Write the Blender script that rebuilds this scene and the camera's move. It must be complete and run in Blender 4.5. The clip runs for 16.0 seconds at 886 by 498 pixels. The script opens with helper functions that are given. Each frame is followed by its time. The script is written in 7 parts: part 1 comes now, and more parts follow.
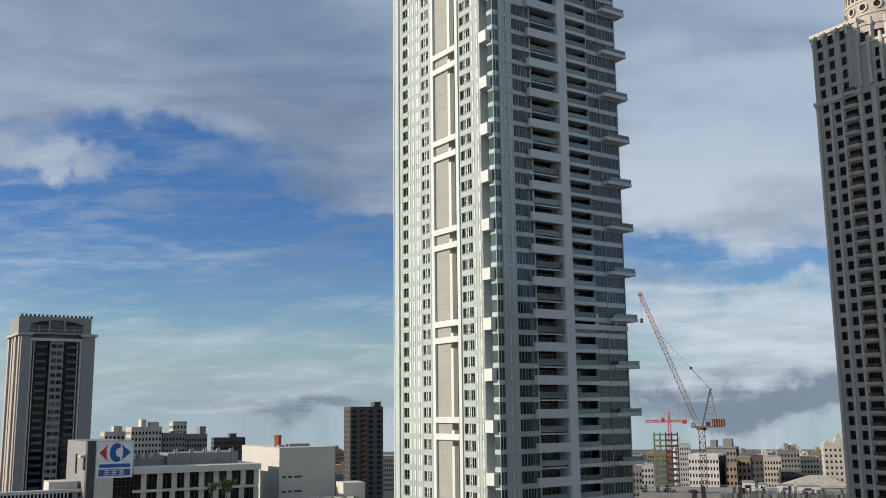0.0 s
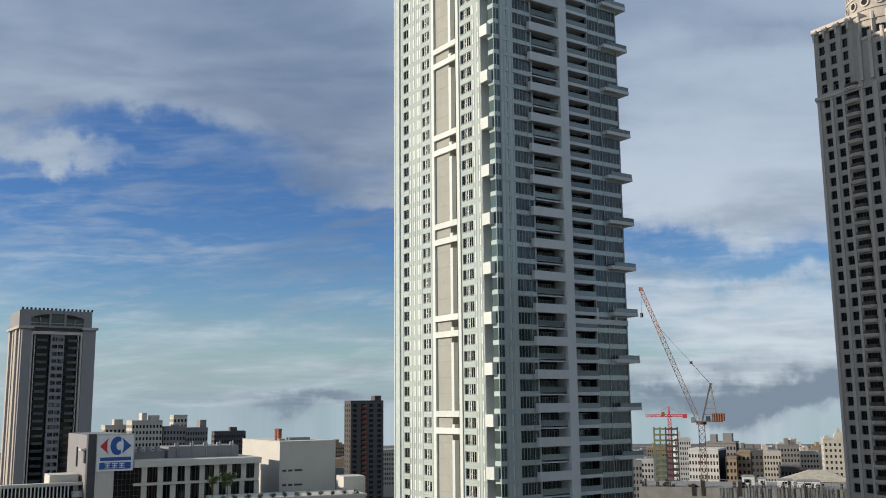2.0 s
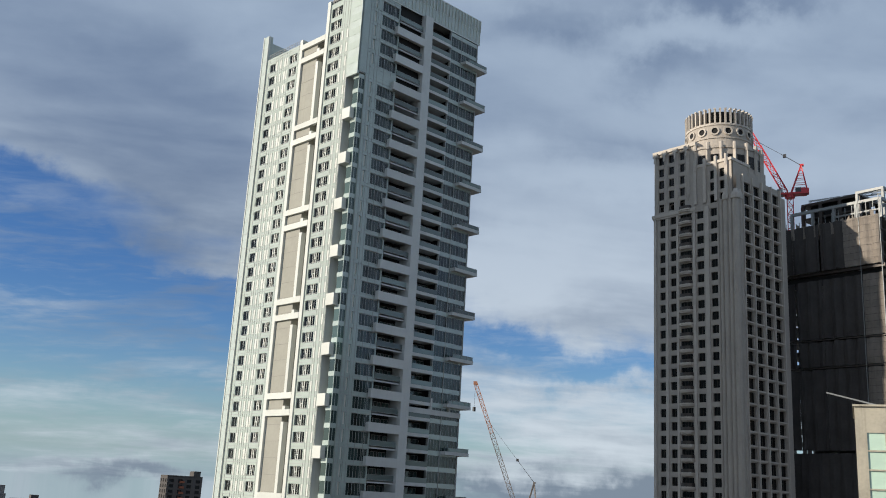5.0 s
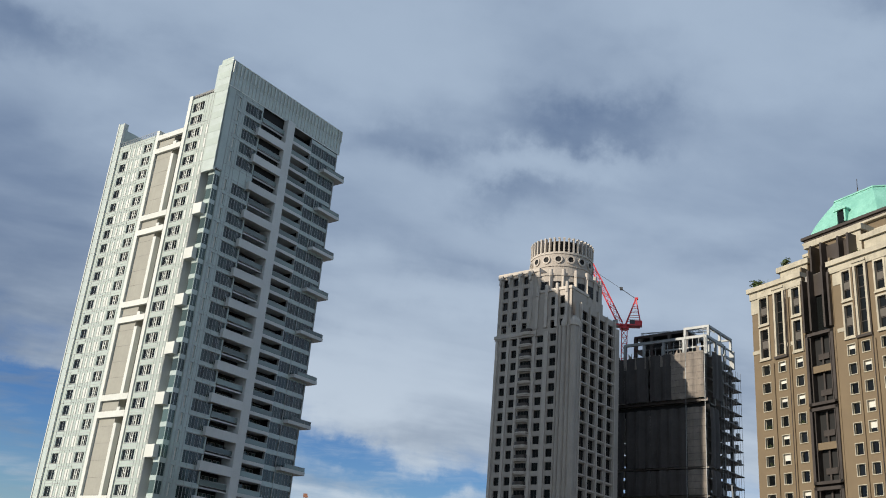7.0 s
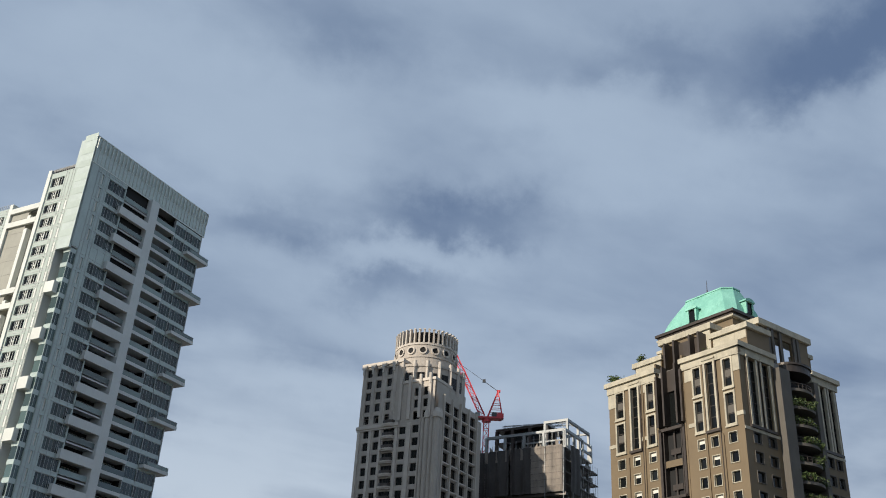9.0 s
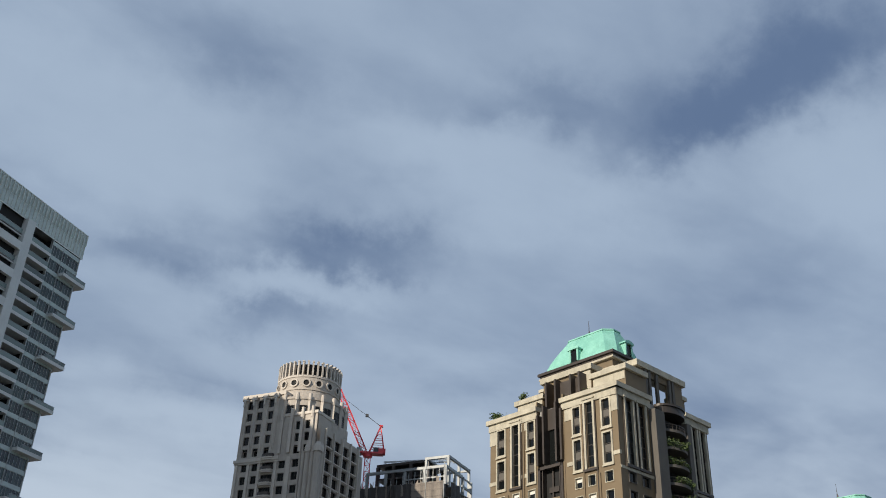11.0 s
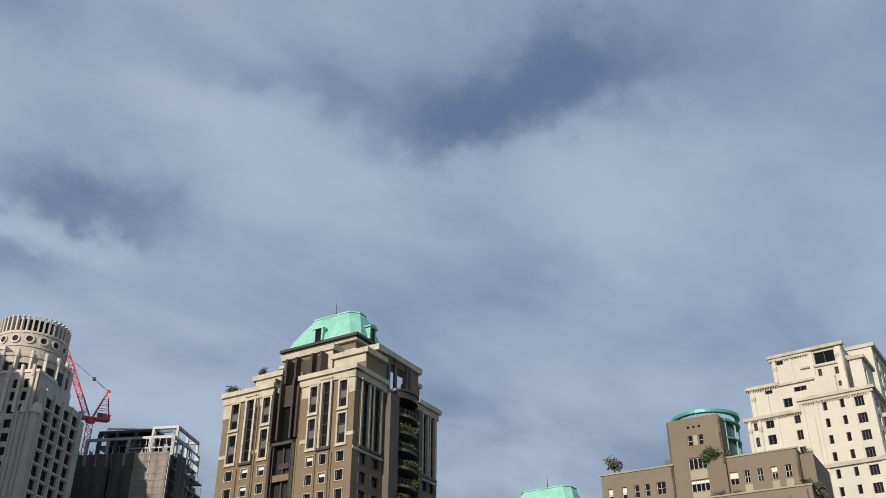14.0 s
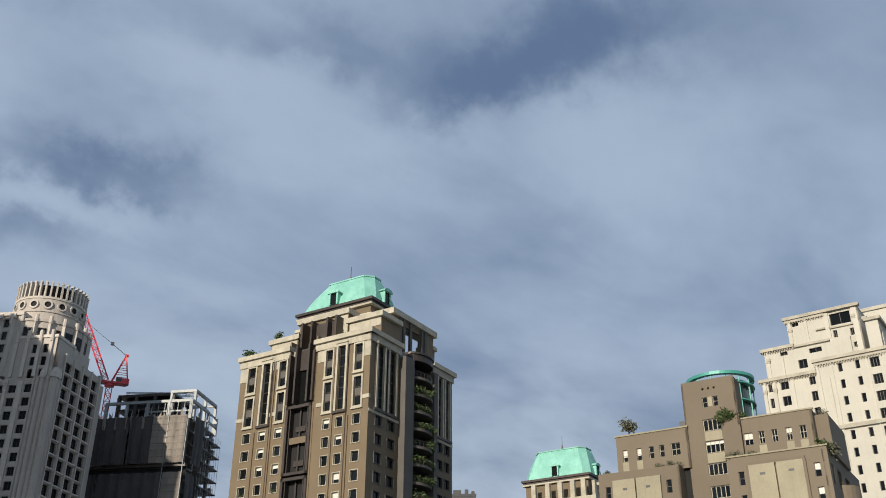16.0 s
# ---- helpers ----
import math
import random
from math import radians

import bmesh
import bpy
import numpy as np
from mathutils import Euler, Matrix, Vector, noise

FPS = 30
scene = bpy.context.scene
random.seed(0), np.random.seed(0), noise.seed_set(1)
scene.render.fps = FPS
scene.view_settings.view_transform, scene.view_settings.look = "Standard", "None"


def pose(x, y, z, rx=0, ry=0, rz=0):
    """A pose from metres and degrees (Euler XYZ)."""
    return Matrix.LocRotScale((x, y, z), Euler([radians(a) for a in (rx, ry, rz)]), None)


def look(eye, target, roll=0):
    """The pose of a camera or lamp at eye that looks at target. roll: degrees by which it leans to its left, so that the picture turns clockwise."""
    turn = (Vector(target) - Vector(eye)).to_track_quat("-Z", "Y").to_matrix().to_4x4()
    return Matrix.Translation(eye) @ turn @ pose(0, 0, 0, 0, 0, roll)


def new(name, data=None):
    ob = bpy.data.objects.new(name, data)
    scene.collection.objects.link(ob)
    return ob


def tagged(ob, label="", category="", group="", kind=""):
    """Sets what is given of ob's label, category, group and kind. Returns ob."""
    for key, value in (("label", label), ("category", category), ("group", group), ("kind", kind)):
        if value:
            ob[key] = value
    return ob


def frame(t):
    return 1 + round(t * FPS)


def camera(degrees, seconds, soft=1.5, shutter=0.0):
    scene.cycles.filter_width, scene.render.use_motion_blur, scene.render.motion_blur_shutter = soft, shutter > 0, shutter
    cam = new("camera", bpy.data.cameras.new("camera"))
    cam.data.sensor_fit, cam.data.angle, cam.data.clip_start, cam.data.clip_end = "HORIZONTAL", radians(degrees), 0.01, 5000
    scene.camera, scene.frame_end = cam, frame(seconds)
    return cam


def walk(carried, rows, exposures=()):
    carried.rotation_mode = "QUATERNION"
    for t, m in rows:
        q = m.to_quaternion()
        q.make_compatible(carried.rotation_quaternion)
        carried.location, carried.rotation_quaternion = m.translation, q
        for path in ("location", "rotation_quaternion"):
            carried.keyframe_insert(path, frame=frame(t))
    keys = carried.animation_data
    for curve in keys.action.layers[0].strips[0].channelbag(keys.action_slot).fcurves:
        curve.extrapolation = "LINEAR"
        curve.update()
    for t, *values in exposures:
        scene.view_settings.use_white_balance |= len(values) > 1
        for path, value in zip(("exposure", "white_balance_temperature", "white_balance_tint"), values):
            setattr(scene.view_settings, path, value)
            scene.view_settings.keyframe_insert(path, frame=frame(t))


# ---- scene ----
# A high room's view over a city: the camera turns where it stands, 60 m over the street.
H = 60.0
TURN = [
    (0, 99.726, 0.643, 0.162),
    (0.5, 99.602, 0.691, 0.307),
    (1, 99.477, 0.742, 0.395),
    (1.5, 99.385, 0.724, 0.387),
    (2, 99.374, 0.533, 0.177),
    (2.5, 99.486, 0.214, -0.430),
    (3, 99.758, -0.343, -1.717),
    (5.5, 106.610, -3.741, -12.369),
    (6, 108.674, -4.203, -14.603),
    (6.5, 110.480, -4.567, -17.418),
    (7, 111.999, -4.686, -20.343),
    (7.5, 113.498, -4.521, -23.237),
    (8, 115.019, -4.139, -25.445),
    (8.5, 116.589, -3.628, -27.089),
    (9, 117.928, -3.044, -28.449),
    (11.5, 120.468, -1.565, -37.774),
    (12, 120.492, -1.356, -40.519),
    (12.5, 120.424, -1.134, -43.463),
    (13, 120.188, -0.809, -46.458),
    (13.5, 119.782, -0.525, -49.232),
    (14, 119.301, -0.148, -51.345),
    (14.5, 118.732, 0.116, -52.365),
    (15, 118.187, 0.184, -52.241),
    (15.5, 117.601, 0.033, -51.383),
    (16, 117.103, -0.211, -50.413),
]
cam = camera(50.0, 16.0, soft=1.0)
walk(cam, [(t, pose(0, 0, H, rx, ry, rz)) for t, rx, ry, rz in TURN], [(0, 0.09), (16, 0.09)])

# ---- light ----
SUN_AZ, SUN_EL = 261.0, 21.0     # degrees clockwise from +y, and over the horizon
sun_way = Vector((math.sin(radians(SUN_AZ)) * math.cos(radians(SUN_EL)), math.cos(radians(SUN_AZ)) * math.cos(radians(SUN_EL)), math.sin(radians(SUN_EL))))
sun = new("sun", bpy.data.lights.new("sun", "SUN"))
sun.data.energy, sun.data.angle, sun.data.color = 4.6, radians(0.6), (1.0, 0.90, 0.755)
sun.matrix_world = look(sun_way * 400, (0, 0, 0))


class Nodes:
    """Short hand for node trees."""
    def __init__(self, tree):
        self.t = tree
        tree.nodes.clear()

    def put(self, kind, ins=(), **settings):
        n = self.t.nodes.new(kind)
        for k, v in settings.items():
            setattr(n, k, v)
        for k, v in dict(ins).items():
            s = n.inputs[k]
            if isinstance(v, bpy.types.NodeSocket):
                self.t.links.new(v, s)
            else:
                s.default_value = v
        return n

    def math(self, op, a, b=0.0, c=0.0, clamp=False):
        return self.put("ShaderNodeMath", {0: a, 1: b, 2: c}, operation=op, use_clamp=clamp).outputs[0]

    def mix(self, f, a, b, blend="MIX"):
        n = self.put("ShaderNodeMix", {0: f, 6: a, 7: b}, data_type="RGBA", blend_type=blend)
        return n.outputs[2]

    def noise(self, vec, scale, detail=4.0, rough=0.5, dist=0.0):
        return self.put("ShaderNodeTexNoise", {"Vector": vec, "Scale": scale, "Detail": detail, "Roughness": rough, "Distortion": dist}).outputs[0]

    def ramp(self, v, a, b, lo=0.0, hi=1.0):
        return self.put("ShaderNodeMapRange", {0: v, 1: a, 2: b, 3: lo, 4: hi}, interpolation_type="SMOOTHSTEP").outputs[0]


def rgb(r, g, b):
    return (r, g, b, 1.0)


def toward(azimuth, elevation):
    a, e = radians(azimuth), radians(elevation)
    return (math.sin(a) * math.cos(e), math.cos(a) * math.cos(e), math.sin(e))


def build_sky():
    world = bpy.data.worlds.new("sky")
    scene.world = world
    world.use_nodes = True
    n = Nodes(world.node_tree)
    sky = n.put("ShaderNodeTexSky", sky_type="NISHITA", sun_disc=False, sun_elevation=radians(SUN_EL), sun_rotation=radians(SUN_AZ), air_density=1.0, dust_density=0.6, ozone_density=2.0)
    d = n.put("ShaderNodeTexCoord").outputs["Generated"]
    sep = n.put("ShaderNodeSeparateXYZ", {0: d})
    z = n.math("MAXIMUM", sep.outputs[2], 0.0)
    n.t.links.new(n.put("ShaderNodeCombineXYZ", {0: sep.outputs[0], 1: sep.outputs[1], 2: n.math("MAXIMUM", sep.outputs[2], 0.03)}).outputs[0], sky.inputs[0])
    # the cloud layer as a flat sheet overhead: streaks close up toward the horizon
    k = n.math("DIVIDE", 1.0, n.math("ADD", z, 0.16))
    sheet = n.put("ShaderNodeCombineXYZ", {0: n.math("MULTIPLY", sep.outputs[0], k), 1: n.math("MULTIPLY", sep.outputs[1], k), 2: 0.0}).outputs[0]
    turn = n.put("ShaderNodeMapping", {"Vector": sheet, "Rotation": (0, 0, radians(24)), "Scale": (0.8, 1.25, 1.0)}).outputs[0]
    big = n.noise(turn, 1.5, 6.0, 0.52, 0.35)
    mid = n.noise(turn, 4.2, 7.0, 0.60, 0.5)
    fine = n.noise(turn, 11.0, 6.0, 0.62, 0.3)
    cover = n.math("ADD", n.math("MULTIPLY", big, 0.62), n.math("ADD", n.math("MULTIPLY", mid, 0.30), n.math("MULTIPLY", fine, n.ramp(z, 0.20, 0.42, 0.14, 0.04))))
    # more cover with height; broken cloud low down
    cover = n.math("ADD", cover, n.ramp(z, 0.10, 0.42, -0.02, 0.26))
    warp = n.put("ShaderNodeVectorMath", {0: d, 1: n.put("ShaderNodeVectorMath", {0: n.put("ShaderNodeTexNoise", {"Vector": d, "Scale": 9.0, "Detail": 7.0, "Roughness": 0.6}).outputs[1], "Scale": 0.13}, operation="SCALE").outputs[0]}, operation="ADD").outputs[0]
    warp = n.put("ShaderNodeVectorMath", {0: warp, 1: (0.065, 0.065, 0.065)}, operation="SUBTRACT").outputs[0]

    def bank(total, azimuth, elevation, wide, tall, amount):
        a = radians(azimuth)
        off = n.put("ShaderNodeVectorMath", {0: warp, 1: toward(azimuth, elevation)}, operation="SUBTRACT").outputs[0]
        right = n.put("ShaderNodeVectorMath", {0: off, 1: (math.cos(a), -math.sin(a), 0)}, operation="DOT_PRODUCT").outputs["Value"]
        rise = n.put("ShaderNodeVectorMath", {0: off, 1: (0, 0, 1)}, operation="DOT_PRODUCT").outputs["Value"]
        q = n.math("ADD", n.math("POWER", n.math("DIVIDE", right, radians(wide)), 2.0), n.math("POWER", n.math("DIVIDE", rise, radians(tall)), 2.0))
        g = n.math("EXPONENT", n.math("MULTIPLY", q, -1.0))
        return n.math("MULTIPLY_ADD", g, amount, total)
    for b in CLOUD_GAPS:
        cover = bank(cover, *b)
    haze = n.ramp(z, 0.0, 0.10, 0.48, 0.0)
    thick = n.ramp(cover, 0.38, 0.80)
    # thin streaked veil low in the sky, lying almost level
    bearing = n.math("ARCTAN2", sep.outputs[0], sep.outputs[1])
    lie = n.put("ShaderNodeCombineXYZ", {0: n.math("MULTIPLY", bearing, 5.0), 1: n.math("MULTIPLY_ADD", z, 30.0, n.math("MULTIPLY", bearing, -2.2)), 2: 0.0}).outputs[0]
    wisps = n.math("MULTIPLY_ADD", n.noise(lie, 4.2, 6.0, 0.62, 0.5), 0.35, n.math("MULTIPLY", n.noise(lie, 1.15, 7.0, 0.60, 0.7), 0.65))
    veil = n.math("MULTIPLY", n.ramp(wisps, 0.42, 0.70, 0.0, 0.58), n.ramp(z, 0.20, 0.36, 1.0, 0.0))
    thick = n.math("MAXIMUM", thick, veil)
    # shade inside the cloud: pale where thin and lit, grey-blue where heavy
    shade = n.math("ADD", n.math("MULTIPLY", n.noise(turn, 2.1, 4.0, 0.48, 0.5), 0.84), n.math("MULTIPLY", n.noise(turn, 6.0, 4.0, 0.5), 0.16))
    shade = n.math("MULTIPLY_ADD", shade, 0.92, 0.04)
    for b in CLOUD_SHADE:
        shade = bank(shade, *b)
    lit = n.ramp(n.math("MULTIPLY_ADD", fine, 0.10, shade), 0.12, 0.78)
    pale = n.mix(n.ramp(z, 0.05, 0.45), rgb(*CLOUD_PALE_LOW), rgb(*CLOUD_PALE_HIGH))
    grey = n.mix(n.ramp(z, 0.02, 0.40), rgb(*CLOUD_GREY_LOW), rgb(*CLOUD_GREY_HIGH))
    cloud = n.mix(lit, grey, pale)
    blue = n.mix(1.0, sky.outputs[0], n.mix(n.ramp(z, 0.0, 0.22), rgb(0.80, 0.95, 1.05), rgb(0.38, 0.62, 1.0)), "MULTIPLY")
    blue = n.mix(haze, blue, rgb(2.5, 3.9, 5.6))
    full = n.mix(n.math("MULTIPLY", thick, 0.94), blue, cloud)
    bg = n.put("ShaderNodeBackground", {"Color": full, "Strength": 0.1})
    n.put("ShaderNodeOutputWorld", {"Surface": bg.outputs[0]})


# azimuth, elevation, half width, half height (degrees), amount
CLOUD_GAPS = [(-16.5, 16.0, 6.0, 1.7, -0.40), (-11.5, 11.0, 7, 1.9, -0.30), (-17, 12.6, 7, 1.3, -0.26), (-8.5, 8.6, 5, 2.4, -0.24), (-7.7, 10.9, 5, 1.3, -0.32), (-21, 11.4, 4, 1.5, -0.25), (-4.3, 9.2, 5, 1.4, -0.30), (-10.4, 7.8, 5, 0.9, -0.20), (14, 9.1, 4, 1.0, -0.32), (20.3, 7.8, 4, 1.0, -0.32),
              (-18.7, 7.7, 5, 1.0, -0.25), (-22, 5.7, 4, 1.0, -0.15)]
CLOUD_GAPS += [(-23.3, 14.2, 4, 0.7, 0.30), (-25, 17.3, 4, 1.3, 0.3), (-11.7, 8.6, 3, 0.6, 0.2), (-10, 4.3, 8, 0.8, 0.02), (-10, 7.0, 7, 2.0, -0.16), (17, 5.3, 6, 1.4, 0.22), (20, 3.3, 5, 1.2, 0.18), (-21.5, 20.5, 8, 3, 0.3), (16, 14, 9, 3, 0.32),
               (-8, 20, 9, 4, 0.26), (-3.6, 12.5, 3, 1.0, 0.2), (18.5, 0.9, 6, 1.4, 0.42), (-7.6, 0.1, 5, 0.6, 0.22), (55, 22, 34, 24, 0.3), (25, 24, 16, 9, 0.15)]
CLOUD_SHADE = [(-8, 20, 10, 5, -0.18), (-15, 25, 12, 5, -0.06), (-7, 14, 7, 3, -0.18), (-9, 7, 8, 5, -0.16), (-5, 10, 4, 3, -0.14), (17.6, 0.6, 5, 1.1, -0.42), (20.7, 1.3, 4, 1.2, -0.42), (13.6, 0.2, 4, 0.8, -0.50), (-7.6, 0.0, 5, 0.6, -0.3), (28.5, 30, 5.5, 1.3, -0.27), (52.5, 36.2, 4.5, 1.5, -0.27),
               (61.5, 39.5, 5, 2, -0.28), (57, 37.8, 4, 1.4, -0.20), (42, 39, 6, 1.4, -0.17), (22.7, 25, 4, 1.0, -0.16), (16, 28.2, 5, 1.2, -0.17), (-9, 29.4, 5, 1.5, -0.23), (18, 40, 6, 2, -0.12), (60, 21, 14, 5, -0.10)]
CLOUD_SHADE += [(34.8, 36.6, 6, 2, 0.18), (64, 33, 7, 3, 0.18), (10, 34.6, 9, 3, 0.16), (24.5, 27.4, 6, 1.1, 0.22), (44.6, 33.2, 6, 2, 0.16), (19, 19.4, 9, 1.8, 0.18), (35, 20.5, 8, 2, 0.08), (14, 13.6, 6, 2.4, 0.2), (18, 4.6, 7, 2, 0.12), (-14, 4.5, 12, 2, 0.05)]
CLOUD_PALE_LOW, CLOUD_PALE_HIGH = (5.7, 6.4, 7.1), (3.65, 4.55, 5.75)
CLOUD_GREY_LOW, CLOUD_GREY_HIGH = (1.9, 2.4, 3.1), (1.15, 1.72, 2.85)
build_sky()


# ---- materials ----
def surface(name, colour, rough=0.6, metal=0.0, vary=0.12, scale=0.35, streak=0.0, bump=0.0, bump_scale=6.0, tint=None, specular=0.5, rnd=0.06):
    m = bpy.data.materials.new(name)
    m.use_nodes = True
    n = Nodes(m.node_tree)
    co = n.put("ShaderNodeTexCoord").outputs["Object"]
    big = n.noise(co, scale, 5.0, 0.6)
    small = n.noise(co, scale * 11, 4.0, 0.6)
    v = n.math("ADD", n.math("MULTIPLY", big, 0.65), n.math("MULTIPLY", small, 0.35))
    v = n.ramp(v, 0.3, 0.7)
    own = n.put("ShaderNodeObjectInfo").outputs["Random"]
    low = [c * (1 - vary) for c in colour]
    high = [min(1.0, c * (1 + vary)) for c in colour]
    if tint:
        low = [c * t for c, t in zip(low, tint)]
    c = n.mix(v, rgb(*low), rgb(*high))
    c = n.mix(1.0, c, n.mix(own, rgb(1 - rnd, 1 - rnd, 1 - rnd), rgb(1 + rnd, 1 + rnd, 1 + rnd)), "MULTIPLY")
    if streak:
        down = n.put("ShaderNodeMapping", {"Vector": co, "Scale": (1.6, 1.6, 0.06)}).outputs[0]
        s = n.ramp(n.noise(down, 1.4, 5.0, 0.65), 0.52, 0.78)
        c = n.mix(n.math("MULTIPLY", s, streak), c, rgb(*[x * 0.42 for x in colour]))
    ins = {"Base Color": c, "Roughness": n.math("ADD", n.math("MULTIPLY", small, 0.2), rough - 0.1, clamp=True), "Metallic": metal, "Specular IOR Level": specular}
    if bump:
        ins["Normal"] = n.put("ShaderNodeBump", {"Height": n.noise(co, bump_scale, 5.0, 0.6), "Strength": 0.5, "Distance": bump}).outputs[0]
    p = n.put("ShaderNodeBsdfPrincipled", ins)
    n.put("ShaderNodeOutputMaterial", {"Surface": p.outputs[0]})
    return m


def pane_glass(name, colour, rough=0.04, level=0.5, vary=0.5):
    """Window glass with a dim room behind it: dark body, clear reflection, each pane a little out of true."""
    m = bpy.data.materials.new(name)
    m.use_nodes = True
    n = Nodes(m.node_tree)
    co = n.put("ShaderNodeTexCoord").outputs["Object"]
    own = n.put("ShaderNodeObjectInfo").outputs["Random"]
    isle = n.put("ShaderNodeNewGeometry").outputs["Random Per Island"]
    r = n.math("FRACT", n.math("ADD", own, isle))
    c = n.mix(r, rgb(*[x * (1 - vary) for x in colour]), rgb(*[x * (1 + vary) for x in colour]))
    bump = n.put("ShaderNodeBump", {"Height": n.noise(co, 0.5, 2.0, 0.5), "Strength": 0.25, "Distance": 0.08}).outputs[0]
    p = n.put("ShaderNodeBsdfPrincipled", {"Base Color": c, "Roughness": rough, "Specular IOR Level": level, "IOR": 1.5, "Normal": bump})
    n.put("ShaderNodeOutputMaterial", {"Surface": p.outputs[0]})
    return m


WHITE = surface("white_coated_metal", (0.62, 0.635, 0.59), 0.35, 0, 0.06, 0.15, 0.10)
PANEL = surface("pale_green_glass_panel", (0.445, 0.505, 0.46), 0.18, 0, 0.08, 0.1, 0.08, specular=0.7)
SPANDREL = surface("green_grey_spandrel_glass", (0.40, 0.465, 0.435), 0.10, 0, 0.12, 0.2, 0.05, specular=0.8)
FROST = surface("frosted_parapet_glass", (0.47, 0.53, 0.50), 0.22, 0, 0.10, 0.4, specular=0.6)
BALCONY = surface("pale_grey_balcony_render", (0.55, 0.56, 0.545), 0.6, 0, 0.06, 0.2, 0.12)
CONCRETE = surface("beige_concrete", (0.325, 0.32, 0.278), 0.75, 0, 0.10, 0.12, 0.18, 0.02)
GLASS = pane_glass("dark_window_glass", (0.007, 0.008, 0.008), 0.05, 0.24)
# base raised to teal so reflected sky is partly painted into the glass
TEALGLASS = pane_glass("sky_tinted_window_glass", (0.028, 0.044, 0.042), 0.05, 0.55, 0.6)
GREENGLASS = pane_glass("green_tinted_glass", (0.055, 0.085, 0.08), 0.06, 0.6)
CLEAR = pane_glass("balcony_guard_glass", (0.17, 0.215, 0.205), 0.06, 0.5)
BLIND = surface("window_blind", (0.62, 0.60, 0.54), 0.7)
# near-black colour stands in for the shade inside rooms, recesses and gaps
DARK = surface("unlit_depth_black", (0.014, 0.014, 0.014), 0.9)
ALU = surface("grey_aluminium", (0.38, 0.39, 0.38), 0.4, 0.3)
STONE = surface("warm_grey_stone", (0.41, 0.365, 0.318), 0.8, 0, 0.10, 0.12, 0.22, 0.03, 3.0)
STONE_PALE = surface("pale_grey_stone_trim", (0.49, 0.44, 0.385), 0.75, 0, 0.10, 0.2, 0.2, 0.02)
BROWN = surface("brown_wall_tile", (0.148, 0.108, 0.062), 0.7, 0, 0.09, 0.25, 0.10, 0.02, 9.0)
TRIM = surface("weathered_limestone_trim", (0.40, 0.365, 0.285), 0.8, 0, 0.2, 0.5, 0.5, 0.03, 4.0)
BRONZE = surface("dark_bronze_metal", (0.055, 0.044, 0.037), 0.45, 0.3, 0.2, 0.4)
COPPER = surface("green_copper_patina", (0.235, 0.50, 0.41), 0.55, 0.1, 0.16, 0.35, 0.30, 0.02, 3.0, (0.85, 1.0, 0.98))
CREAM = surface("cream_painted_render", (0.49, 0.465, 0.395), 0.8, 0, 0.07, 0.2, 0.26, 0.02)
CREAM_TRIM = surface("cream_cornice_stained", (0.40, 0.367, 0.295), 0.8, 0, 0.2, 0.5, 0.6, 0.02)
TAUPE = surface("taupe_render", (0.158, 0.126, 0.088), 0.8, 0, 0.07, 0.15, 0.16, 0.02)
OCHRE = surface("stained_ochre_panel", (0.29, 0.26, 0.18), 0.8, 0, 0.12, 0.3, 0.35)
# same net painted twice: dark for shade, pale for sun; tarpaulin shares the pale
NET = surface("dusty_shade_black_scaffold_net", (0.058, 0.051, 0.047), 0.85, 0, 0.28, 0.16, 0.35, 0.10, 1.6)
NET_PALE = surface("tarpaulin_and_sunlit_net", (0.215, 0.185, 0.157), 0.8, 0, 0.22, 0.4, 0.4, 0.10, 1.2)
STEEL = surface("galvanised_steel", (0.27, 0.28, 0.28), 0.55, 0.2, 0.15, 0.6)
RAW = surface("raw_concrete", (0.25, 0.24, 0.225), 0.85, 0, 0.2, 0.3, 0.3)
RED = surface("red_crane_paint", (0.60, 0.045, 0.055), 0.45, 0, 0.1, 0.5)
ORANGE = surface("orange_crane_paint", (0.38, 0.17, 0.10), 0.5, 0, 0.15, 0.5)
YELLOW = surface("yellow_crane_paint", (0.24, 0.125, 0.012), 0.5, 0, 0.15, 0.5)
GREYWALL = surface("grey_wall_panel", (0.235, 0.222, 0.22), 0.6, 0, 0.06, 0.1, 0.08)
CHARCOAL = surface("charcoal_wall_panel", (0.055, 0.055, 0.058), 0.5, 0, 0.12, 0.2)
STORE = surface("off_white_store_wall", (0.54, 0.51, 0.455), 0.7, 0, 0.06, 0.08, 0.14)
LOGO_BLUE = surface("sign_blue", (0.02, 0.09, 0.32), 0.4, rnd=0)
LOGO_RED = surface("sign_red", (0.55, 0.02, 0.04), 0.4, rnd=0)
SIGNWHITE = surface("sign_white", (0.75, 0.75, 0.74), 0.5, rnd=0)
LEAF = surface("leaf_green", (0.055, 0.085, 0.022), 0.6, 0, 0.45, 1.5)
LEAF_DRY = surface("leaf_grey_green", (0.115, 0.115, 0.072), 0.7, 0, 0.35, 1.5)
BARK = surface("bark", (0.10, 0.075, 0.05), 0.9)
RUST = surface("rust_red_steel", (0.28, 0.085, 0.04), 0.7)
GROUND = surface("city_ground", (0.11, 0.105, 0.10), 0.9, 0, 0.3, 0.01)
JIB = surface("dark_grey_jib_steel", (0.19, 0.17, 0.16), 0.55, 0.1, 0.15, 0.6)
MAST = surface("dark_red_brown_mast", (0.10, 0.044, 0.030), 0.6, 0, 0.15, 0.6)
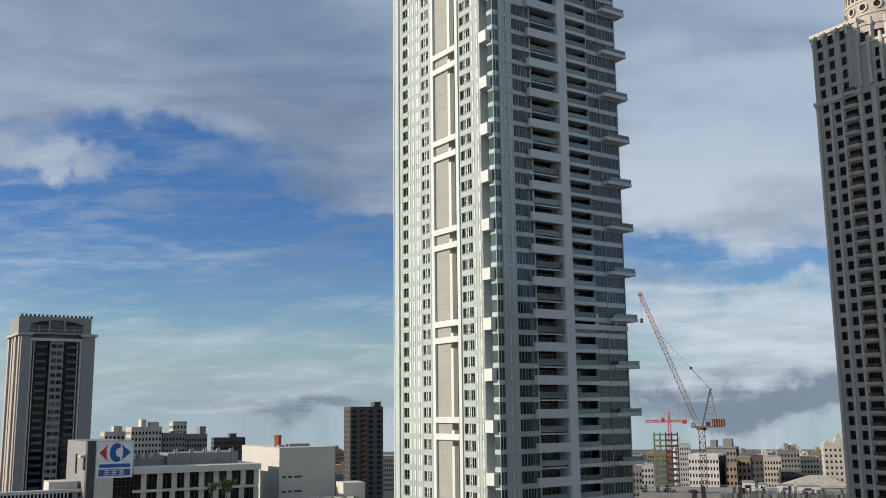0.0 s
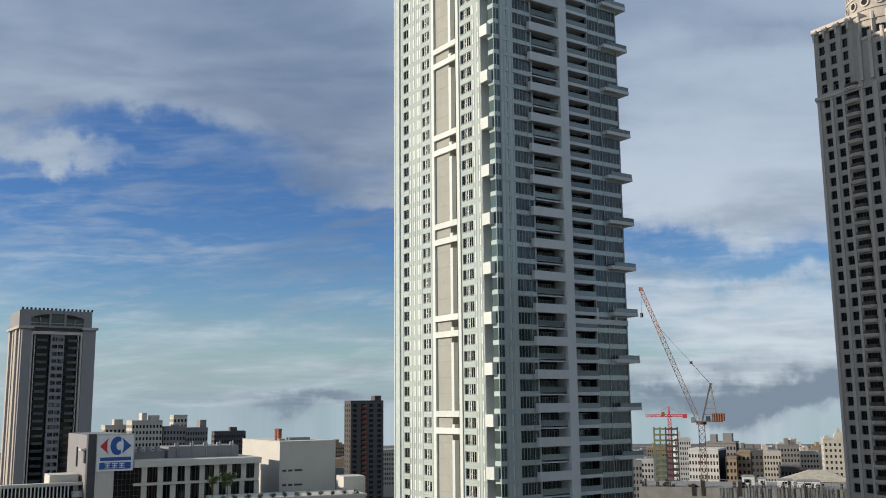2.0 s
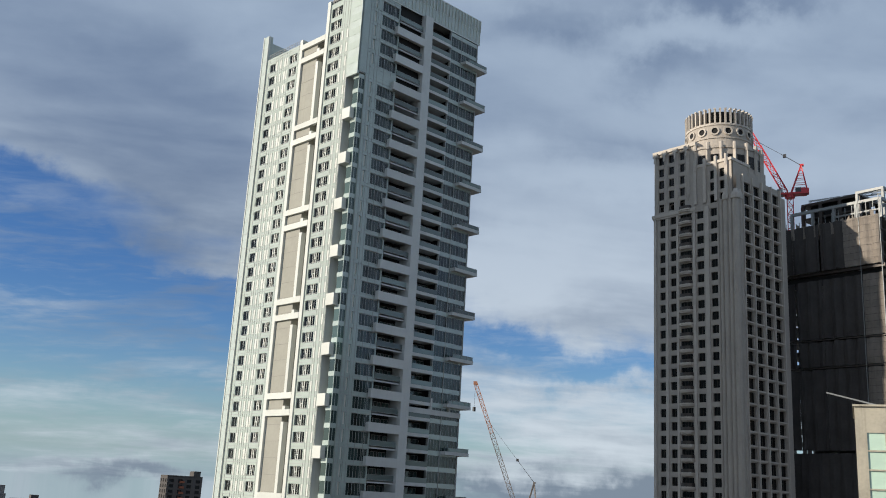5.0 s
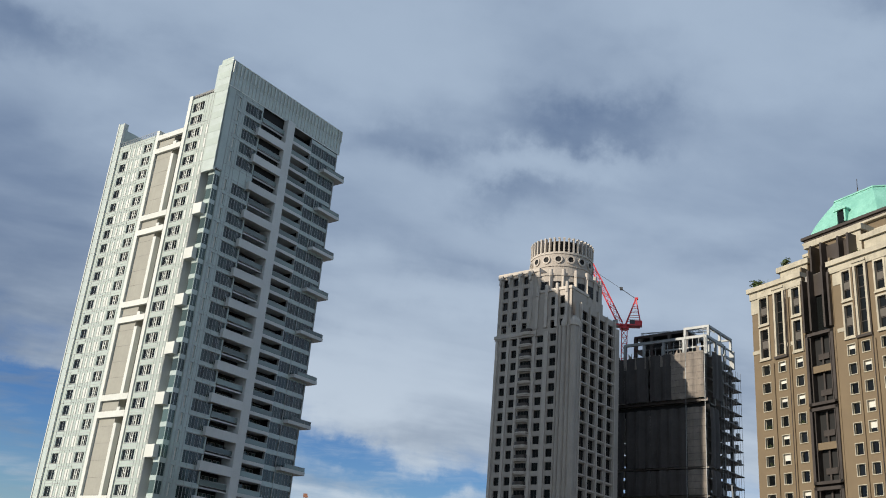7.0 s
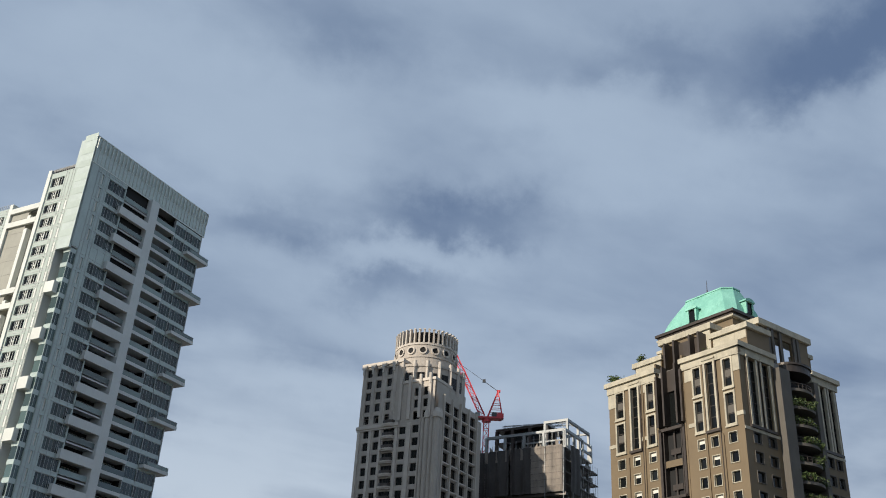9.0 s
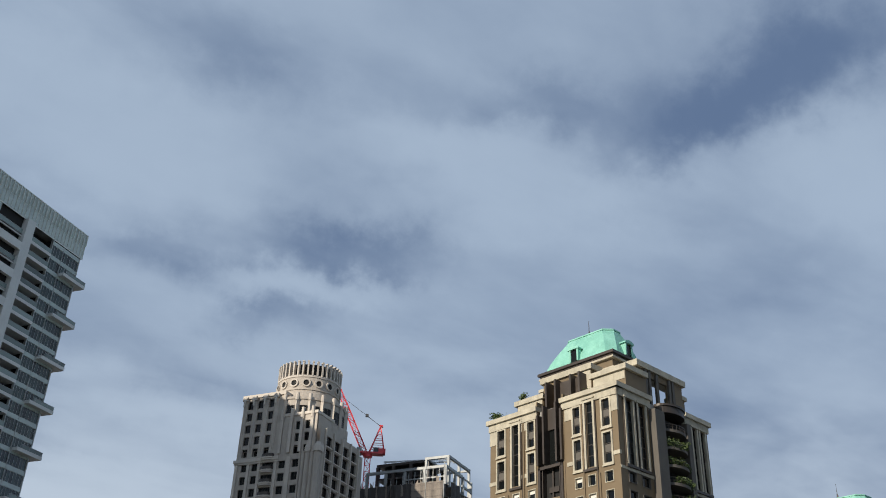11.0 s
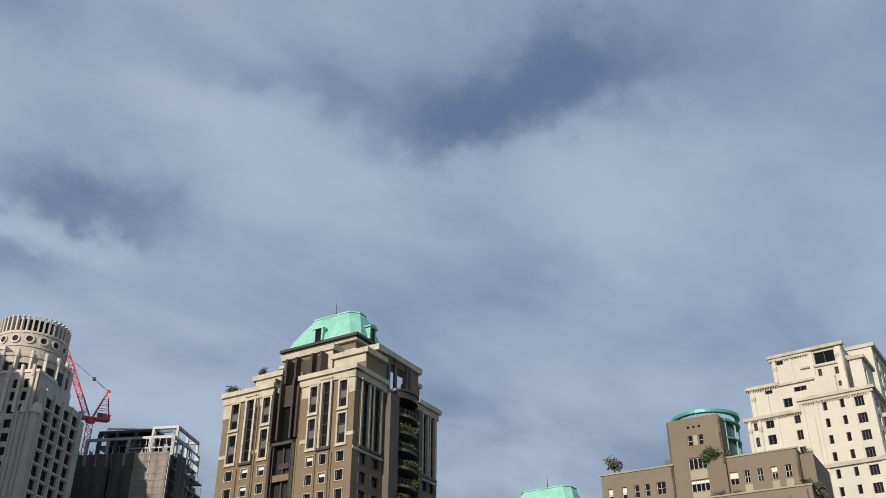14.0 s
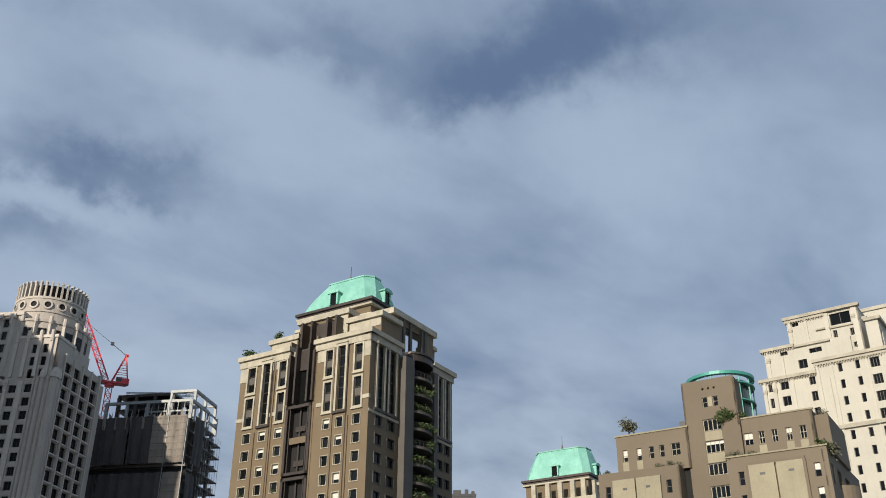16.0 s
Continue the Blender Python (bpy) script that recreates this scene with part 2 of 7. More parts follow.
# flat blue-grey paints the distance haze onto the far roofs
HAZE = surface("hazy_distant_roofs", (0.20, 0.205, 0.21), 0.9, 0, 0.3, 0.02)
TEAL = surface("teal_painted_steel", (0.06, 0.27, 0.22), 0.45, 0.1)
CITY = [surface("city_wall_%s" % k, c, 0.8, 0, 0.1, 0.08, 0.25) for k, c in dict(cream=(0.50, 0.46, 0.39), grey=(0.22, 0.21, 0.20), tan=(0.27, 0.20, 0.135), dark=(0.085, 0.075, 0.07), white=(0.52, 0.51, 0.48)).items()]


# ---- builders ----
class Form:
    """Collects boxes and faces into one mesh."""
    def __init__(self):
        self.v, self.f, self.m, self.flat = [], [], [], False

    def quad(self, a, b, c, d, m=0):
        i = len(self.v)
        self.v += [a, b, c, d]
        self.f.append((i, i + 1, i + 2, i + 3))
        self.m.append(m)

    def box(self, x0, x1, y0, y1, z0, z1, m=0):
        i = len(self.v)
        self.v += [(x0, y0, z0), (x1, y0, z0), (x1, y1, z0), (x0, y1, z0), (x0, y0, z1), (x1, y0, z1), (x1, y1, z1), (x0, y1, z1)]
        for q in ((3, 2, 1, 0), (4, 5, 6, 7), (0, 1, 5, 4), (1, 2, 6, 5), (2, 3, 7, 6), (3, 0, 4, 7)):
            self.f.append(tuple(i + k for k in q))
            self.m.append(m)
        return self

    def prism(self, ring, z0, z1, m=0, top=None):
        """A ring of (x, y) from z0 to z1; top: another ring for the upper end."""
        top = top or ring
        i, n = len(self.v), len(ring)
        self.v += [(x, y, z0) for x, y in ring] + [(x, y, z1) for x, y in top]
        self.f += [(i + k, i + (k + 1) % n, i + n + (k + 1) % n, i + n + k) for k in range(n)]
        self.f += [tuple(i + k for k in reversed(range(n))), tuple(i + n + k for k in range(n))]
        self.m += [m] * (n + 2)
        return self

    def bar(self, a, b, w, m=0, w2=None):
        """A square bar from a to b."""
        a, b = Vector(a), Vector(b)
        w2 = w if w2 is None else w2
        q = (b - a).to_track_quat("Z", "Y")
        i = len(self.v)
        for p, s in ((a, w), (b, w2)):
            self.v += [tuple(p + q @ Vector((x * s / 2, y * s / 2, 0))) for x, y in ((-1, -1), (1, -1), (1, 1), (-1, 1))]
        for k in ((0, 1, 5, 4), (1, 2, 6, 5), (2, 3, 7, 6), (3, 0, 4, 7), (3, 2, 1, 0), (4, 5, 6, 7)):
            self.f.append(tuple(i + j for j in k))
            self.m.append(m)
        return self

    def lattice(self, a, b, w, n, t, m=0, side=(0, 0, 1)):
        """A square lattice boom from a to b."""
        a, b = Vector(a), Vector(b)
        z = (b - a).normalized()
        x = z.cross(Vector(side)).normalized()
        y = z.cross(x)
        c = [(x * i + y * j) * w / 2 for i, j in ((-1, -1), (1, -1), (1, 1), (-1, 1))]
        for o in c:
            self.bar(a + o, b + o, t, m)
        for k in range(n):
            p, q = a + (b - a) * (k / n), a + (b - a) * ((k + 1) / n)
            for j in range(4):
                o1, o2 = c[j], c[(j + 1) % 4]
                self.bar(p + (o1 if k % 2 else o2), q + (o2 if k % 2 else o1), t * 0.6, m)
                self.bar(p + o1, p + o2, t * 0.5, m)
        return self

    def wall(self, u0, u1, v0, v1, holes, depth, m=0, reveal=None):
        """A wall in the plane y = 0 that faces -y, with holes (u0, u1, v0, v1) and their reveals."""
        reveal = m if reveal is None else reveal
        self.flat = True
        us = sorted({u0, u1, *[h[0] for h in holes], *[h[1] for h in holes]})
        vs = sorted({v0, v1, *[h[2] for h in holes], *[h[3] for h in holes]})
        us, vs = [u for u in us if u0 <= u <= u1], [v for v in vs if v0 <= v <= v1]
        iu, iv = {u: i for i, u in enumerate(us)}, {v: i for i, v in enumerate(vs)}
        solid = np.ones((len(us) - 1, len(vs) - 1), bool)
        for a, b, c, d in holes:
            if a in iu and b in iu and c in iv and d in iv:
                solid[iu[a]:iu[b], iv[c]:iv[d]] = False
        for j in range(len(vs) - 1):
            i = 0
            while i < len(us) - 1:
                if solid[i, j]:
                    k = i
                    while k < len(us) - 1 and solid[k, j]:
                        k += 1
                    self.quad((us[i], 0, vs[j]), (us[k], 0, vs[j]), (us[k], 0, vs[j + 1]), (us[i], 0, vs[j + 1]), m)
                    i = k
                else:
                    i += 1
        for a, b, c, d in holes:
            self.quad((a, 0, c), (b, 0, c), (b, depth, c), (a, depth, c), reveal)
            self.quad((a, depth, d), (b, depth, d), (b, 0, d), (a, 0, d), reveal)
            self.quad((a, 0, c), (a, depth, c), (a, depth, d), (a, 0, d), reveal)
            self.quad((b, depth, c), (b, 0, c), (b, 0, d), (b, depth, d), reveal)
        return self

    def weld(self):
        seen, where = {}, []
        for p in self.v:
            where.append(seen.setdefault((round(p[0], 3), round(p[1], 3), round(p[2], 3)), len(seen)))
        self.v = list(seen)
        self.f = [tuple(where[k] for k in q) for q in self.f]

    def split(self):
        """The separate solids, each as a form of its own."""
        up = list(range(len(self.v)))

        def root(k):
            while up[k] != k:
                up[k] = up[up[k]]
                k = up[k]
            return k
        for q in self.f:
            for k in q[1:]:
                up[root(k)] = root(q[0])
        found = {}
        for q, m in zip(self.f, self.m):
            f, at_ = found.setdefault(root(q[0]), (Form(), {}))
            for k in q:
                if k not in at_:
                    at_[k] = len(f.v)
                    f.v.append(self.v[k])
            f.f.append(tuple(at_[k] for k in q))
            f.m.append(m)
        return [f for f, _ in found.values()]

    def mesh(self, name, mats):
        if self.flat:
            self.weld()
        me = bpy.data.meshes.new(name)
        me.from_pydata(self.v, [], self.f)
        me.polygons.foreach_set("material_index", self.m)
        for m in mats if isinstance(mats, (list, tuple)) else [mats]:
            me.materials.append(m)
        me.update()
        return me


def thing(name, m, label, category, group="", kind=""):
    ob = new(name)
    ob.empty_display_size = 1.0
    ob.matrix_basis = m
    return tagged(ob, label, category, group, kind)


SINGLE = {"pilaster", "mullions", "corner_turret", "turret_cap", "front_fin", "front_sill", "groove_rib", "downpipe", "bronze_fin", "upper_fin", "pavilion_pier", "attic_pier", "stained_panel", "panel_vent", "top_frame", "scaffold_pole",
          "roof_unit", "tower_window", "slit_window", "slit_panel", "rib", "edge_board", "scaffold_deck", "stacked_material", "crown_bands", "curtain_mullion", "floor_edge", "side_rib", "glass_strip", "end_post", "formwork_post", "roof_room",
          "recess_cheek", "bay_pier", "ring_post", "torn_tarpaulin", "roof_plant", "pavilion_cornice", "upper_frieze", "upper_louvre", "mullion", "cornice", "lift_core", "arch_pane", "flue", "service_floor", "rod", "gable"}


def part(name, form, mats, parent, m=None, label="", kind=""):
    if name in SINGLE and isinstance(form, Form):
        title = {"mullions": "mullion", "crown_bands": "crown_band"}.get(name, name)
        for f in form.split():
            ob = new(title, f.mesh(title, mats))
            ob.parent = parent
            if m is not None:
                ob.matrix_basis = m
            tagged(ob, label, kind=kind)
        return None
    me = form.mesh(name, mats) if isinstance(form, Form) else form
    ob = new(name, me)
    ob.parent = parent
    if m is not None:
        ob.matrix_basis = m
    return tagged(ob, label, kind=kind)


def side_of(depth):
    """The side face that runs from (0, depth) to the corner (0, 0), seen from outside."""
    return Matrix(((0, 1, 0, 0), (-1, 0, 0, depth), (0, 0, 1, 0), (0, 0, 0, 1)))


FRONT = Matrix.Identity(4)
SASHES = {}


def sash(w, h, cols=2, rows=1, frame=0.06, mats=None, sill=0.0, blind=0.0, rim=0.0):
    """A window: a welded frame and its glass as two shared meshes, the lower left corner at the origin, facing -y."""
    mats = mats or [ALU, GLASS, BLIND]
    key = (round(w, 2), round(h, 2), cols, rows, frame, sill, blind, rim, tuple(m.name for m in mats))
    if key not in SASHES:
        f, g = Form(), Form()
        px, pz = (w - frame) / cols, (h - frame) / rows
        holes = [(round(frame + i * px, 4), round((i + 1) * px, 4), round(frame + j * pz, 4), round((j + 1) * pz, 4)) for i in range(cols) for j in range(rows)]
        f.wall(0, w, 0, h, holes, 0.07)
        if rim:
            for x0, x1, z0, z1 in ((-rim, 0.05, -rim, h + rim), (w - 0.05, w + rim, -rim, h + rim), (0.05, w - 0.05, -rim, 0.05), (0.05, w - 0.05, h - 0.05, h + rim)):
                f.box(x0, x1, -0.37, 0.02, z0, z1)
        if sill:
            f.box(-0.1, w + 0.1, -sill, 0.06, -0.12, 0)
        low = h * (1 - blind)
        for i in range(cols):
            x0, x1 = i * w / cols, (i + 1) * w / cols
            g.quad((x0, 0.05, 0), (x1, 0.05, 0), (x1, 0.05, low), (x0, 0.05, low), 0)
            if blind:
                g.quad((x0, 0.05, low), (x1, 0.05, low), (x1, 0.05, h), (x0, 0.05, h), 1)
        SASHES[key] = (f.mesh("window", mats[0]), g.mesh("pane", mats[1:]))
    return SASHES[key]


def set_window(name, pair, parent, m):
    ob = part(name, pair[0], None, parent, m)
    part("pane", pair[1], None, ob)
    return ob


def windows(parent, face, items, name="window", depth=0.35, most=300):
    """items: (u, v, mesh). The highest are parts of their own; the rest are joined."""
    items = sorted(items, key=lambda i: -i[1])
    for u, v, pair in items[:most]:
        set_window(name, pair, parent, face @ Matrix.Translation((u, depth, v)))
    rest = items[most:]
    for which, title in ((0, "lower_window_frames"), (1, "lower_window_panes")):
        if rest:
            f = Form()
            for u, v, pair in rest:
                me, i = pair[which], len(f.v)
                f.v += [(p.co.x + u, p.co.y + depth, p.co.z + v) for p in me.vertices]
                for p in me.polygons:
                    f.f.append(tuple(i + k for k in p.vertices))
                    f.m.append(p.material_index)
            part(title, f, list(rest[0][2][which].materials), parent, face, kind="stuff")


def repeat(name, form, mats, parent, places, label=""):
    me = form.mesh(name, mats)
    return [part(name, me, None, parent, m, label) for m in places]


def at(x, y, z):
    return Matrix.Translation((x, y, z))


def ring(cx, cy, r, n, a0=0.0, a1=360.0):
    return [(cx + r * math.cos(radians(a0 + (a1 - a0) * k / n)), cy + r * math.sin(radians(a0 + (a1 - a0) * k / n))) for k in range(n if a1 - a0 >= 360 else n + 1)]


def leaves(count, spread, size, seed, base=0.0):
    """A clump of many small leaf blades with an uneven outline."""
    r = random.Random(seed)
    f = Form()
    lumps = [(Vector((r.gauss(0, 0.4) * spread[0], r.gauss(0, 0.4) * spread[1], base + r.random() * spread[2])), r.uniform(0.18, 0.36)) for _ in range(11)]
    for _ in range(count):
        c, s = r.choice(lumps)
        p = c + Vector((r.gauss(0, 1), r.gauss(0, 1), r.gauss(0, 0.8))) * s * min(spread)
        a = Vector((r.gauss(0, 1), r.gauss(0, 1), r.gauss(0, 0.7))).normalized() * size * r.uniform(0.6, 1.4)
        b = a.cross(Vector((r.gauss(0, 1), r.gauss(0, 1), r.gauss(0, 1)))).normalized() * size * 0.45
        f.quad(tuple(p - a), tuple(p + b), tuple(p + a), tuple(p - b))
    return f


def plant(m, label, size, seed, mat=None, count=260, trunk=0.0):
    count = int(count * 1.7)
    ob = thing("tree" if trunk else "shrub", m, label, "tree" if trunk else "shrub")
    f = Form()
    r = random.Random(seed)
    if trunk:
        f.bar((0, 0, 0), (0.05, 0, trunk), 0.22, 0, 0.12)
        for k in range(9):
            a = k * 2.4
            f.bar((0.05, 0, trunk * r.uniform(0.6, 1)), (math.cos(a) * size * 0.6, math.sin(a) * size * 0.6, trunk + size * r.uniform(0.3, 0.9)), 0.09, 0, 0.03)
    else:
        for k in range(6):
            a = k * 1.05
            f.bar((0, 0, 0), (math.cos(a) * size * 0.4, math.sin(a) * size * 0.4, size * 0.7), 0.06, 0, 0.02)
    part("trunk" if trunk else "stem", f, BARK, ob)
    part("crown", leaves(count, (size * 0.75, size * 0.75, size * 0.8), size * 0.15, seed, trunk + 0.1), mat or LEAF, ob)
    return ob


# ---- ground ----
ground = Form()
for k in range(6):
    inner, outer = ring(7, 11, 250 * k + 0.01, 48), ring(7, 11, 250 * (k + 1), 48)
    for i in range(48):
        ground.quad((*inner[i], 0), (*outer[i], 0), (*outer[(i + 1) % 48], 0), (*inner[(i + 1) % 48], 0))
tagged(new("ground", ground.mesh("ground", GROUND)), "dark grey city ground between the buildings", "ground", kind="structure")


# ---- the white glass tower ----
def main_tower():
    W, D, F, Z0 = 39.7, 42.0, 3.63, 59.1
    NX, NY = 2.4, 4.0               # the corner notch: along the front, along the side
    t = thing("apartment_tower", pose(10.9, 202.7, 0, 0, 0, 34.5), "tall white and green glass apartment tower with stacked balconies", "tower")
    side = side_of(D)
    floors = [Z0 + F * k for k in range(-15, 32)]
    # core, kept behind every facade
    core = Form()
    core.box(2.5, W - 1.2, NY + 0.5, D - 3.6, 0, 166.0).box(NX + 0.5, 11.6, 0.6, 13, 0, 174).box(11.6, W - 1.2, 3.2, 13, 0, 176).box(29.4, W - 0.5, 0.5, 6, 0, 175.5).box(0.6, 20, 0.6, 13, 154.2, 176)
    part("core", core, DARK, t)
    # side face, sunlit: panels, three columns of windows, a concrete slot with H frames
    holes, wins = [], []
    for z in floors:
        a, b = z - 0.45, z + 1.95
        if b < 168:
            for u, w, n in ((5.0, 2.3, 2), (13.7, 3.1, 4)):
                holes.append((u, u + w, a, b))
                wins.append((u, a, sash(w, b - a, n, 1, 0.07, [WHITE, GLASS, BLIND])))
        if b < 174.6:
            holes.append((30.1, 34.2, a, b))
            wins.append((30.1, a, sash(4.1, b - a, 4, 1, 0.08, [WHITE, GLASS, BLIND])))
    part("side_wall", Form().wall(3.4, 18.2, 0, 168.2, [h for h in holes if h[0] < 20], 0.3), PANEL, t, side, "pale green glass panelled side wall")
    part("side_wall", Form().wall(29.6, 38.0, 0, 175.0, [h for h in holes if h[0] > 20], 0.3).box(29.6, 38, 0.02, 6, 174.6, 174.98), PANEL, t, side, "pale green glass panelled side wall")
    windows(t, side, wins, depth=0.2)
    for u, w, top in ((13.7, 3.1, 168), (30.1, 4.1, 174.6)):
        bars = Form().box(u + w / 2 - 0.45, u + w / 2 - 0.27, 0.08, 0.2, -0.45, 1.95).box(u + w / 2 + 0.27, u + w / 2 + 0.45, 0.08, 0.2, -0.45, 1.95).box(u + w / 2 - 0.27, u + w / 2 + 0.27, 0.08, 0.2, 0.65, 0.85)
        repeat("window_transom", bars, WHITE, t, [side @ at(0, 0, z) for z in floors if 40 < z and z + 1.95 < top], "white H-shaped window bar")
    mull = Form()
    for u in (4.6, 7.6, 8.5, 9.4, 10.3, 11.2, 12.2, 13.3, 17.3):
        mull.box(u, u + 0.07, -0.06, 0, 0, 168.2)
    for u in (34.6, 35.4, 36.5, 37.3):
        mull.box(u, u + 0.07, -0.06, 0, 0, 175.0)
    part("mullions", mull, ALU, t, side)
    for u, w in ((7.75, 0.6), (9.55, 0.6), (11.35, 0.75), (12.4, 0.5), (34.75, 0.5), (36.7, 0.5)):
        repeat("light_panel", Form().box(u, u + w, -0.045, 0, 0, 2.3), WHITE, t, [side @ at(0, 0, z - 0.4) for z in floors if z < 168])
    for u0, u1 in ((3.4, 18.1), (29.6, 38.0)):
        repeat("floor_joint", Form().box(u0, u1, -0.04, 0, -0.06, 0.06), ALU, t, [side @ at(0, 0, z + d) for z in floors if z < 168 for d in (2.55, 3.33)])
    # edge fin and roof rails
    part("edge_fin", Form().box(1.35, 3.4, -0.3, 0.9, 0, 175.2), FROST, t, side)
    part("edge_cap", Form().box(1.05, 1.35, -0.45, 0.9, 0, 175.4).box(3.25, 3.42, -0.4, 0.2, 0, 175.2), WHITE, t, side)
    repeat("fin_joint", Form().box(1.33, 3.3, -0.33, -0.3, 0, 0.12), ALU, t, [side @ at(0, 0, z) for z in floors])
    part("roof_screen", Form().box(1.1, 1.35, 0.9, 14, 168.0, 174.6), FROST, t, side)
    rail = Form()
    for a, b, z in ((3.5, 18, 168.2), (29.7, 37.8, 175.0)):
        rail.box(a, b, 0.1, 0.16, z + 1.15, z + 1.22)
        rail.box(a, b, 0.1, 0.14, z + 0.55, z + 0.60)
        u = a
        while u < b:
            rail.box(u, u + 0.07, 0.1, 0.17, z, z + 1.2)
            u += 0.7
    part("roof_rail", rail, STEEL, t, side)
    # slot
    part("slot_wall", Form().box(19.2, 25.0, 0.25, 2.4, 0, 166.8).box(25.0, 28.5, 2.0, 2.4, 0, 166.8), CONCRETE, t, side, "beige concrete recess wall")
    lines = Form().box(19.2, 25.0, 0.22, 0.25, -0.03, 0.03)
    repeat("concrete_joint", lines, RAW, t, [side @ at(0, 0, z) for z in floors if z < 166])
    part("slot_column", Form().box(18.2, 19.2, -0.3, 2.0, 0, 169.0), WHITE, t, side)
    part("slot_column", Form().box(28.5, 29.6, -0.3, 2.0, 0, 176.0), WHITE, t, side)
    strip = Form().box(25.1, 26.1, 0.0, 1.2, 0, 16.4).box(25.1, 26.1, 0.0, 1.2, 18.4, 19.9)
    repeat("slot_pier", strip, WHITE, t, [side @ at(0, 0, 55.0 + 21.78 * k - 19.0) for k in range(-1, 6)])
    beam = Form().box(19.2, 28.5, -0.35, 0.24, -0.68, 0.68)
    repeat("cross_beam", beam, WHITE, t, [side @ at(0, 0, 58.2 + 21.72 * k + d) for k in range(-2, 6) for d in (0, -3.75)])
    # corner box at the top
    crown = Form().box(38.0, 42.0, -0.05, 0.5, 153.4, 182.5).box(36.9, 38.0, -0.05, 0.5, 175.0, 182.5)
    part("crown_side", crown, FROST, t, side, "pale frosted glass corner of the crown")
    bands = Form()
    for k in range(8):
        bands.box(38.0, 42.0, -0.09, -0.05, 156.4 + k * F, 158.2 + k * F)
    part("crown_bands", bands, PANEL, t, side)
    front_par = Form().box(0, W, 0, 0.35, 175.9, 182.6)
    front_par.box(W - 0.4, W, 0.35, 12, 175.9, 182.6)
    part("parapet_screen", front_par, FROST, t, FRONT, "frosted glass roof screen")
    fins = Form().box(0, 0.12, -0.42, 0, 179.4, 182.4).box(0, 0.06, -0.16, 0, 176.2, 179.3)
    repeat("screen_fin", fins, WHITE, t, [at(0.3 + k * 1.15, 0, 0) for k in range(35)])
    part("screen_cap", Form().box(-0.1, W + 0.1, -0.16, 0.5, 182.6, 182.8).box(-0.1, W, -0.1, 0, 175.7, 175.9).box(6, W, -0.06, 0, 179.3, 179.36), WHITE, t)
    part("roof", Form().box(0.5, W - 0.4, 0.5, 13, 176, 176.4), RAW, t)
    part("upper_back", Form().box(0.6, W - 0.7, 13.0, 13.4, 166, 175.0), PANEL, t)
    part("main_roof", Form().box(0.6, W - 0.7, 13.4, D - 3.5, 166.0, 166.8), RAW, t)
    # notch: reveal, glazed bay, white cubes
    part("notch_reveal", Form().box(0, NX + 0.4, NY, NY + 0.4, 0, 154.2), BALCONY, t)
    bay_wall, bay_win = [], []
    for z in floors:
        if z < 152:
            bay_wall.append((38.9, 40.0, z - 0.3, z + 2.3))
            bay_win.append((38.9, z - 0.3, sash(1.1, 2.6, 2, 1, 0.1, [WHITE, GLASS, BLIND])))
    inner = side @ at(0, NX, 0)
    part("notch_wall", Form().wall(38.0, 42.0, 0, 154.2, bay_wall, 0.3), PANEL, t, inner, "pale glass wall inside the corner notch")
    windows(t, inner, bay_win, depth=0.2)
    part("notch_soffit", Form().box(0, NX + 0.4, 0.1, NY + 0.2, 154.0, 154.2), BALCONY, t)
    shelf = Form().box(0.9, NX, 0.3, 2.2, 0.0, 2.6)
    repeat("bay_box", shelf, GREENGLASS, t, [at(0, 0, z + 0.2) for z in floors if z < 150])
    shelf = Form().box(0.82, NX, 0.22, 2.3, 2.6, 3.63).box(0.84, 0.96, 0.24, 0.36, 0, 2.6).box(1.55, 1.65, 0.24, 0.32, 0, 2.6)
    repeat("bay_spandrel", shelf, SPANDREL, t, [at(0, 0, z + 0.2) for z in floors if z < 150])
    cube = Form().box(-0.35, NX, 1.2, 4.0, -1.3, 1.3)
    repeat("corner_cube", cube, WHITE, t, [at(0, 0, 56.8 + 10.9 * k) for k in range(-4, 9)], "white projecting cube")
    # front face, in shade: panel strip, windows, balconies, pillar, loggias, glazed end
    holes, wins = [], []
    for z in floors:
        a, b = z + 0.15, z + 2.75
        holes += [(3.9, 4.45, a, b), (6.2, 11.4, a, b)]
        wins += [(3.9, a, sash(0.55, b - a, 1, 1, 0.06, [WHITE, BLIND, BLIND])), (6.2, a, sash(5.2, b - a, 6, 1, 0.055, [ALU, TEALGLASS, BLIND], 0, 0.0))]
    part("front_wall", Form().wall(NX, 11.7, 0, 154.2, [h for h in holes if h[3] < 154.3], 0.3), SPANDREL, t, FRONT, "grey-green glass front wall")
    part("front_wall", Form().wall(0.0, 11.7, 154.21, 175.9, [h for h in holes if h[2] > 154.2], 0.3), SPANDREL, t, FRONT, "grey-green glass front wall")
    windows(t, FRONT, wins, depth=0.2)
    joints = Form().box(NX, 11.7, -0.05, 0, 0.2, 0.3).box(NX, 11.7, -0.05, 0, 0.9, 0.96)
    repeat("panel_joint", joints, ALU, t, [at(0, 0, z + 2.6) for z in floors if z < 172])
    mull = Form()
    for u in (NX + 0.1, 3.4, 4.8, 5.7, 7.7, 9.9):
        mull.box(u, u + 0.07, -0.07, 0, 0, 175.9)
    part("mullions", mull, ALU, t)
    # recessed balconies
    slabs = Form().box(11.7, 19.3, -0.2, 3.4, -0.35, 0.0)
    repeat("balcony_slab", slabs, BALCONY, t, [at(0, 0, z) for z in floors])
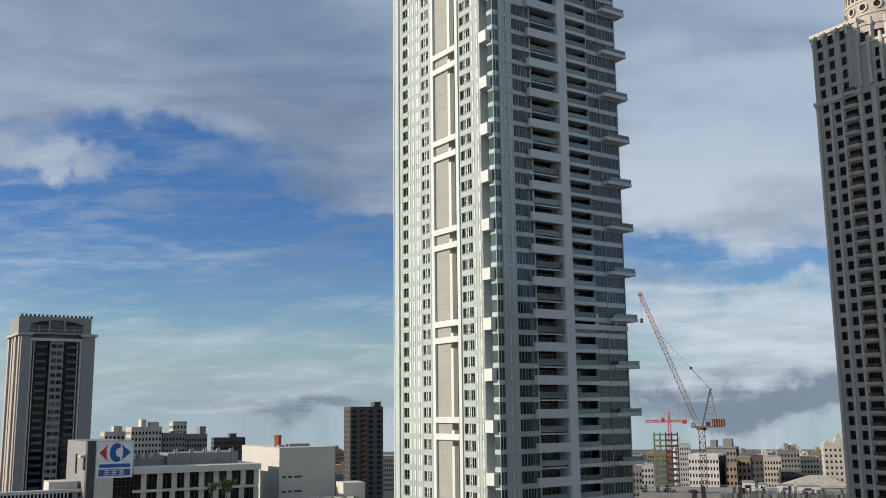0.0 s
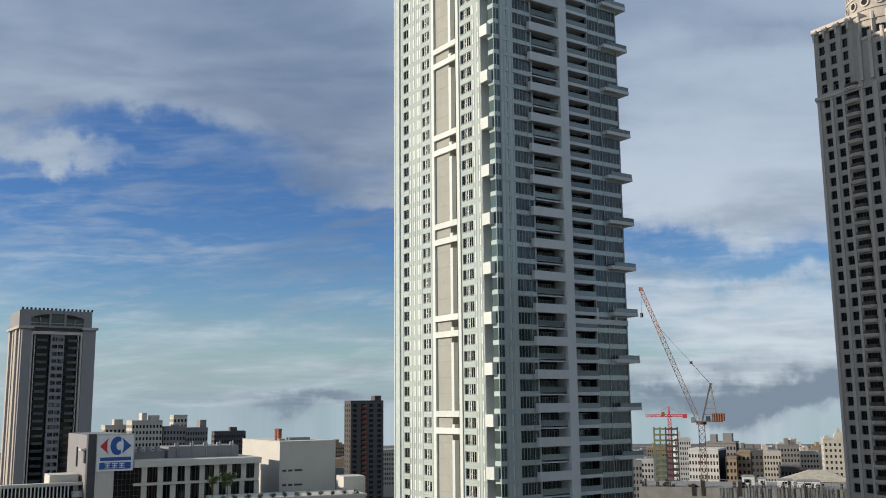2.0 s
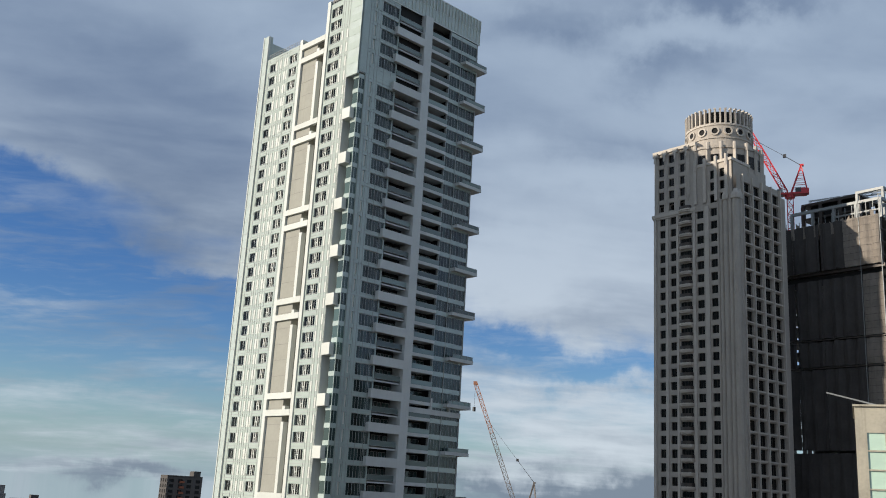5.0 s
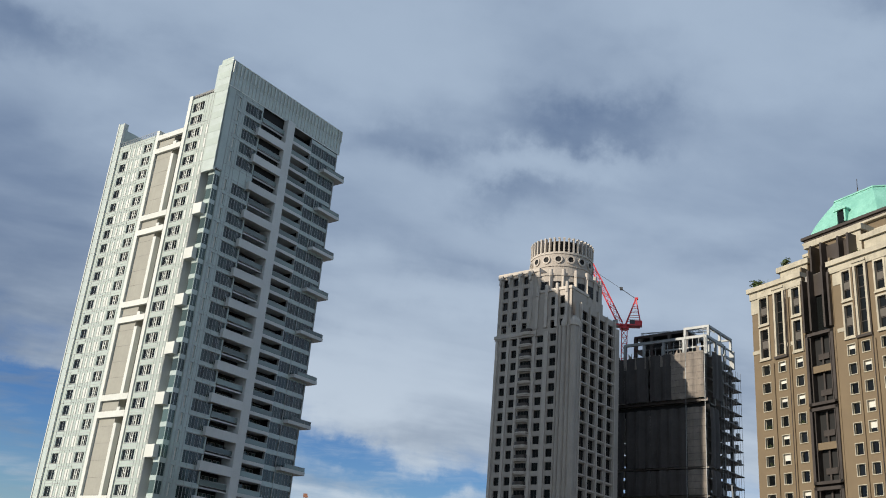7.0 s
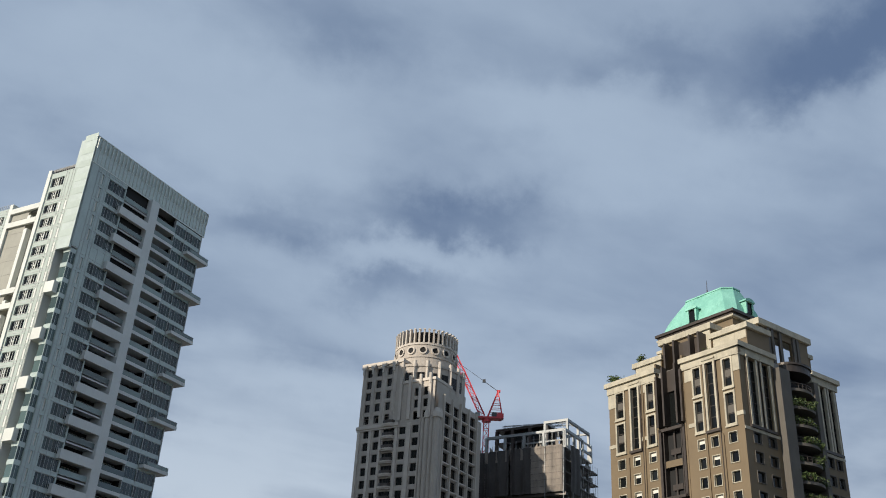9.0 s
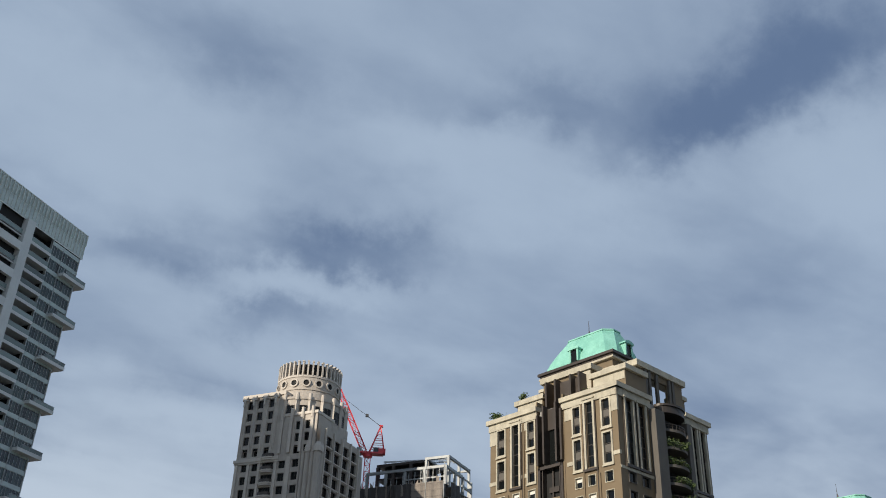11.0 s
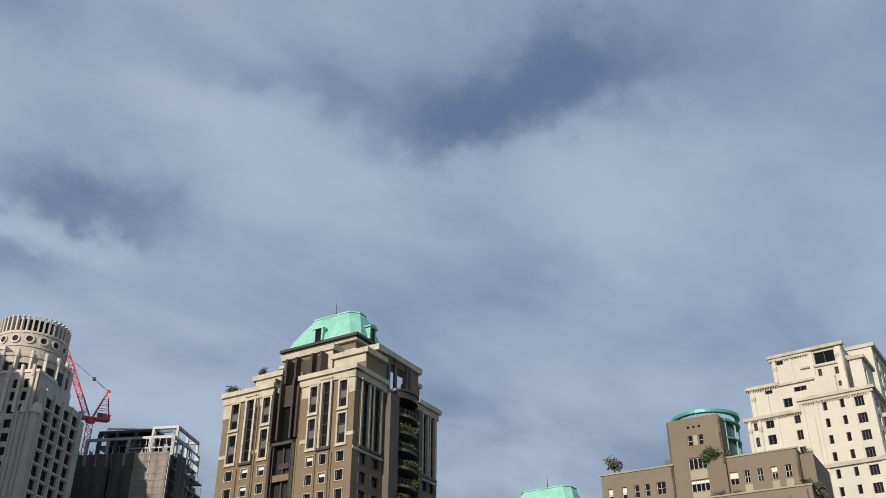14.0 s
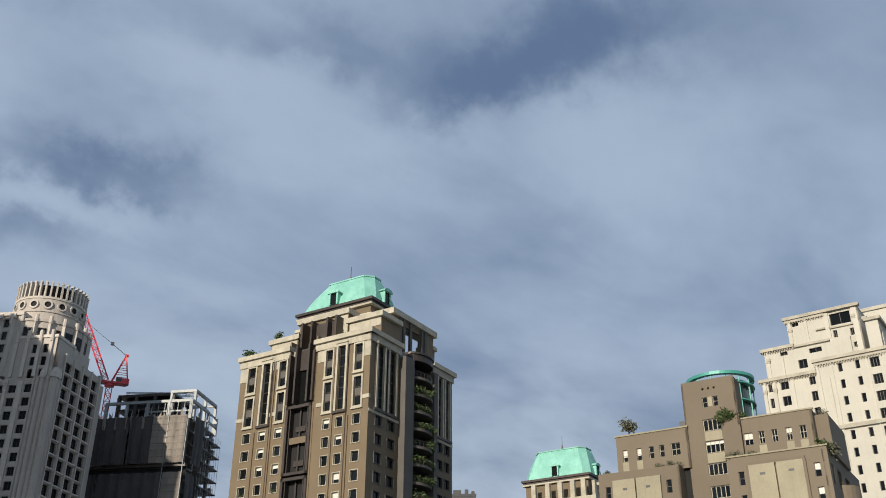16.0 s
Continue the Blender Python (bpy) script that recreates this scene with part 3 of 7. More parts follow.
    # back wall coloured near-black in place of the recess shade
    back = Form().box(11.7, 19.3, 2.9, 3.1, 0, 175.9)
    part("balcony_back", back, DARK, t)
    door = sash(2.1, 2.5, 2, 1, 0.08, [ALU, GREENGLASS, BLIND])
    for z in floors:
        for u in (12.0, 14.5, 16.9):
            set_window("balcony_door", door, t, at(u, 2.8, z + 0.05))
    white = Form().box(10.3, 19.3, -1.0, -0.78, -0.75, 1.25).box(10.3, 10.52, -0.78, 0, -0.75, 1.25).box(10.52, 19.3, -0.78, -0.2, -0.75, -0.45)
    repeat("balcony_parapet", white, BALCONY, t, [at(0, 0, Z0 + 2 * F * k) for k in range(-8, 16)], "smooth pale grey balcony parapet")
    guard = Form().box(11.7, 19.3, -0.15, -0.10, 0.05, 1.15)
    repeat("balcony_guard", guard, CLEAR, t, [at(0, 0, Z0 + F * (2 * k + 1)) for k in range(-8, 16)], "green glass guard")
    line = Form().box(11.7, 19.3, -0.2, -0.02, -0.65, 0.06)
    repeat("balcony_edge", line, BALCONY, t, [at(0, 0, Z0 + F * (2 * k + 1)) for k in range(-8, 16)])
    part("pillar", Form().box(19.3, 21.8, -1.0, 3.2, 0, 175.9), BALCONY, t, FRONT, "wide pale grey pillar")
    slabs = Form().box(21.8, 29.2, -0.3, 3.4, -0.7, 0.05)
    repeat("loggia_slab", slabs, BALCONY, t, [at(0, 0, z) for z in floors])
    # loggia back in the same near-black, its shade painted in
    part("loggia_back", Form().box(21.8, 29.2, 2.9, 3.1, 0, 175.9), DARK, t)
    for z in floors:
        for u in (22.2, 24.5, 26.8):
            set_window("balcony_door", door, t, at(u, 2.8, z + 0.05))
    guard = Form().box(21.8, 29.2, -0.28, -0.22, 0.05, 1.15)
    repeat("loggia_guard", guard, CLEAR, t, [at(0, 0, z) for z in floors], "green glass guard")
    hand = Form().box(21.8, 29.2, -0.30, -0.20, 1.15, 1.20).box(11.7, 19.3, -0.17, -0.08, 1.15, 1.2)
    repeat("handrail", hand, ALU, t, [at(0, 0, z) for z in floors])
    # glazed end
    glaz = sash(9.5, 2.6, 10, 1, 0.06, [ALU, TEALGLASS, BLIND])
    for z in floors:
        set_window("window_band", glaz, t, at(29.2, 0.12, z + 0.2))
    span = Form().box(29.2, W - 0.9, 0, 0.5, 2.8, 3.83)
    repeat("end_spandrel", span, SPANDREL, t, [at(0, 0, z) for z in floors if z < 172])
    part("end_post", Form().box(W - 0.95, W - 0.7, -0.12, 1.2, 0, 175.9).box(29.1, 29.3, -0.1, 0.6, 0, 175.9).box(33.0, 33.12, -0.08, 0.2, 0, 175.9), ALU, t)
    end = Form().box(33.4, W + 1.6, -1.5, 0.2, -0.55, 0.25).box(W - 0.8, W + 1.6, 0.2, 5.0, -0.55, 0.25)
    places = [at(0, 0, 59.1 + 10.93 * k) for k in range(-4, 11)]
    repeat("corner_balcony", end, BALCONY, t, places, "pale projecting corner balcony")
    g = Form().box(34.5, W + 1.5, -1.45, -1.40, 0.25, 1.1).box(W + 1.45, W + 1.5, -1.4, 4.9, 0.25, 1.1)
    repeat("corner_guard", g, CLEAR, t, places)
    posts = Form()
    for u in (35, 37, 39, 40.6):
        posts.box(u, u + 0.07, -1.5, -1.42, 0.25, 1.25)
    posts.box(34.5, W + 1.55, -1.5, -1.40, 1.1, 1.18)
    repeat("corner_rail", posts, STEEL, t, places)
    part("service_floor", Form().box(21.9, W - 0.7, -0.4, 2.5, 78.2, 79.4).box(29, 29.5, -0.45, 0.2, 79.4, 82).box(35, 35.5, -0.45, 0.2, 79.4, 82), BALCONY, t)
    # far faces
    part("rear_wall", Form().box(W - 0.9, W - 0.65, 1.2, D - 1.2, 0, 169).box(W - 0.9, W - 0.65, 1.2, 13.4, 169, 175.9).box(1, W - 0.9, D - 1.5, D - 1.2, 0, 170), SPANDREL, t)


main_tower()


# ---- the stone tower with a drum on top ----
def round_tower():
    W, D, F = 24.0, 26.3, 3.54
    t = thing("stone_tower", pose(114.0, 222.5, 0, 0, 0, 31), "grey stone art deco tower with a fluted round drum", "tower")
    side = side_of(D)
    rows = [108.7 + F * k for k in range(-30, 10)]
    high = [141.1 + 3.52 * k for k in range(0, 5)]
    dark = [BRONZE, GLASS, BLIND]
    part("core", Form().box(1.2, W - 0.6, 1.2, D - 0.6, 0, 139), DARK, t)
    part("upper_core", Form().box(0.6, 18, 13, D - 0.6, 139, 158).box(0.7, 21, 1.3, 14, 139, 147.8).box(0.7, 17, 1.3, 14, 147.8, 151.8), STONE, t)
    holes, wins = [], []
    cols = ((1.9, 1.75), (5.4, 1.8), (14.0, 2.1), (18.3, 2.0))
    for z in rows:
        for u, w in cols:
            holes.append((u, u + w, z - 0.05, z + 2.15))
            wins.append((u, z - 0.05, sash(w, 2.2, 2, 1, 0.07, dark)))
        holes.append((8.6, 12.3, z - 0.2, z + 2.2))
        wins.append((8.6, z - 0.2, sash(3.7, 2.4, 4, 1, 0.09, dark)))
    part("side_wall", Form().wall(0, D, 0, 140.4, holes, 0.55), STONE, t, side, "warm grey stone wall with small square windows")
    holes2 = []
    for z in high:
        for u in (1.5, 4.9, 8.6):
            holes2.append((u, u + 1.75, z, z + 2.35))
            wins.append((u, z, sash(1.75, 2.35, 2, 1, 0.08, dark)))
    part("upper_wall", Form().wall(0, 13.8, 140.4, 159.2, holes2, 0.55).box(13.2, 13.8, 0, 6, 140.4, 159.2), STONE, t, side)
    holes3 = []
    for z in (140.7, 144.1, 147.5):
        for u in (14.4, 18.3, 21.3):
            holes3.append((u, u + 1.9, z, z + 2.4))
            wins.append((u, z, sash(1.9, 2.4, 2, 1, 0.08, dark)))
    part("upper_wall", Form().wall(13.8, 25.0, 140.4, 152.3, holes3, 0.55), STONE, t, side)
    windows(t, side, wins, depth=0.4)
    # pilasters, belt, cornice
    pil = Form().box(0, 0.8, -0.35, 0, 0, 140).box(3.9, 4.7, -0.2, 0, 0, 140).box(7.5, 8.1, -0.2, 0, 0, 140).box(12.8, 13.6, -0.25, 0, 0, 140).box(16.6, 17.3, -0.2, 0, 0, 140)
    pil.box(17.35, 17.9, -0.35, 0, 0, 140)
    part("pilaster", pil, STONE_PALE, t, side)
    part("belt_course", Form().box(-0.5, 14.0, -0.6, 0.3, 139.5, 140.4).box(-0.35, 14, -0.35, 0.3, 139.0, 139.5), STONE_PALE, t, side)
    part("cornice", Form().box(-0.3, 14.1, -0.45, 13.5, 158.4, 159.4).box(13.4, 25.2, -0.3, 9, 151.6, 152.4), STONE_PALE, t, side)
    shaft = Form().prism([(-0.55, 0), (0, -0.75), (0.55, 0)], 2.4, 16.2).prism([(-0.06, -0.02), (0, -0.06), (0.06, -0.02)], 0.0, 2.4, 0, [(-0.55, 0), (0, -0.75), (0.55, 0)]).box(-0.75, 0.75, -0.95, 0.3, 15.4, 16.6).prism([(-0.3, -0.7), (0.3, -0.7), (0.3, -1.0), (-0.3, -1.0)], 13.6, 15.4)
    repeat("hanging_shaft", shaft, STONE_PALE, t, [side @ at(u, 0, 142.2) for u in (0.8, 3.95, 7.6, 11.3)], "pointed stone shaft")
    shaft = Form().box(-0.45, 0.45, -0.6, 0, 0, 11.0).prism(ring(0, -0.35, 0.5, 8), 9.5, 12.6)
    repeat("upper_shaft", shaft, STONE_PALE, t, [side @ at(u, 0, 141.0) for u in (13.9, 16.9, 20.4, 23.6)])
    # curved balconies
    bal = Form().prism([(0, 0), (0.5, -0.9), (1.6, -1.25), (3.1, -1.25), (4.2, -0.9), (4.7, 0)], -0.55, -0.15)
    bal.prism([(0.25, 0), (0.7, -0.75), (1.6, -1.05), (3.1, -1.05), (4.0, -0.75), (4.45, 0)], -0.95, -0.55)
    repeat("balcony", bal, STONE_PALE, t, [side @ at(8.1, 0, z) for z in rows], "curved stone balcony")
    rail = Form().prism([(0.35, 0), (0.75, -0.8), (1.7, -1.1), (3.0, -1.1), (3.95, -0.8), (4.35, 0)], -0.15, 0.75)
    repeat("balcony_rail", rail, BRONZE, t, [side @ at(8.1, 0, z) for z in rows])
    # corner turret of clustered shafts
    tur = Form()
    for x, y, r in ((0.0, 4.6, 0.55), (0.1, 3.3, 0.75), (0.15, 1.9, 0.6), (0.3, 0.4, 0.95), (1.6, 0.1, 0.6), (2.6, 0.1, 0.45), (0.0, 5.6, 0.35)):
        tur.prism(ring(x, y, r, 10), 0, 141 if r < 0.7 else 142.4)
    part("corner_turret", tur, STONE, t)
    caps = Form()
    for x, y, r in ((0.1, 3.3, 1.0), (0.3, 0.4, 1.25), (1.6, 0.1, 0.8)):
        caps.prism(ring(x, y, r, 12), 140.6, 142.0).prism(ring(x, y, r, 12), 142.0, 143.4, 0, ring(x, y, r * 0.4, 12))
    part("turret_cap", caps, STONE_PALE, t)
    # grid front
    holes, wins = [], []
    for z in [94.4 + 3.5 * k for k in range(-26, 15)]:
        for u, w in ((3.2, 3.5), (7.9, 3.5), (12.7, 3.5), (17.4, 3.5)):
            holes.append((u, u + w, z, z + 2.7))
            wins.append((u, z, sash(w, 2.7, 3, 1, 0.07, dark)))
    part("front_wall", Form().wall(0, 22.0, 0, 147.9, holes, 0.7).box(22.0, W, -0.3, 6, 0, 146), STONE, t, FRONT, "stone grid of deep square windows")
    windows(t, FRONT, wins, depth=0.55)
    fins = Form()
    for u in (2.5, 7.1, 11.85, 16.6, 21.2):
        fins.box(u, u + 0.4, -0.55, 0, 0, 147.9)
    part("front_fin", fins, STONE_PALE, t)
    eaves = Form()
    for z in [94.4 + 3.5 * k for k in range(-26, 15)]:
        eaves.box(2.6, 21.8, -0.3, 0, z - 0.5, z - 0.15)
    part("front_sill", eaves, STONE_PALE, t)
    # stepped tiers and drum
    cx, cy = 11.8, 12.6
    tier = Form()
    n = 40
    tier.prism(ring(cx, cy, 12.0, n), 139, 150).prism(ring(cx, cy, 11.3, n), 150, 157.0).prism(ring(cx, cy, 11.6, n), 157.0, 157.7)
    part("tier", tier, STONE, t)
    slots = [sash(2.2, 3.6, 2, 2, 0.12, dark)]
    for k in range(n // 2):
        a = radians(k * 360 / (n // 2) + 9)
        m = at(cx + 11.42 * math.cos(a), cy + 11.42 * math.sin(a), 151.6) @ Matrix.Rotation(a + math.pi / 2, 4, "Z") @ at(-1.1, 0, 0)
        set_window("tier_window", slots[0], t, m)
    butt = Form().prism([(-0.5, 0), (0, -0.7), (0.5, 0)], 0, 8.6).prism(ring(0, -0.2, 0.55, 8), 7.2, 9.2)
    repeat("tier_buttress", butt, STONE_PALE, t, [at(cx + 11.4 * math.cos(a), cy + 11.4 * math.sin(a), 149.5) @ Matrix.Rotation(a + math.pi / 2, 4, "Z") for a in [radians(18 * k) for k in range(20)]])
    wall = Form().prism(ring(cx, cy, 9.1, 48), 154.7, 165.1).prism(ring(cx, cy, 9.35, 48), 160.7, 161.0).prism(ring(cx, cy, 8.2, 48), 165.1, 168.9)
    part("drum", wall, STONE, t, None, "round stone drum")
    part("drum_band", Form().prism(ring(cx, cy, 9.3, 48), 164.6, 165.2).prism(ring(cx, cy, 9.4, 48), 158.1, 158.5), STONE_PALE, t)
    fin = Form().box(-0.22, 0.22, -0.95, 0.1, 0, 4.4).box(-0.3, 0.3, -1.05, 0.1, 4.2, 4.6)
    repeat("drum_fin", fin, STONE_PALE, t, [at(cx + 8.4 * math.cos(a), cy + 8.4 * math.sin(a), 165.0) @ Matrix.Rotation(a + math.pi / 2, 4, "Z") for a in [radians(360 / 40 * k) for k in range(40)]], "upright stone fin")
    # black strips on the drum wall paint the shade of deep slots
    gap = Form().box(-0.42, 0.42, -0.08, 0.1, 0.4, 3.7)
    repeat("drum_slot", gap, DARK, t, [at(cx + 8.25 * math.cos(a), cy + 8.25 * math.sin(a), 165.0) @ Matrix.Rotation(a + math.pi / 2, 4, "Z") for a in [radians(360 / 40 * (k + 0.5)) for k in range(40)]])
    hoop, eye = Form(), Form()
    m = 20
    for k in range(m):
        a, b = 2 * math.pi * k / m, 2 * math.pi * (k + 1) / m
        for r0, r1, y0, y1 in ((0.85, 1.25, -0.3, -0.3), (1.25, 1.25, -0.3, 0.2), (0.85, 0.85, 0.1, -0.3)):
            hoop.quad((r0 * math.cos(a), y0, r0 * math.sin(a)), (r1 * math.cos(a), y1, r1 * math.sin(a)), (r1 * math.cos(b), y1, r1 * math.sin(b)), (r0 * math.cos(b), y0, r0 * math.sin(b)))
    eye.v = [(0.9 * math.cos(2 * math.pi * k / m), -0.02, 0.9 * math.sin(2 * math.pi * k / m)) for k in range(m)]
    eye.f, eye.m = [tuple(range(m))], [0]
    spots = [at(cx + 9.15 * math.cos(a), cy + 9.15 * math.sin(a), 162.8) @ Matrix.Rotation(a + math.pi / 2, 4, "Z") for a in [radians(22.5 * k + 4) for k in range(16)]]
    repeat("oculus_ring", hoop, STONE_PALE, t, spots, "round stone window surround")
    repeat("oculus_pane", eye, DARK, t, spots)
    slot = Form().box(-0.9, 0.9, -0.04, 0.1, 0, 1.5)
    repeat("drum_window", slot, GLASS, t, [at(cx + 9.1 * math.cos(a), cy + 9.1 * math.sin(a), 156.3) @ Matrix.Rotation(a + math.pi / 2, 4, "Z") for a in [radians(22.5 * k + 15) for k in range(16)]])
    part("roof_plant", Form().box(4, 7, 16, 19, 159.2, 160.6).box(3, 4, 20, 22, 159.2, 160.2), RAW, t)


round_tower()


# ---- the tower under construction ----
def site_tower():
    t = thing("unfinished_tower", pose(158, 225, 0, 0, 0, 30), "unfinished concrete tower wrapped in dusty dark scaffold netting", "building")
    D, W, F = 36.0, 20.0, 3.6
    side = side_of(D)
    zs = [30.0 + F * k for k in range(0, 32)]
    slab = Form().box(0.8, W, 0.8, D - 1, -0.3, 0.0)
    repeat("floor_slab", slab, RAW, t, [at(0, 0, z) for z in zs])
    col = Form().box(-0.45, 0.45, -0.45, 0.45, 0, 142)
    repeat("column", col, RAW, t, [at(x, y, 0) for x in (1.6, 7.4, 13.2, 19.0) for y in (1.6, 9, 17, 25, 33)])
    part("core_wall", Form().box(6, 13, 10, 26, 0, 142), RAW, t)
    rnd = random.Random(4)

    def sheet(u0, u1, v0, v1, mat, face, name, off=-0.9, waves=1.0):
        f = Form()
        nu, nv = max(2, int((u1 - u0) / 0.7)), max(2, int((v1 - v0) / 1.2))
        ph = rnd.random() * 9

        def p(i, j, back=0.0):
            u, v = u0 + (u1 - u0) * i / nu, v0 + (v1 - v0) * j / nv
            d = 0.42 * waves * math.sin(u * 1.9 + ph) + 0.22 * waves * noise.noise((u * 0.5, v * 0.18, ph)) - 0.25 * abs(math.sin(math.pi * j / nv))
            return (u, off + d + back, v)
        for i in range(nu):
            for j in range(nv):
                f.quad(p(i, j), p(i + 1, j), p(i + 1, j + 1), p(i, j + 1))
        part(name, f, mat, t, face)
    # netting in lifts with dark gaps between them; its sunlit edge strip is painted paler
    for v0, v1, off in ((127.8, 141.5, -1.5), (108.6, 125.4, -0.5), (100.8, 107.8, -0.5), (78, 100.0, -0.5), (50, 77.2, -0.5), (20, 49.4, -0.5)):
        edge_u = 25.4 if v1 > 130 else 29.7
        for u0, u1 in ((0.0, 9.8), (9.9, 18.3), (18.4, edge_u)):
            sheet(u0, u1, v0, v1, NET, side, "scaffold_net", off)
        sheet(edge_u + 0.1, 35.6, v0, v1, NET_PALE, side, "pale_net", off, 0.6)
        for v in np.arange(v0 + 1.6, v1 - 0.5, 1.9):
            seam = Form()
            seam.bar((edge_u + 0.2, off - 0.45, v), (35.5, off - 0.45, v + 0.12), 0.06)
            part("net_tie", seam, BRONZE, t, side)
        sheet(0.3, 6.4, v0, v1, NET, FRONT, "scaffold_net", off, 0.6)
    # dark board edges and a black sheet behind put the gap's shade into colour
    part("edge_board", Form().box(0, 36.3, -0.6, 0.6, 126.9, 127.8).box(0, 36.3, -0.7, 0.6, 108.0, 108.4).box(0, 36.3, -0.7, 0.6, 100.2, 100.6), BRONZE, t, side)
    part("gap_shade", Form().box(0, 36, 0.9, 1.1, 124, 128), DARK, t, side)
    poles = Form()
    for u in np.arange(8, 36.1, 2.0):
        poles.bar((u, -0.9, 141), (u, -0.9, 144.5 + 1.2 * math.sin(u * 3)), 0.14)
    for u in (35.9, 30.0):
        poles.bar((u, -1.6, 60), (u, -1.6, 147), 0.16)
    part("scaffold_pole", poles, STEEL, t, side)
    torn = Form()
    for k in range(16):
        u, w = 8 + k * 1.7, rnd.uniform(0.5, 1.2)
        torn.quad((u, -1.3, 138), (u + w, -1.5, 138), (u + w * 0.7, -1.2, 138 + rnd.uniform(2.5, 5.0)), (u - 0.4, -1.1, 138 + rnd.uniform(3, 5.5)))
    part("torn_tarpaulin", torn, NET_PALE, t, side)
    # lift core and top frame
    head = Form().box(6, 18, 9, 27, 150.2, 151.0).box(6, 18, 9, 27, 146.0, 146.5)
    for x in (6.4, 12, 17.6):
        for y in (9.4, 15, 21, 26.6):
            head.box(x - 0.5, x + 0.5, y - 0.5, y + 0.5, 142, 150.2)
    part("lift_core", head, BRONZE, t)
    part("core_dark", Form().box(8, 16, 11, 25, 142, 150.1), DARK, t)
    fr = Form()
    for x, y in [(0.5, 0.5), (0.5, 7.5), (0.5, 14), (0.5, 20.5), (0.5, 27), (7, 0.5), (13, 0.5), (19.2, 0.5)]:
        fr.bar((x, y, 141), (x, y, 146.6), 0.75)
    fr.bar((0.5, 0.5, 146.4), (0.5, 27, 146.4), 0.8).bar((0.5, 0.5, 146.4), (12.0, 0.5, 146.4), 0.8).bar((0.5, 0.5, 143.4), (0.5, 14, 143.4), 0.4).bar((12, 0.5, 143.6), (19.2, 0.5, 143.6), 0.6)
    for x, y in [(3.8, 8.6), (3.8, 1.2), (11.5, 1.2), (19.2, 1.2), (19.2, 8.0)]:
        fr.bar((x, y, 141), (x, y, 150.8), 0.7)
    fr.bar((3.8, 8.6, 150.4), (3.8, 1.2, 150.4), 0.75).bar((3.8, 1.2, 150.4), (19.2, 1.2, 150.4), 0.75).bar((19.2, 1.2, 150.4), (19.2, 8, 150.4), 0.6).bar((3.8, 8.6, 150.4), (19.2, 8, 150.4), 0.45).bar((11.5, 1.2, 146.8), (19.2, 1.2, 146.8), 0.4)
    part("top_frame", fr, STEEL, t)
    boom = Form().lattice((7, 25, 151.6), (16, 6, 153.4), 0.9, 14, 0.14).bar((16, 6, 153.4), (16.3, 5, 152.4), 0.3)
    part("material_hoist_boom", boom, STEEL, t)
    edge = Form()
    for z in zs:
        if z < 141:
            edge.box(6.6, W + 1.3, -0.9, 0.8, z - 0.35, z - 0.1)
            edge.box(W - 0.2, W + 1.3, -0.9, 7, z - 0.35, z - 0.1)
    part("scaffold_deck", edge, BRONZE, t)
    junk = Form()
    for k in range(60):
        z = rnd.choice(zs)
        u = rnd.uniform(7, 20)
        junk.box(u, u + rnd.uniform(0.3, 1.4), -0.4, 0.6, z, z + rnd.uniform(0.4, 1.8))
    part("stacked_material", junk, RAW, t)
    rods = Form()
    for u in np.arange(7.0, 21.2, 1.75):
        rods.bar((u, -0.8, 20), (u, -0.8, 140), 0.08)
    part("scaffold_pole", rods, STEEL, t)


site_tower()


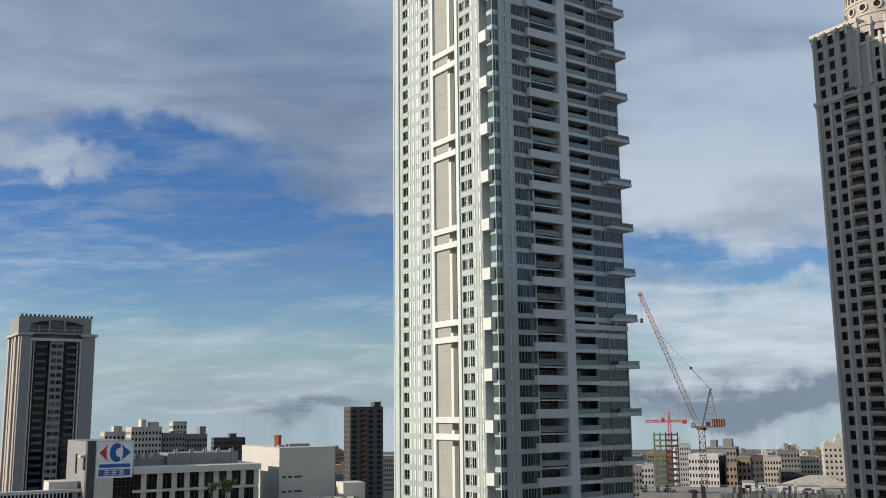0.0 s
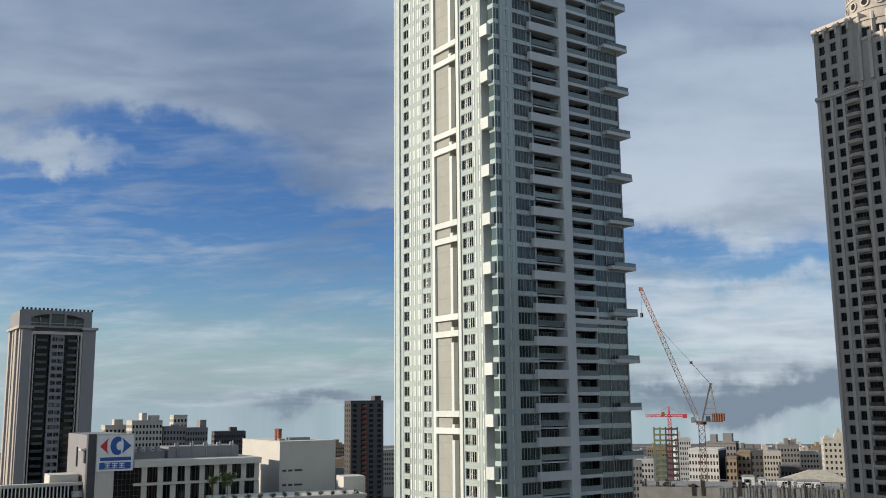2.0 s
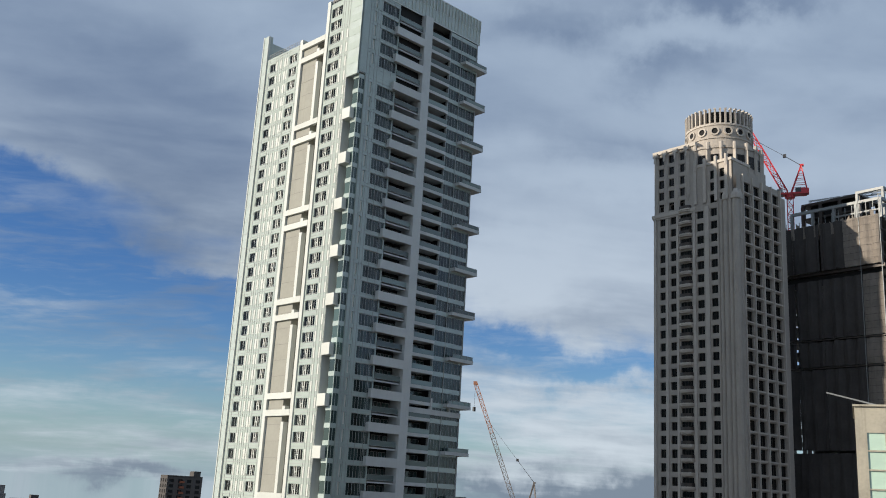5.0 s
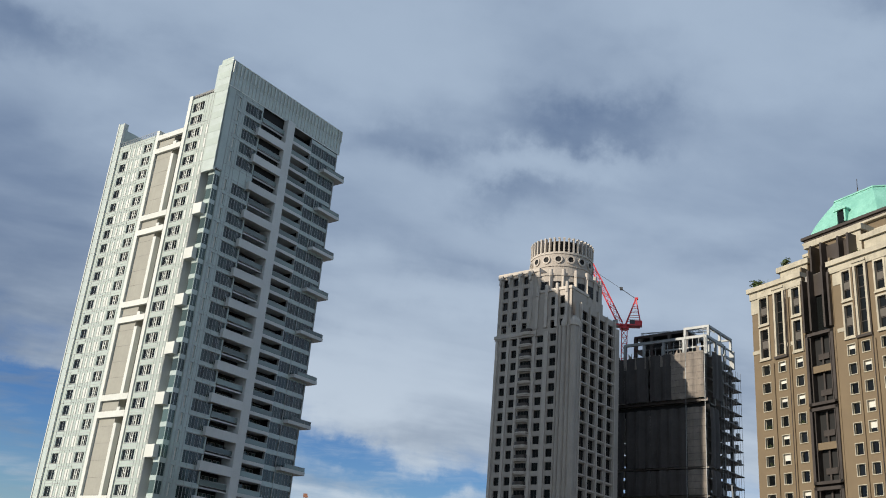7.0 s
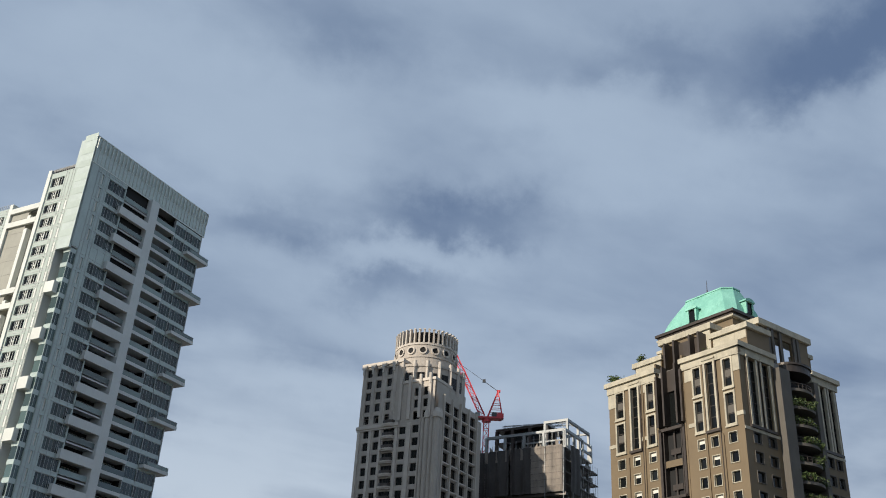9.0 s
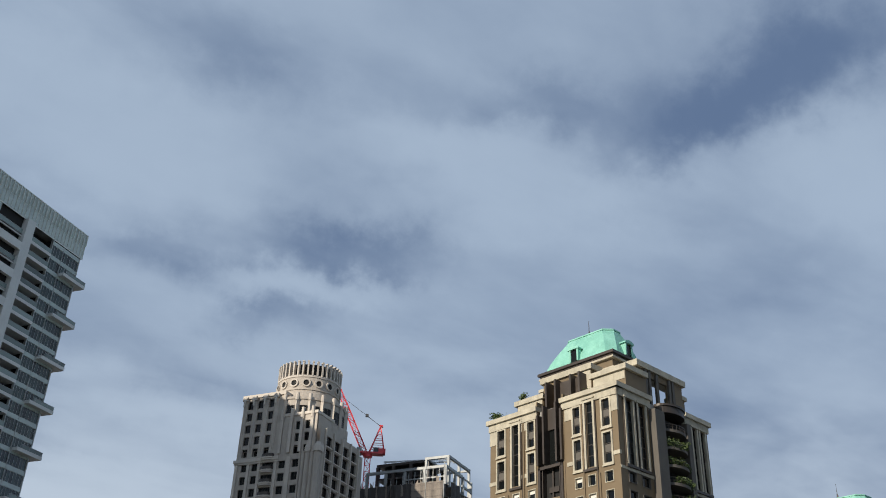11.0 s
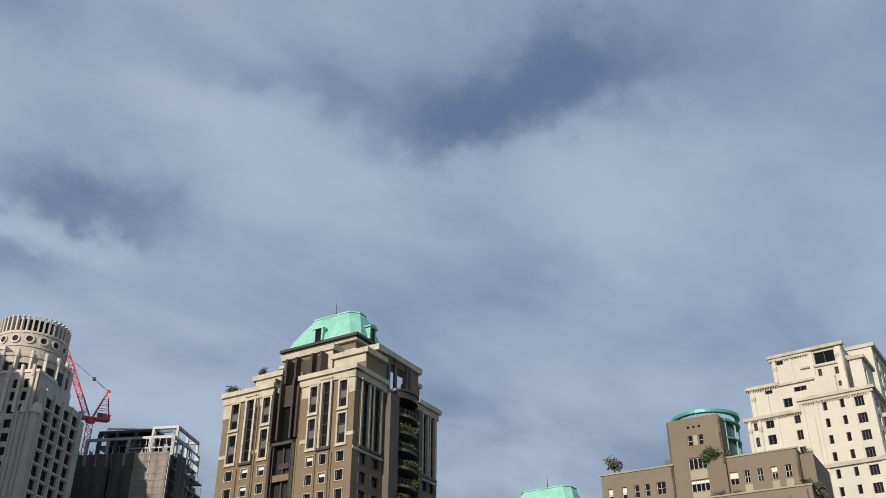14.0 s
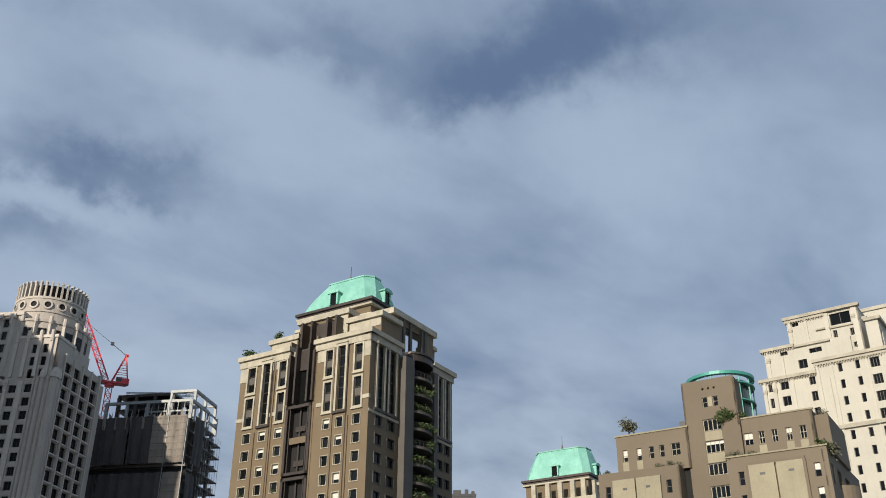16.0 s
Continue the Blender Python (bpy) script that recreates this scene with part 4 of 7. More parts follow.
def luffing_crane(m, label, mast_h, tip, head, mast_mat, jib_mat, tip_mat, box_mat, w=1.9, base=0.0):
    """tip and head lie in the crane's own x-z plane, from the pivot."""
    c = thing("tower_crane", m, label, "crane")
    part("mast", Form().lattice((0, 0, base), (0, 0, mast_h), w, int((mast_h - base) / 2.2), 0.26, 0, (0, 1, 0)), mast_mat, c)
    part("slewing_ring", Form().prism(ring(0, 0, w * 0.85, 14), mast_h, mast_h + 0.9), mast_mat, c)
    z = mast_h + 0.9
    part("deck", Form().box(-2.6, 7.5 if w > 2 else 4.8, -1.5, 1.5, z, z + 0.5), jib_mat, c)
    part("counterweight", (Form().box(3.8, 8.2, -1.6, 1.6, z + 0.3, z + 3.0) if w > 2 else Form().box(3.2, 5.4, -1.1, 1.1, z + 0.2, z + 1.8)), box_mat, c, None, "striped rust-brown counterweight block" if box_mat is MAST else "")
    if box_mat is MAST:
        repeat("counterweight_stripe", Form().box(0, 0.35, -1.66, -1.6, 0.3, 3.0), ORANGE, c, [at(4.0 + 0.85 * k, 0, z) for k in range(5)])
    part("machine_house", Form().box(1.6, 3.2, -1.2, 1.2, z + 0.5, z + 2.0), CHARCOAL, c)
    part("cab", Form().box(-3.6, -2.0, -1.1, 1.1, z - 0.2, z + 1.8), STEEL, c)
    hx, hz = head
    aframe = Form()
    for y in (-1.1, 1.1):
        aframe.bar((0.3, y, z + 0.5), (hx, y * 0.5, z + hz), 0.3 if w < 2 else 0.55).bar((hx + 1.6, y, z + 0.5), (hx, y * 0.5, z + hz), 0.22 if w < 2 else 0.4)
        for k in range(1, 6):
            f = k / 6
            aframe.bar((0.3 + (hx - 0.3) * f, y * (1 - f / 2), z + 0.5 + (hz - 0.5) * f), (hx + 1.6 - 1.6 * f, y * (1 - f / 2), z + 0.5 + (hz - 0.5) * f), 0.14)
    aframe.box(hx - 0.4, hx + 0.7, -0.6, 0.6, z + hz - 0.3, z + hz + 0.2)
    part("a_frame", aframe, jib_mat, c)
    a, b = Vector((-1.2, 0, z + 0.8)), Vector((tip[0], 0, z + tip[1]))
    n = int((b - a).length / 2.0)
    part("jib", Form().lattice(a, a.lerp(b, 0.62), 1.5, int(n * 0.62), 0.22, 0, (0, 1, 0)), jib_mat, c)
    part("jib_end", Form().lattice(a.lerp(b, 0.62), b, 1.3, int(n * 0.38), 0.22, 0, (0, 1, 0)).box(b.x - 0.7, b.x + 0.7, -0.7, 0.7, b.z - 0.6, b.z + 0.6), tip_mat, c)
    mid = a.lerp(b, 0.72)
    half = Vector((hx, 0, z + hz)).lerp(mid, 0.35)
    rope = Form().bar((hx, 0.3, z + hz), tuple(half), 0.16).bar(tuple(half), tuple(mid), 0.10).bar((b.x, 0, b.z), (b.x - 0.05, 0, b.z - 9), 0.09)
    rope.box(half.x - 0.5, half.x + 0.5, -0.4, 0.4, half.z - 0.4, half.z + 0.5)
    part("rope", rope, CHARCOAL, c)
    part("hook_block", Form().prism(ring(b.x - 0.05, 0, 0.6, 8), b.z - 10.6, b.z - 9), CHARCOAL, c)
    return c


# ---- the brown tower with a copper roof ----
def dome(parent, x0, x1, y0, y1, z, tall, inset, ends=1.0):
    """A mansard copper roof with a dormer on each seen side, on a stepped eave."""
    part("eave", Form().box(x0 - 0.9, x1 + 0.9, y0 - 0.9, y1 + 0.9, z - 0.55, z).box(x0 - 0.5, x1 + 0.5, y0 - 0.5, y1 + 0.5, z - 1.1, z - 0.55), BRONZE, parent)
    part("eave_line", Form().box(x0 - 0.7, x1 + 0.7, y0 - 0.7, y1 + 0.7, z - 1.5, z - 1.1), TRIM, parent)
    part("attic", Form().box(x0, x1, y0, y1, z - 6, z - 1.1), BROWN, parent)
    c = 1.6

    def octo(i):
        a, b, d, e = x0 - 0.5 + i, x1 + 0.5 - i, y0 - 0.5 + i, y1 + 0.5 - i * ends
        return [(a + c, d), (b - c, d), (b, d + c), (b, e - c), (b - c, e), (a + c, e), (a, e - c), (a, d + c)]
    roof = Form()
    for i in range(4):
        f, g = i / 4, (i + 1) / 4
        roof.prism(octo(inset * f ** 1.25), z + tall * f, z + tall * g, 0, octo(inset * g ** 1.25))
    copper = part("copper_roof", roof, COPPER, parent, None, "green patinated copper mansard roof")
    part("roof_lip", Form().prism(octo(inset - 0.15), z + tall, z + tall + 0.25), COPPER, copper)
    seams = Form()
    for y in np.arange(y0 + 3.4, y1 - 4.6, 0.8):
        seams.bar((x0 - 0.52, y, z), (x0 - 0.52 + inset, y, z + tall), 0.08)
    for x in np.arange(x0 + 3.4, x1 - 3.3, 0.8):
        seams.bar((x, y0 - 0.52, z), (x, y0 - 0.52 + inset, z + tall), 0.08)
    part("standing_seam", seams, COPPER, copper)

    def dormer(m):
        f = Form()
        f.box(-1.1, -0.75, 0, 2.6, 0, 2.5).box(0.75, 1.1, 0, 2.6, 0, 2.5)
        arch = [(1.45 * math.cos(a), 2.5 + 0.75 * math.sin(a)) for a in [math.pi * k / 8 for k in range(9)]]
        n = len(arch)
        i = len(f.v)
        f.v += [(x, -0.2, w) for x, w in arch] + [(x, 2.8, w) for x, w in arch]
        f.f += [tuple(i + k for k in reversed(range(n))), tuple(i + n + k for k in range(n)), (i, i + n - 1, i + 2 * n - 1, i + n)]
        f.f += [(i + k, i + k + 1, i + n + k + 1, i + n + k) for k in range(n - 1)]
        f.m += [0] * (n + 2)
        d = part("dormer", f, COPPER, parent, m)
        part("pane", Form().box(-0.75, 0.75, 0.25, 0.3, 0.1, 2.5), GLASS, d)
    dormer(side_of(0) @ at(-(y0 + y1) / 2, x0 - 0.9, z + 0.2))
    dormer(at((x0 + x1) / 2, y0 - 0.9, z + 0.2))
    cx, cy = (x0 + x1) / 2, (y0 + y1) / 2
    spire = Form().prism(ring(cx, cy, 0.55, 8), z + tall, z + tall + 1.0).prism(ring(cx, cy, 0.3, 8), z + tall + 1.0, z + tall + 2.2, 0, ring(cx, cy, 0.12, 8)).bar((cx, cy, z + tall + 2.2), (cx, cy, z + tall + 4.6), 0.12, 0, 0.05)
    part("finial", spire, BRONZE, parent)


def tall_frame(w, h):
    """Paired tall window in a pale rolled surround."""
    f = Form()
    f.box(-0.42, 0, -0.32, 0.3, -0.3, h + 0.2, 0).box(w, w + 0.42, -0.32, 0.3, -0.3, h + 0.2, 0).box(-0.7, w + 0.7, -0.4, 0.3, -0.75, -0.3, 1).box(-0.55, w + 0.55, -0.5, 0.3, h + 0.2, h + 0.55, 0)
    f.box(-0.6, -0.42, -0.2, 0.2, -0.3, h, 1).box(w + 0.42, w + 0.6, -0.2, 0.2, -0.3, h, 1)
    return f


PIER = surface("dark_grey_stone", (0.10, 0.09, 0.078), 0.8, 0, 0.12, 0.3, 0.2)


def brown_tower():
    D, W, F = 30.8, 28.2, 3.3
    t = thing("brown_tower", pose(114.5, 111.8, 0, 0, 0, 8), "brown tiled apartment tower with pale trim and green copper roof", "tower")
    side = side_of(D)
    warm = [TRIM, GLASS, BLIND]
    part("core", Form().box(1.0, W - 0.8, 1.0, D - 0.8, 0, 123).box(9.2, 18.0, 7.2, 24, 122, 135), DARK, t)
    rows = [108.1 - F * k for k in range(0, 33)]
    frames = []
    r = random.Random(11)
    holes, wins = [], []
    for z in rows:
        for u, w in ((2.0, 1.9), (5.9, 1.7), (9.8, 1.7), (20.9, 1.6), (23.8, 1.6), (27.5, 1.7)):
            holes.append((u, u + w, z, z + 1.9))
            wins.append((u, z, sash(w, 1.9, 1, 1, 0.10, warm, 0.0, rim=0.07, blind= r.choice((0, 0, 0, 0, 0.35, 0.6)) if u in (5.9, 23.8) else r.choice((0, 0, 0, 0, 0, 0, 0.4)))))
    for u, w in ((2.0, 1.9), (9.8, 1.7), (20.9, 1.6), (27.5, 1.7)):
        for a, b in ((111.4, 116.8), (118.0, 123.0)):
            holes.append((u, u + w, a, b))
            wins.append((u, a, sash(w, b - a, 1, 3, 0.12, [BRONZE, GLASS, BLIND])))
            frames.append((u, w, a, b))
    for u, w in ((5.9, 1.7), (23.8, 1.6)):
        holes.append((u, u + w, 111.4, 123.6))
        wins.append((u, 111.4, sash(w, 12.2, 1, 6, 0.12, [BRONZE, GLASS, BLIND])))
    part("side_wall", Form().wall(0, 12.0, 0, 124.2, [h for h in holes if h[0] < 12], 0.4), BROWN, t, side, "brown tiled wall")
    part("side_wall", Form().wall(18.7, D, 0, 124.2, [h for h in holes if h[0] > 12], 0.4), BROWN, t, side, "brown tiled wall")
    windows(t, side, wins, depth=0.25)
    for u, w, a, b in frames:
        rim = Form().box(u - 0.32, u + 0.02, -0.2, 0.3, a - 0.3, b + 0.32).box(u + w - 0.02, u + w + 0.32, -0.2, 0.3, a - 0.3, b + 0.32).box(u + 0.02, u + w - 0.02, -0.2, 0.3, b - 0.02, b + 0.32).box(u - 0.4, u + w + 0.4, -0.3, 0.3, a - 0.55, a - 0.3).box(u + 0.02, u + w - 0.02, -0.2, 0.3, a - 0.3, a + 0.02)
        part("window_surround", rim, TRIM, t, side, "pale stone window surround")
        part("blind_panel", Form().box(u + 0.1, u + w - 0.1, 0.2, 0.26, a + (b - a) * 0.36, a + (b - a) * 0.62), PIER, t, side)
    repeat("tall_surround", tall_frame(1.7, 12.2), [TRIM, BRONZE], t, [side @ at(u, 0, 111.4) for u in (5.9, 23.75)], "pale rolled stone surround")
    grooves = Form()
    for u in (4.6, 8.6, 22.75, 26.2):
        grooves.box(u, u + 0.35, -0.22, 0, 0, 124 if u in (8.6, 22.75) else 110)
    part("groove_rib", grooves, BROWN, t, side)
    part("downpipe", Form().box(8.5, 8.62, -0.3, -0.2, 0, 124).box(26.0, 26.12, -0.3, -0.2, 0, 124), BRONZE, t, side)
    # recessed centre with dark two-storey frames
    part("recess_wall", Form().box(12.0, 18.7, 1.6, 2.0, 0, 124), BROWN, t, side)
    part("recess_cheek", Form().box(12.0, 12.35, -0.1, 1.6, 0, 126.5).box(18.35, 18.7, -0.1, 1.6, 0, 126.5), BROWN, t, side)
    box = Form().box(0, 0.55, -0.35, 1.5, -12.6, 0.2).box(5.4, 5.95, -0.35, 1.5, -12.6, 0.2).box(0, 5.95, -0.35, 1.5, -0.35, 0.2).box(0, 5.95, -0.35, 1.5, -12.6, -12.1).box(0.8, 1.0, -0.1, 1.5, -12.1, -0.35).box(4.9, 5.1, -0.1, 1.5, -12.1, -0.35)
    spots = [side @ at(12.4, 0, 113.4 - 13.2 * k) for k in range(0, 8)]
    repeat("loggia_frame", box, BRONZE, t, spots, "dark bronze two-storey frame")
    repeat("loggia_parapet", Form().box(1.0, 4.9, 0.1, 0.4, -6.9, -5.7), BROWN, t, spots)
    # black sheet before the recess wall paints the loggia's shade
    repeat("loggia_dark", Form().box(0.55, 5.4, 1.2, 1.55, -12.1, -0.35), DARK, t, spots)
    repeat("loggia_post", Form().box(2.6, 2.95, 0.6, 0.9, -12.1, -0.35).box(1.9, 4.2, 0.55, 0.85, -4.6, -3.6).box(1.9, 4.2, 0.55, 0.85, -10.9, -9.9), BRONZE, t, spots)
    finb = Form()
    for u in (12.5, 14.0, 17.0, 18.2):
        finb.box(u, u + 0.4, -0.75, 1.6, 113.9, 123.6 + (1.5 if u in (14.0, 17.0) else 0))
    part("bronze_fin", finb, BRONZE, t, side)
    part("recess_glass", Form().box(14.4, 17.0, 0.9, 1.0, 113.9, 120.5), GLASS, t, side)
    part("recess_panel", Form().box(12.9, 18.2, 0.5, 0.9, 120.5, 124.6), BRONZE, t, side)
    upper = Form()
    for u in (11.7, 14.0, 17.8, 19.9):
        upper.box(u, u + 0.4, 3.0, 5.2, 124.5, 131.6)
    upper.box(13.2, 19.3, 4.4, 5.2, 124.5, 131.2)
    part("upper_fin", upper, BRONZE, t, side)
    # cornices: main line, with stained stone frieze
    fr = Form().box(-0.25, 12.3, -0.3, 0.4, 123.2, 124.6).box(-0.6, 12.5, -0.75, 1.2, 124.6, 125.5).box(18.4, D + 0.3, -0.3, 0.4, 123.3, 124.6).box(18.2, D + 0.7, -0.75, 1.2, 124.6, 125.5)
    fr.box(-0.1, 2.0, -0.1, 0, 120.4, 123.2).box(-0.1, 1.9, -0.12, 0, 112.5, 113.2).box(8.0, 9.8, -0.12, 0, 112.5, 113.2).box(19.2, 20.9, -0.12, 0, 112.5, 113.2).box(29.2, D + 0.1, -0.12, 0.4, 112.5, 113.2)
    fr.box(7.9, 9.6, -0.1, 0, 121.6, 123.2).box(18.9, 20.7, -0.1, 0, 121.0, 123.2).box(29.3, D + 0.1, -0.1, 0.3, 120.4, 123.2)
    part("cornice", fr, TRIM, t, side, "weather-stained pale stone cornice")
    part("terrace", Form().box(0.6, W - 0.6, 0.6, D - 0.6, 123.4, 124.7), RAW, t)
    # front face
    holes, wins = [], []
    for z in rows:
        for u, w in ((2.1, 2.1), (5.9, 2.3), (22.6, 1.9), (25.4, 1.7)):
            holes.append((u, u + w, z, z + 1.9))
            wins.append((u, z, sash(w, 1.9, 1, 1, 0.10, [PIER, GLASS, BLIND], 0.0, rim=0.07)))
    for u, w in ((2.2, 2.2), (6.0, 1.9), (22.8, 1.6), (25.5, 1.5)):
        holes.append((u, u + w, 111.4, 123.0))
        wins.append((u, 111.4, sash(w, 11.6, 1, 6, 0.12, [BRONZE, GLASS, BLIND])))
    part("front_wall", Form().wall(0, 9.4, 0, 124.2, [h for h in holes if h[0] < 12], 0.4), BROWN, t, FRONT, "brown tiled wall")
    part("front_wall", Form().wall(21.0, W, 0, 124.2, [h for h in holes if h[0] > 12], 0.4), BROWN, t, FRONT, "brown tiled wall")
    windows(t, FRONT, wins, depth=0.25)
    repeat("tall_surround", tall_frame(2.1, 11.6), [TRIM, BRONZE], t, [at(u, 0, 111.4) for u in (2.2, 5.9)])
    repeat("tall_surround", tall_frame(1.5, 11.6), [TRIM, BRONZE], t, [at(u, 0, 111.4) for u in (22.8, 25.5)])
    fr = Form().box(-0.3, 9.6, -0.3, 0.4, 123.2, 124.6).box(-0.7, 9.8, -0.75, 1.2, 124.6, 125.5).box(20.6, W + 0.3, -0.3, 0.4, 123.3, 124.6).box(20.4, W + 0.7, -0.75, 1.2, 124.6, 125.5).box(0, 9.4, -0.12, 0, 110.1, 110.6).box(21, W, -0.12, 0, 110.1, 110.6)
    part("cornice", fr, TRIM, t, FRONT, "weather-stained pale stone cornice")
    part("bay_pier", Form().box(9.4, 12.3, -1.4, 2.0, 0, 123.0).box(20.0, 21.2, -1.0, 2.0, 0, 123.0), PIER, t, FRONT, "dark grey stone pier")
    # bay back coloured near-black for the shade behind the balconies
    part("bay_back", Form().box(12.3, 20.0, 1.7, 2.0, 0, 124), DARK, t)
    arc = [(12.3, 1.6)] + [(16.15 + 3.9 * math.cos(a), 0.4 - 2.4 * math.sin(a)) for a in [math.pi * (1 - k / 12) for k in range(13)]] + [(20.0, 1.6)]
    inner = [(16.15 + (x - 16.15) * 0.95, y + 0.12) for x, y in arc]
    slab = Form().prism(arc, -0.5, 0.0)
    levels = [120.2 - F * k for k in range(0, 34)]
    repeat("curved_balcony", slab, PIER, t, [at(0, 0, z) for z in levels], "curved grey balcony")
    rail = Form()
    for k in range(1, len(inner) - 2):
        a, b = inner[k], inner[k + 1]
        rail.bar((*a, 1.0), (*b, 1.0), 0.1).bar((*a, 0.55), (*b, 0.55), 0.05).bar((*a, 0.05), (*a, 1.0), 0.07)
    repeat("balcony_rail", rail, BRONZE, t, [at(0, 0, z) for z in levels])
    part("bay_hood", Form().prism(arc, 123.3, 124.6).prism([(x, y - 0.3) for x, y in arc], 124.6, 125.0), BRONZE, t)
    # upper storeys
    part("pavilion", Form().wall(0, 14.8, 124.6, 133.0, [(4.4, 6.3, 125.4, 131.8), (6.9, 9.7, 125.4, 131.8), (10.3, 11.6, 125.4, 131.8)], 0.5).box(0, 5.0, 3.2, 3.6, 124.6, 133).box(0, 0.4, 0, 3.6, 124.6, 133), BROWN, t, at(10.9, 3.0, 0))
    part("pavilion_cornice", Form().box(10.4, 26.3, 2.4, 7.0, 133.0, 134.2), TRIM, t)
    part("pavilion_cornice", Form().box(25.0, 27.6, 3.2, 6.8, 130.6, 131.4), TRIM, t)
    part("pavilion_step", Form().box(25.0, 27.2, 3.6, 6.6, 124.6, 130.6), BROWN, t)
    piers = Form()
    for x in (13.0, 14.2, 16.6, 20.7, 21.9):
        piers.box(x, x + 0.7, 2.6, 3.0, 124.6, 133.0)
    part("pavilion_pier", piers, PIER, t)
    part("upper_block", Form().box(5.6, 12, 1.8, 9.4, 124.6, 130.3), BROWN, t)
    part("upper_block", Form().box(5.3, 12, 9.4, 21.4, 124.6, 132.4), BROWN, t)
    part("upper_block", Form().box(4.4, 12, 20.8, 27.6, 124.6, 129.1), BROWN, t)
    part("upper_cornice", Form().box(5.0, 12, 1.2, 9.8, 130.3, 131.3), TRIM, t, None, "weather-stained pale stone cornice")
    part("upper_cornice", Form().box(4.8, 12, 9.0, 21.9, 132.4, 133.5), TRIM, t, None, "weather-stained pale stone cornice")
    part("upper_cornice", Form().box(3.9, 12, 20.4, 28.1, 129.1, 130.1), TRIM, t, None, "weather-stained pale stone cornice")
    part("upper_frieze", Form().box(5.5, 5.6, 1.9, 9.2, 128.6, 130.2).box(5.2, 5.3, 9.5, 12.0, 127.0, 132.3).box(4.3, 4.4, 21, 27.4, 128.0, 129.1), TRIM, t)
    part("upper_louvre", Form().box(4.25, 4.4, 21.6, 27.0, 125.8, 127.6).box(5.48, 5.6, 3.2, 8.4, 125.6, 128.0), BRONZE, t)
    dome(t, 9.0, 18.0, 7.0, 24.5, 136.6, 6.3, 2.4, 1.9)
    part("dome_band", Form().box(8.2, 18.8, 6.2, 25.3, 132.6, 133.2), TRIM, t)
    M = pose(114.5, 111.8, 0, 0, 0, 8)
    for k, (x, y, z, s) in enumerate(((1.0, 29.6, 125.3, 1.9), (4.6, 26.0, 130.1, 1.3), (2.0, 7.5, 125.0, 1.5), (2.0, 13.5, 125.0, 0.9))):
        plant(M @ at(x, y, z), "small green roof shrub on the stone terrace", s, 20 + k)
    r = random.Random(5)
    for k, z in enumerate(levels[1:9]):
        for x in (13.2, 14.6, 16.2, 17.6, 18.8):
            if r.random() < 0.85:
                y = 0.3 - 2.3 * math.sqrt(max(0, 1 - ((x - 16.15) / 3.9) ** 2))
                plant(M @ at(x, y + 0.45, z), "leafy potted plant hanging over the curved balcony", r.uniform(1.0, 1.6), 40 + k * 7 + int(x), count=150)
    for k, (u, z) in enumerate(((3.0, 98.2), (3.0, 94.9), (10.7, 98.2), (3.1, 91.6))):
        plant(M @ side @ at(u, 0.1, z), "window box plant on the brown wall", 0.6, 90 + k, count=70)


brown_tower()


# ---- the second copper-roofed tower ----
def far_copper_tower():
    cx, cy = 245 * math.sin(radians(59.0)), 245 * math.cos(radians(59.0))
    M = pose(cx, cy, 0, 0, 0, 7) @ at(-9, -7, 0)
    t = thing("brown_tower", M, "distant brown tower with a green copper mansard roof", "tower")
    part("body", Form().box(0.5, 27, 0.5, 30, 0, 106), BROWN, t)
    part("upper_wall", Form().box(4, 22, 3, 27, 106, 112.6), BROWN, t)
    part("cornice", Form().box(0, 27.5, 0, 30.5, 105.6, 106.8).box(3.6, 22.4, 2.6, 27.4, 112.0, 112.9), TRIM, t)
    piers = Form()
    for y in (6, 9, 12.5, 16, 20):
        piers.box(5.2, 6.0, y, y + 1.2, 106.8, 117.6)
    for x in (8, 11, 14, 17):
        piers.box(x, x + 1.1, 4.6, 5.4, 106.8, 117.6)
    part("attic_pier", piers, TRIM, t)
    holes, wins = [], []
    for k in range(6):
        for u in (4, 9, 14, 19, 24):
            holes.append((u, u + 1.8, 88 + 3.3 * k, 89.9 + 3.3 * k))
            wins.append((u, 88 + 3.3 * k, sash(1.8, 1.9, 2, 1, 0.11, [TRIM, GLASS, BLIND])))
    part("side_wall", Form().wall(0, 30, 60, 105.6, holes, 0.3), BROWN, t, side_of(30))
    windows(t, side_of(30), wins, depth=0.2)
    dome(t, 9.0, 18.4, 6.8, 24.7, 119.8, 7.4, 2.0, 1.2)


far_copper_tower()


def dark_roof_block():
    a = radians(50.75)
    t = thing("dark_office_block", pose(260 * math.sin(a), 260 * math.cos(a), 0, 0, 0, -51), "dark office block with roof plant behind the brown tower", "building")
    part("body", Form().box(0, 7.2, 0, 12, 0, 117.6), CHARCOAL, t)
    part("parapet", Form().box(-0.1, 7.3, -0.1, 0.5, 117.6, 118.4), CHARCOAL, t)
    part("roof_unit", Form().box(1.0, 3.2, 1, 4, 118.0, 119.6).box(4.2, 5.2, 1.5, 4, 118.0, 119.9).box(6.0, 6.9, 1, 4, 118.0, 119.3), CHARCOAL, t)
    part("rod", Form().bar((0.6, 1, 118), (0.6, 1, 120.6), 0.09).bar((3.7, 1, 118), (3.7, 1, 120.2), 0.07), STEEL, t)


dark_roof_block()


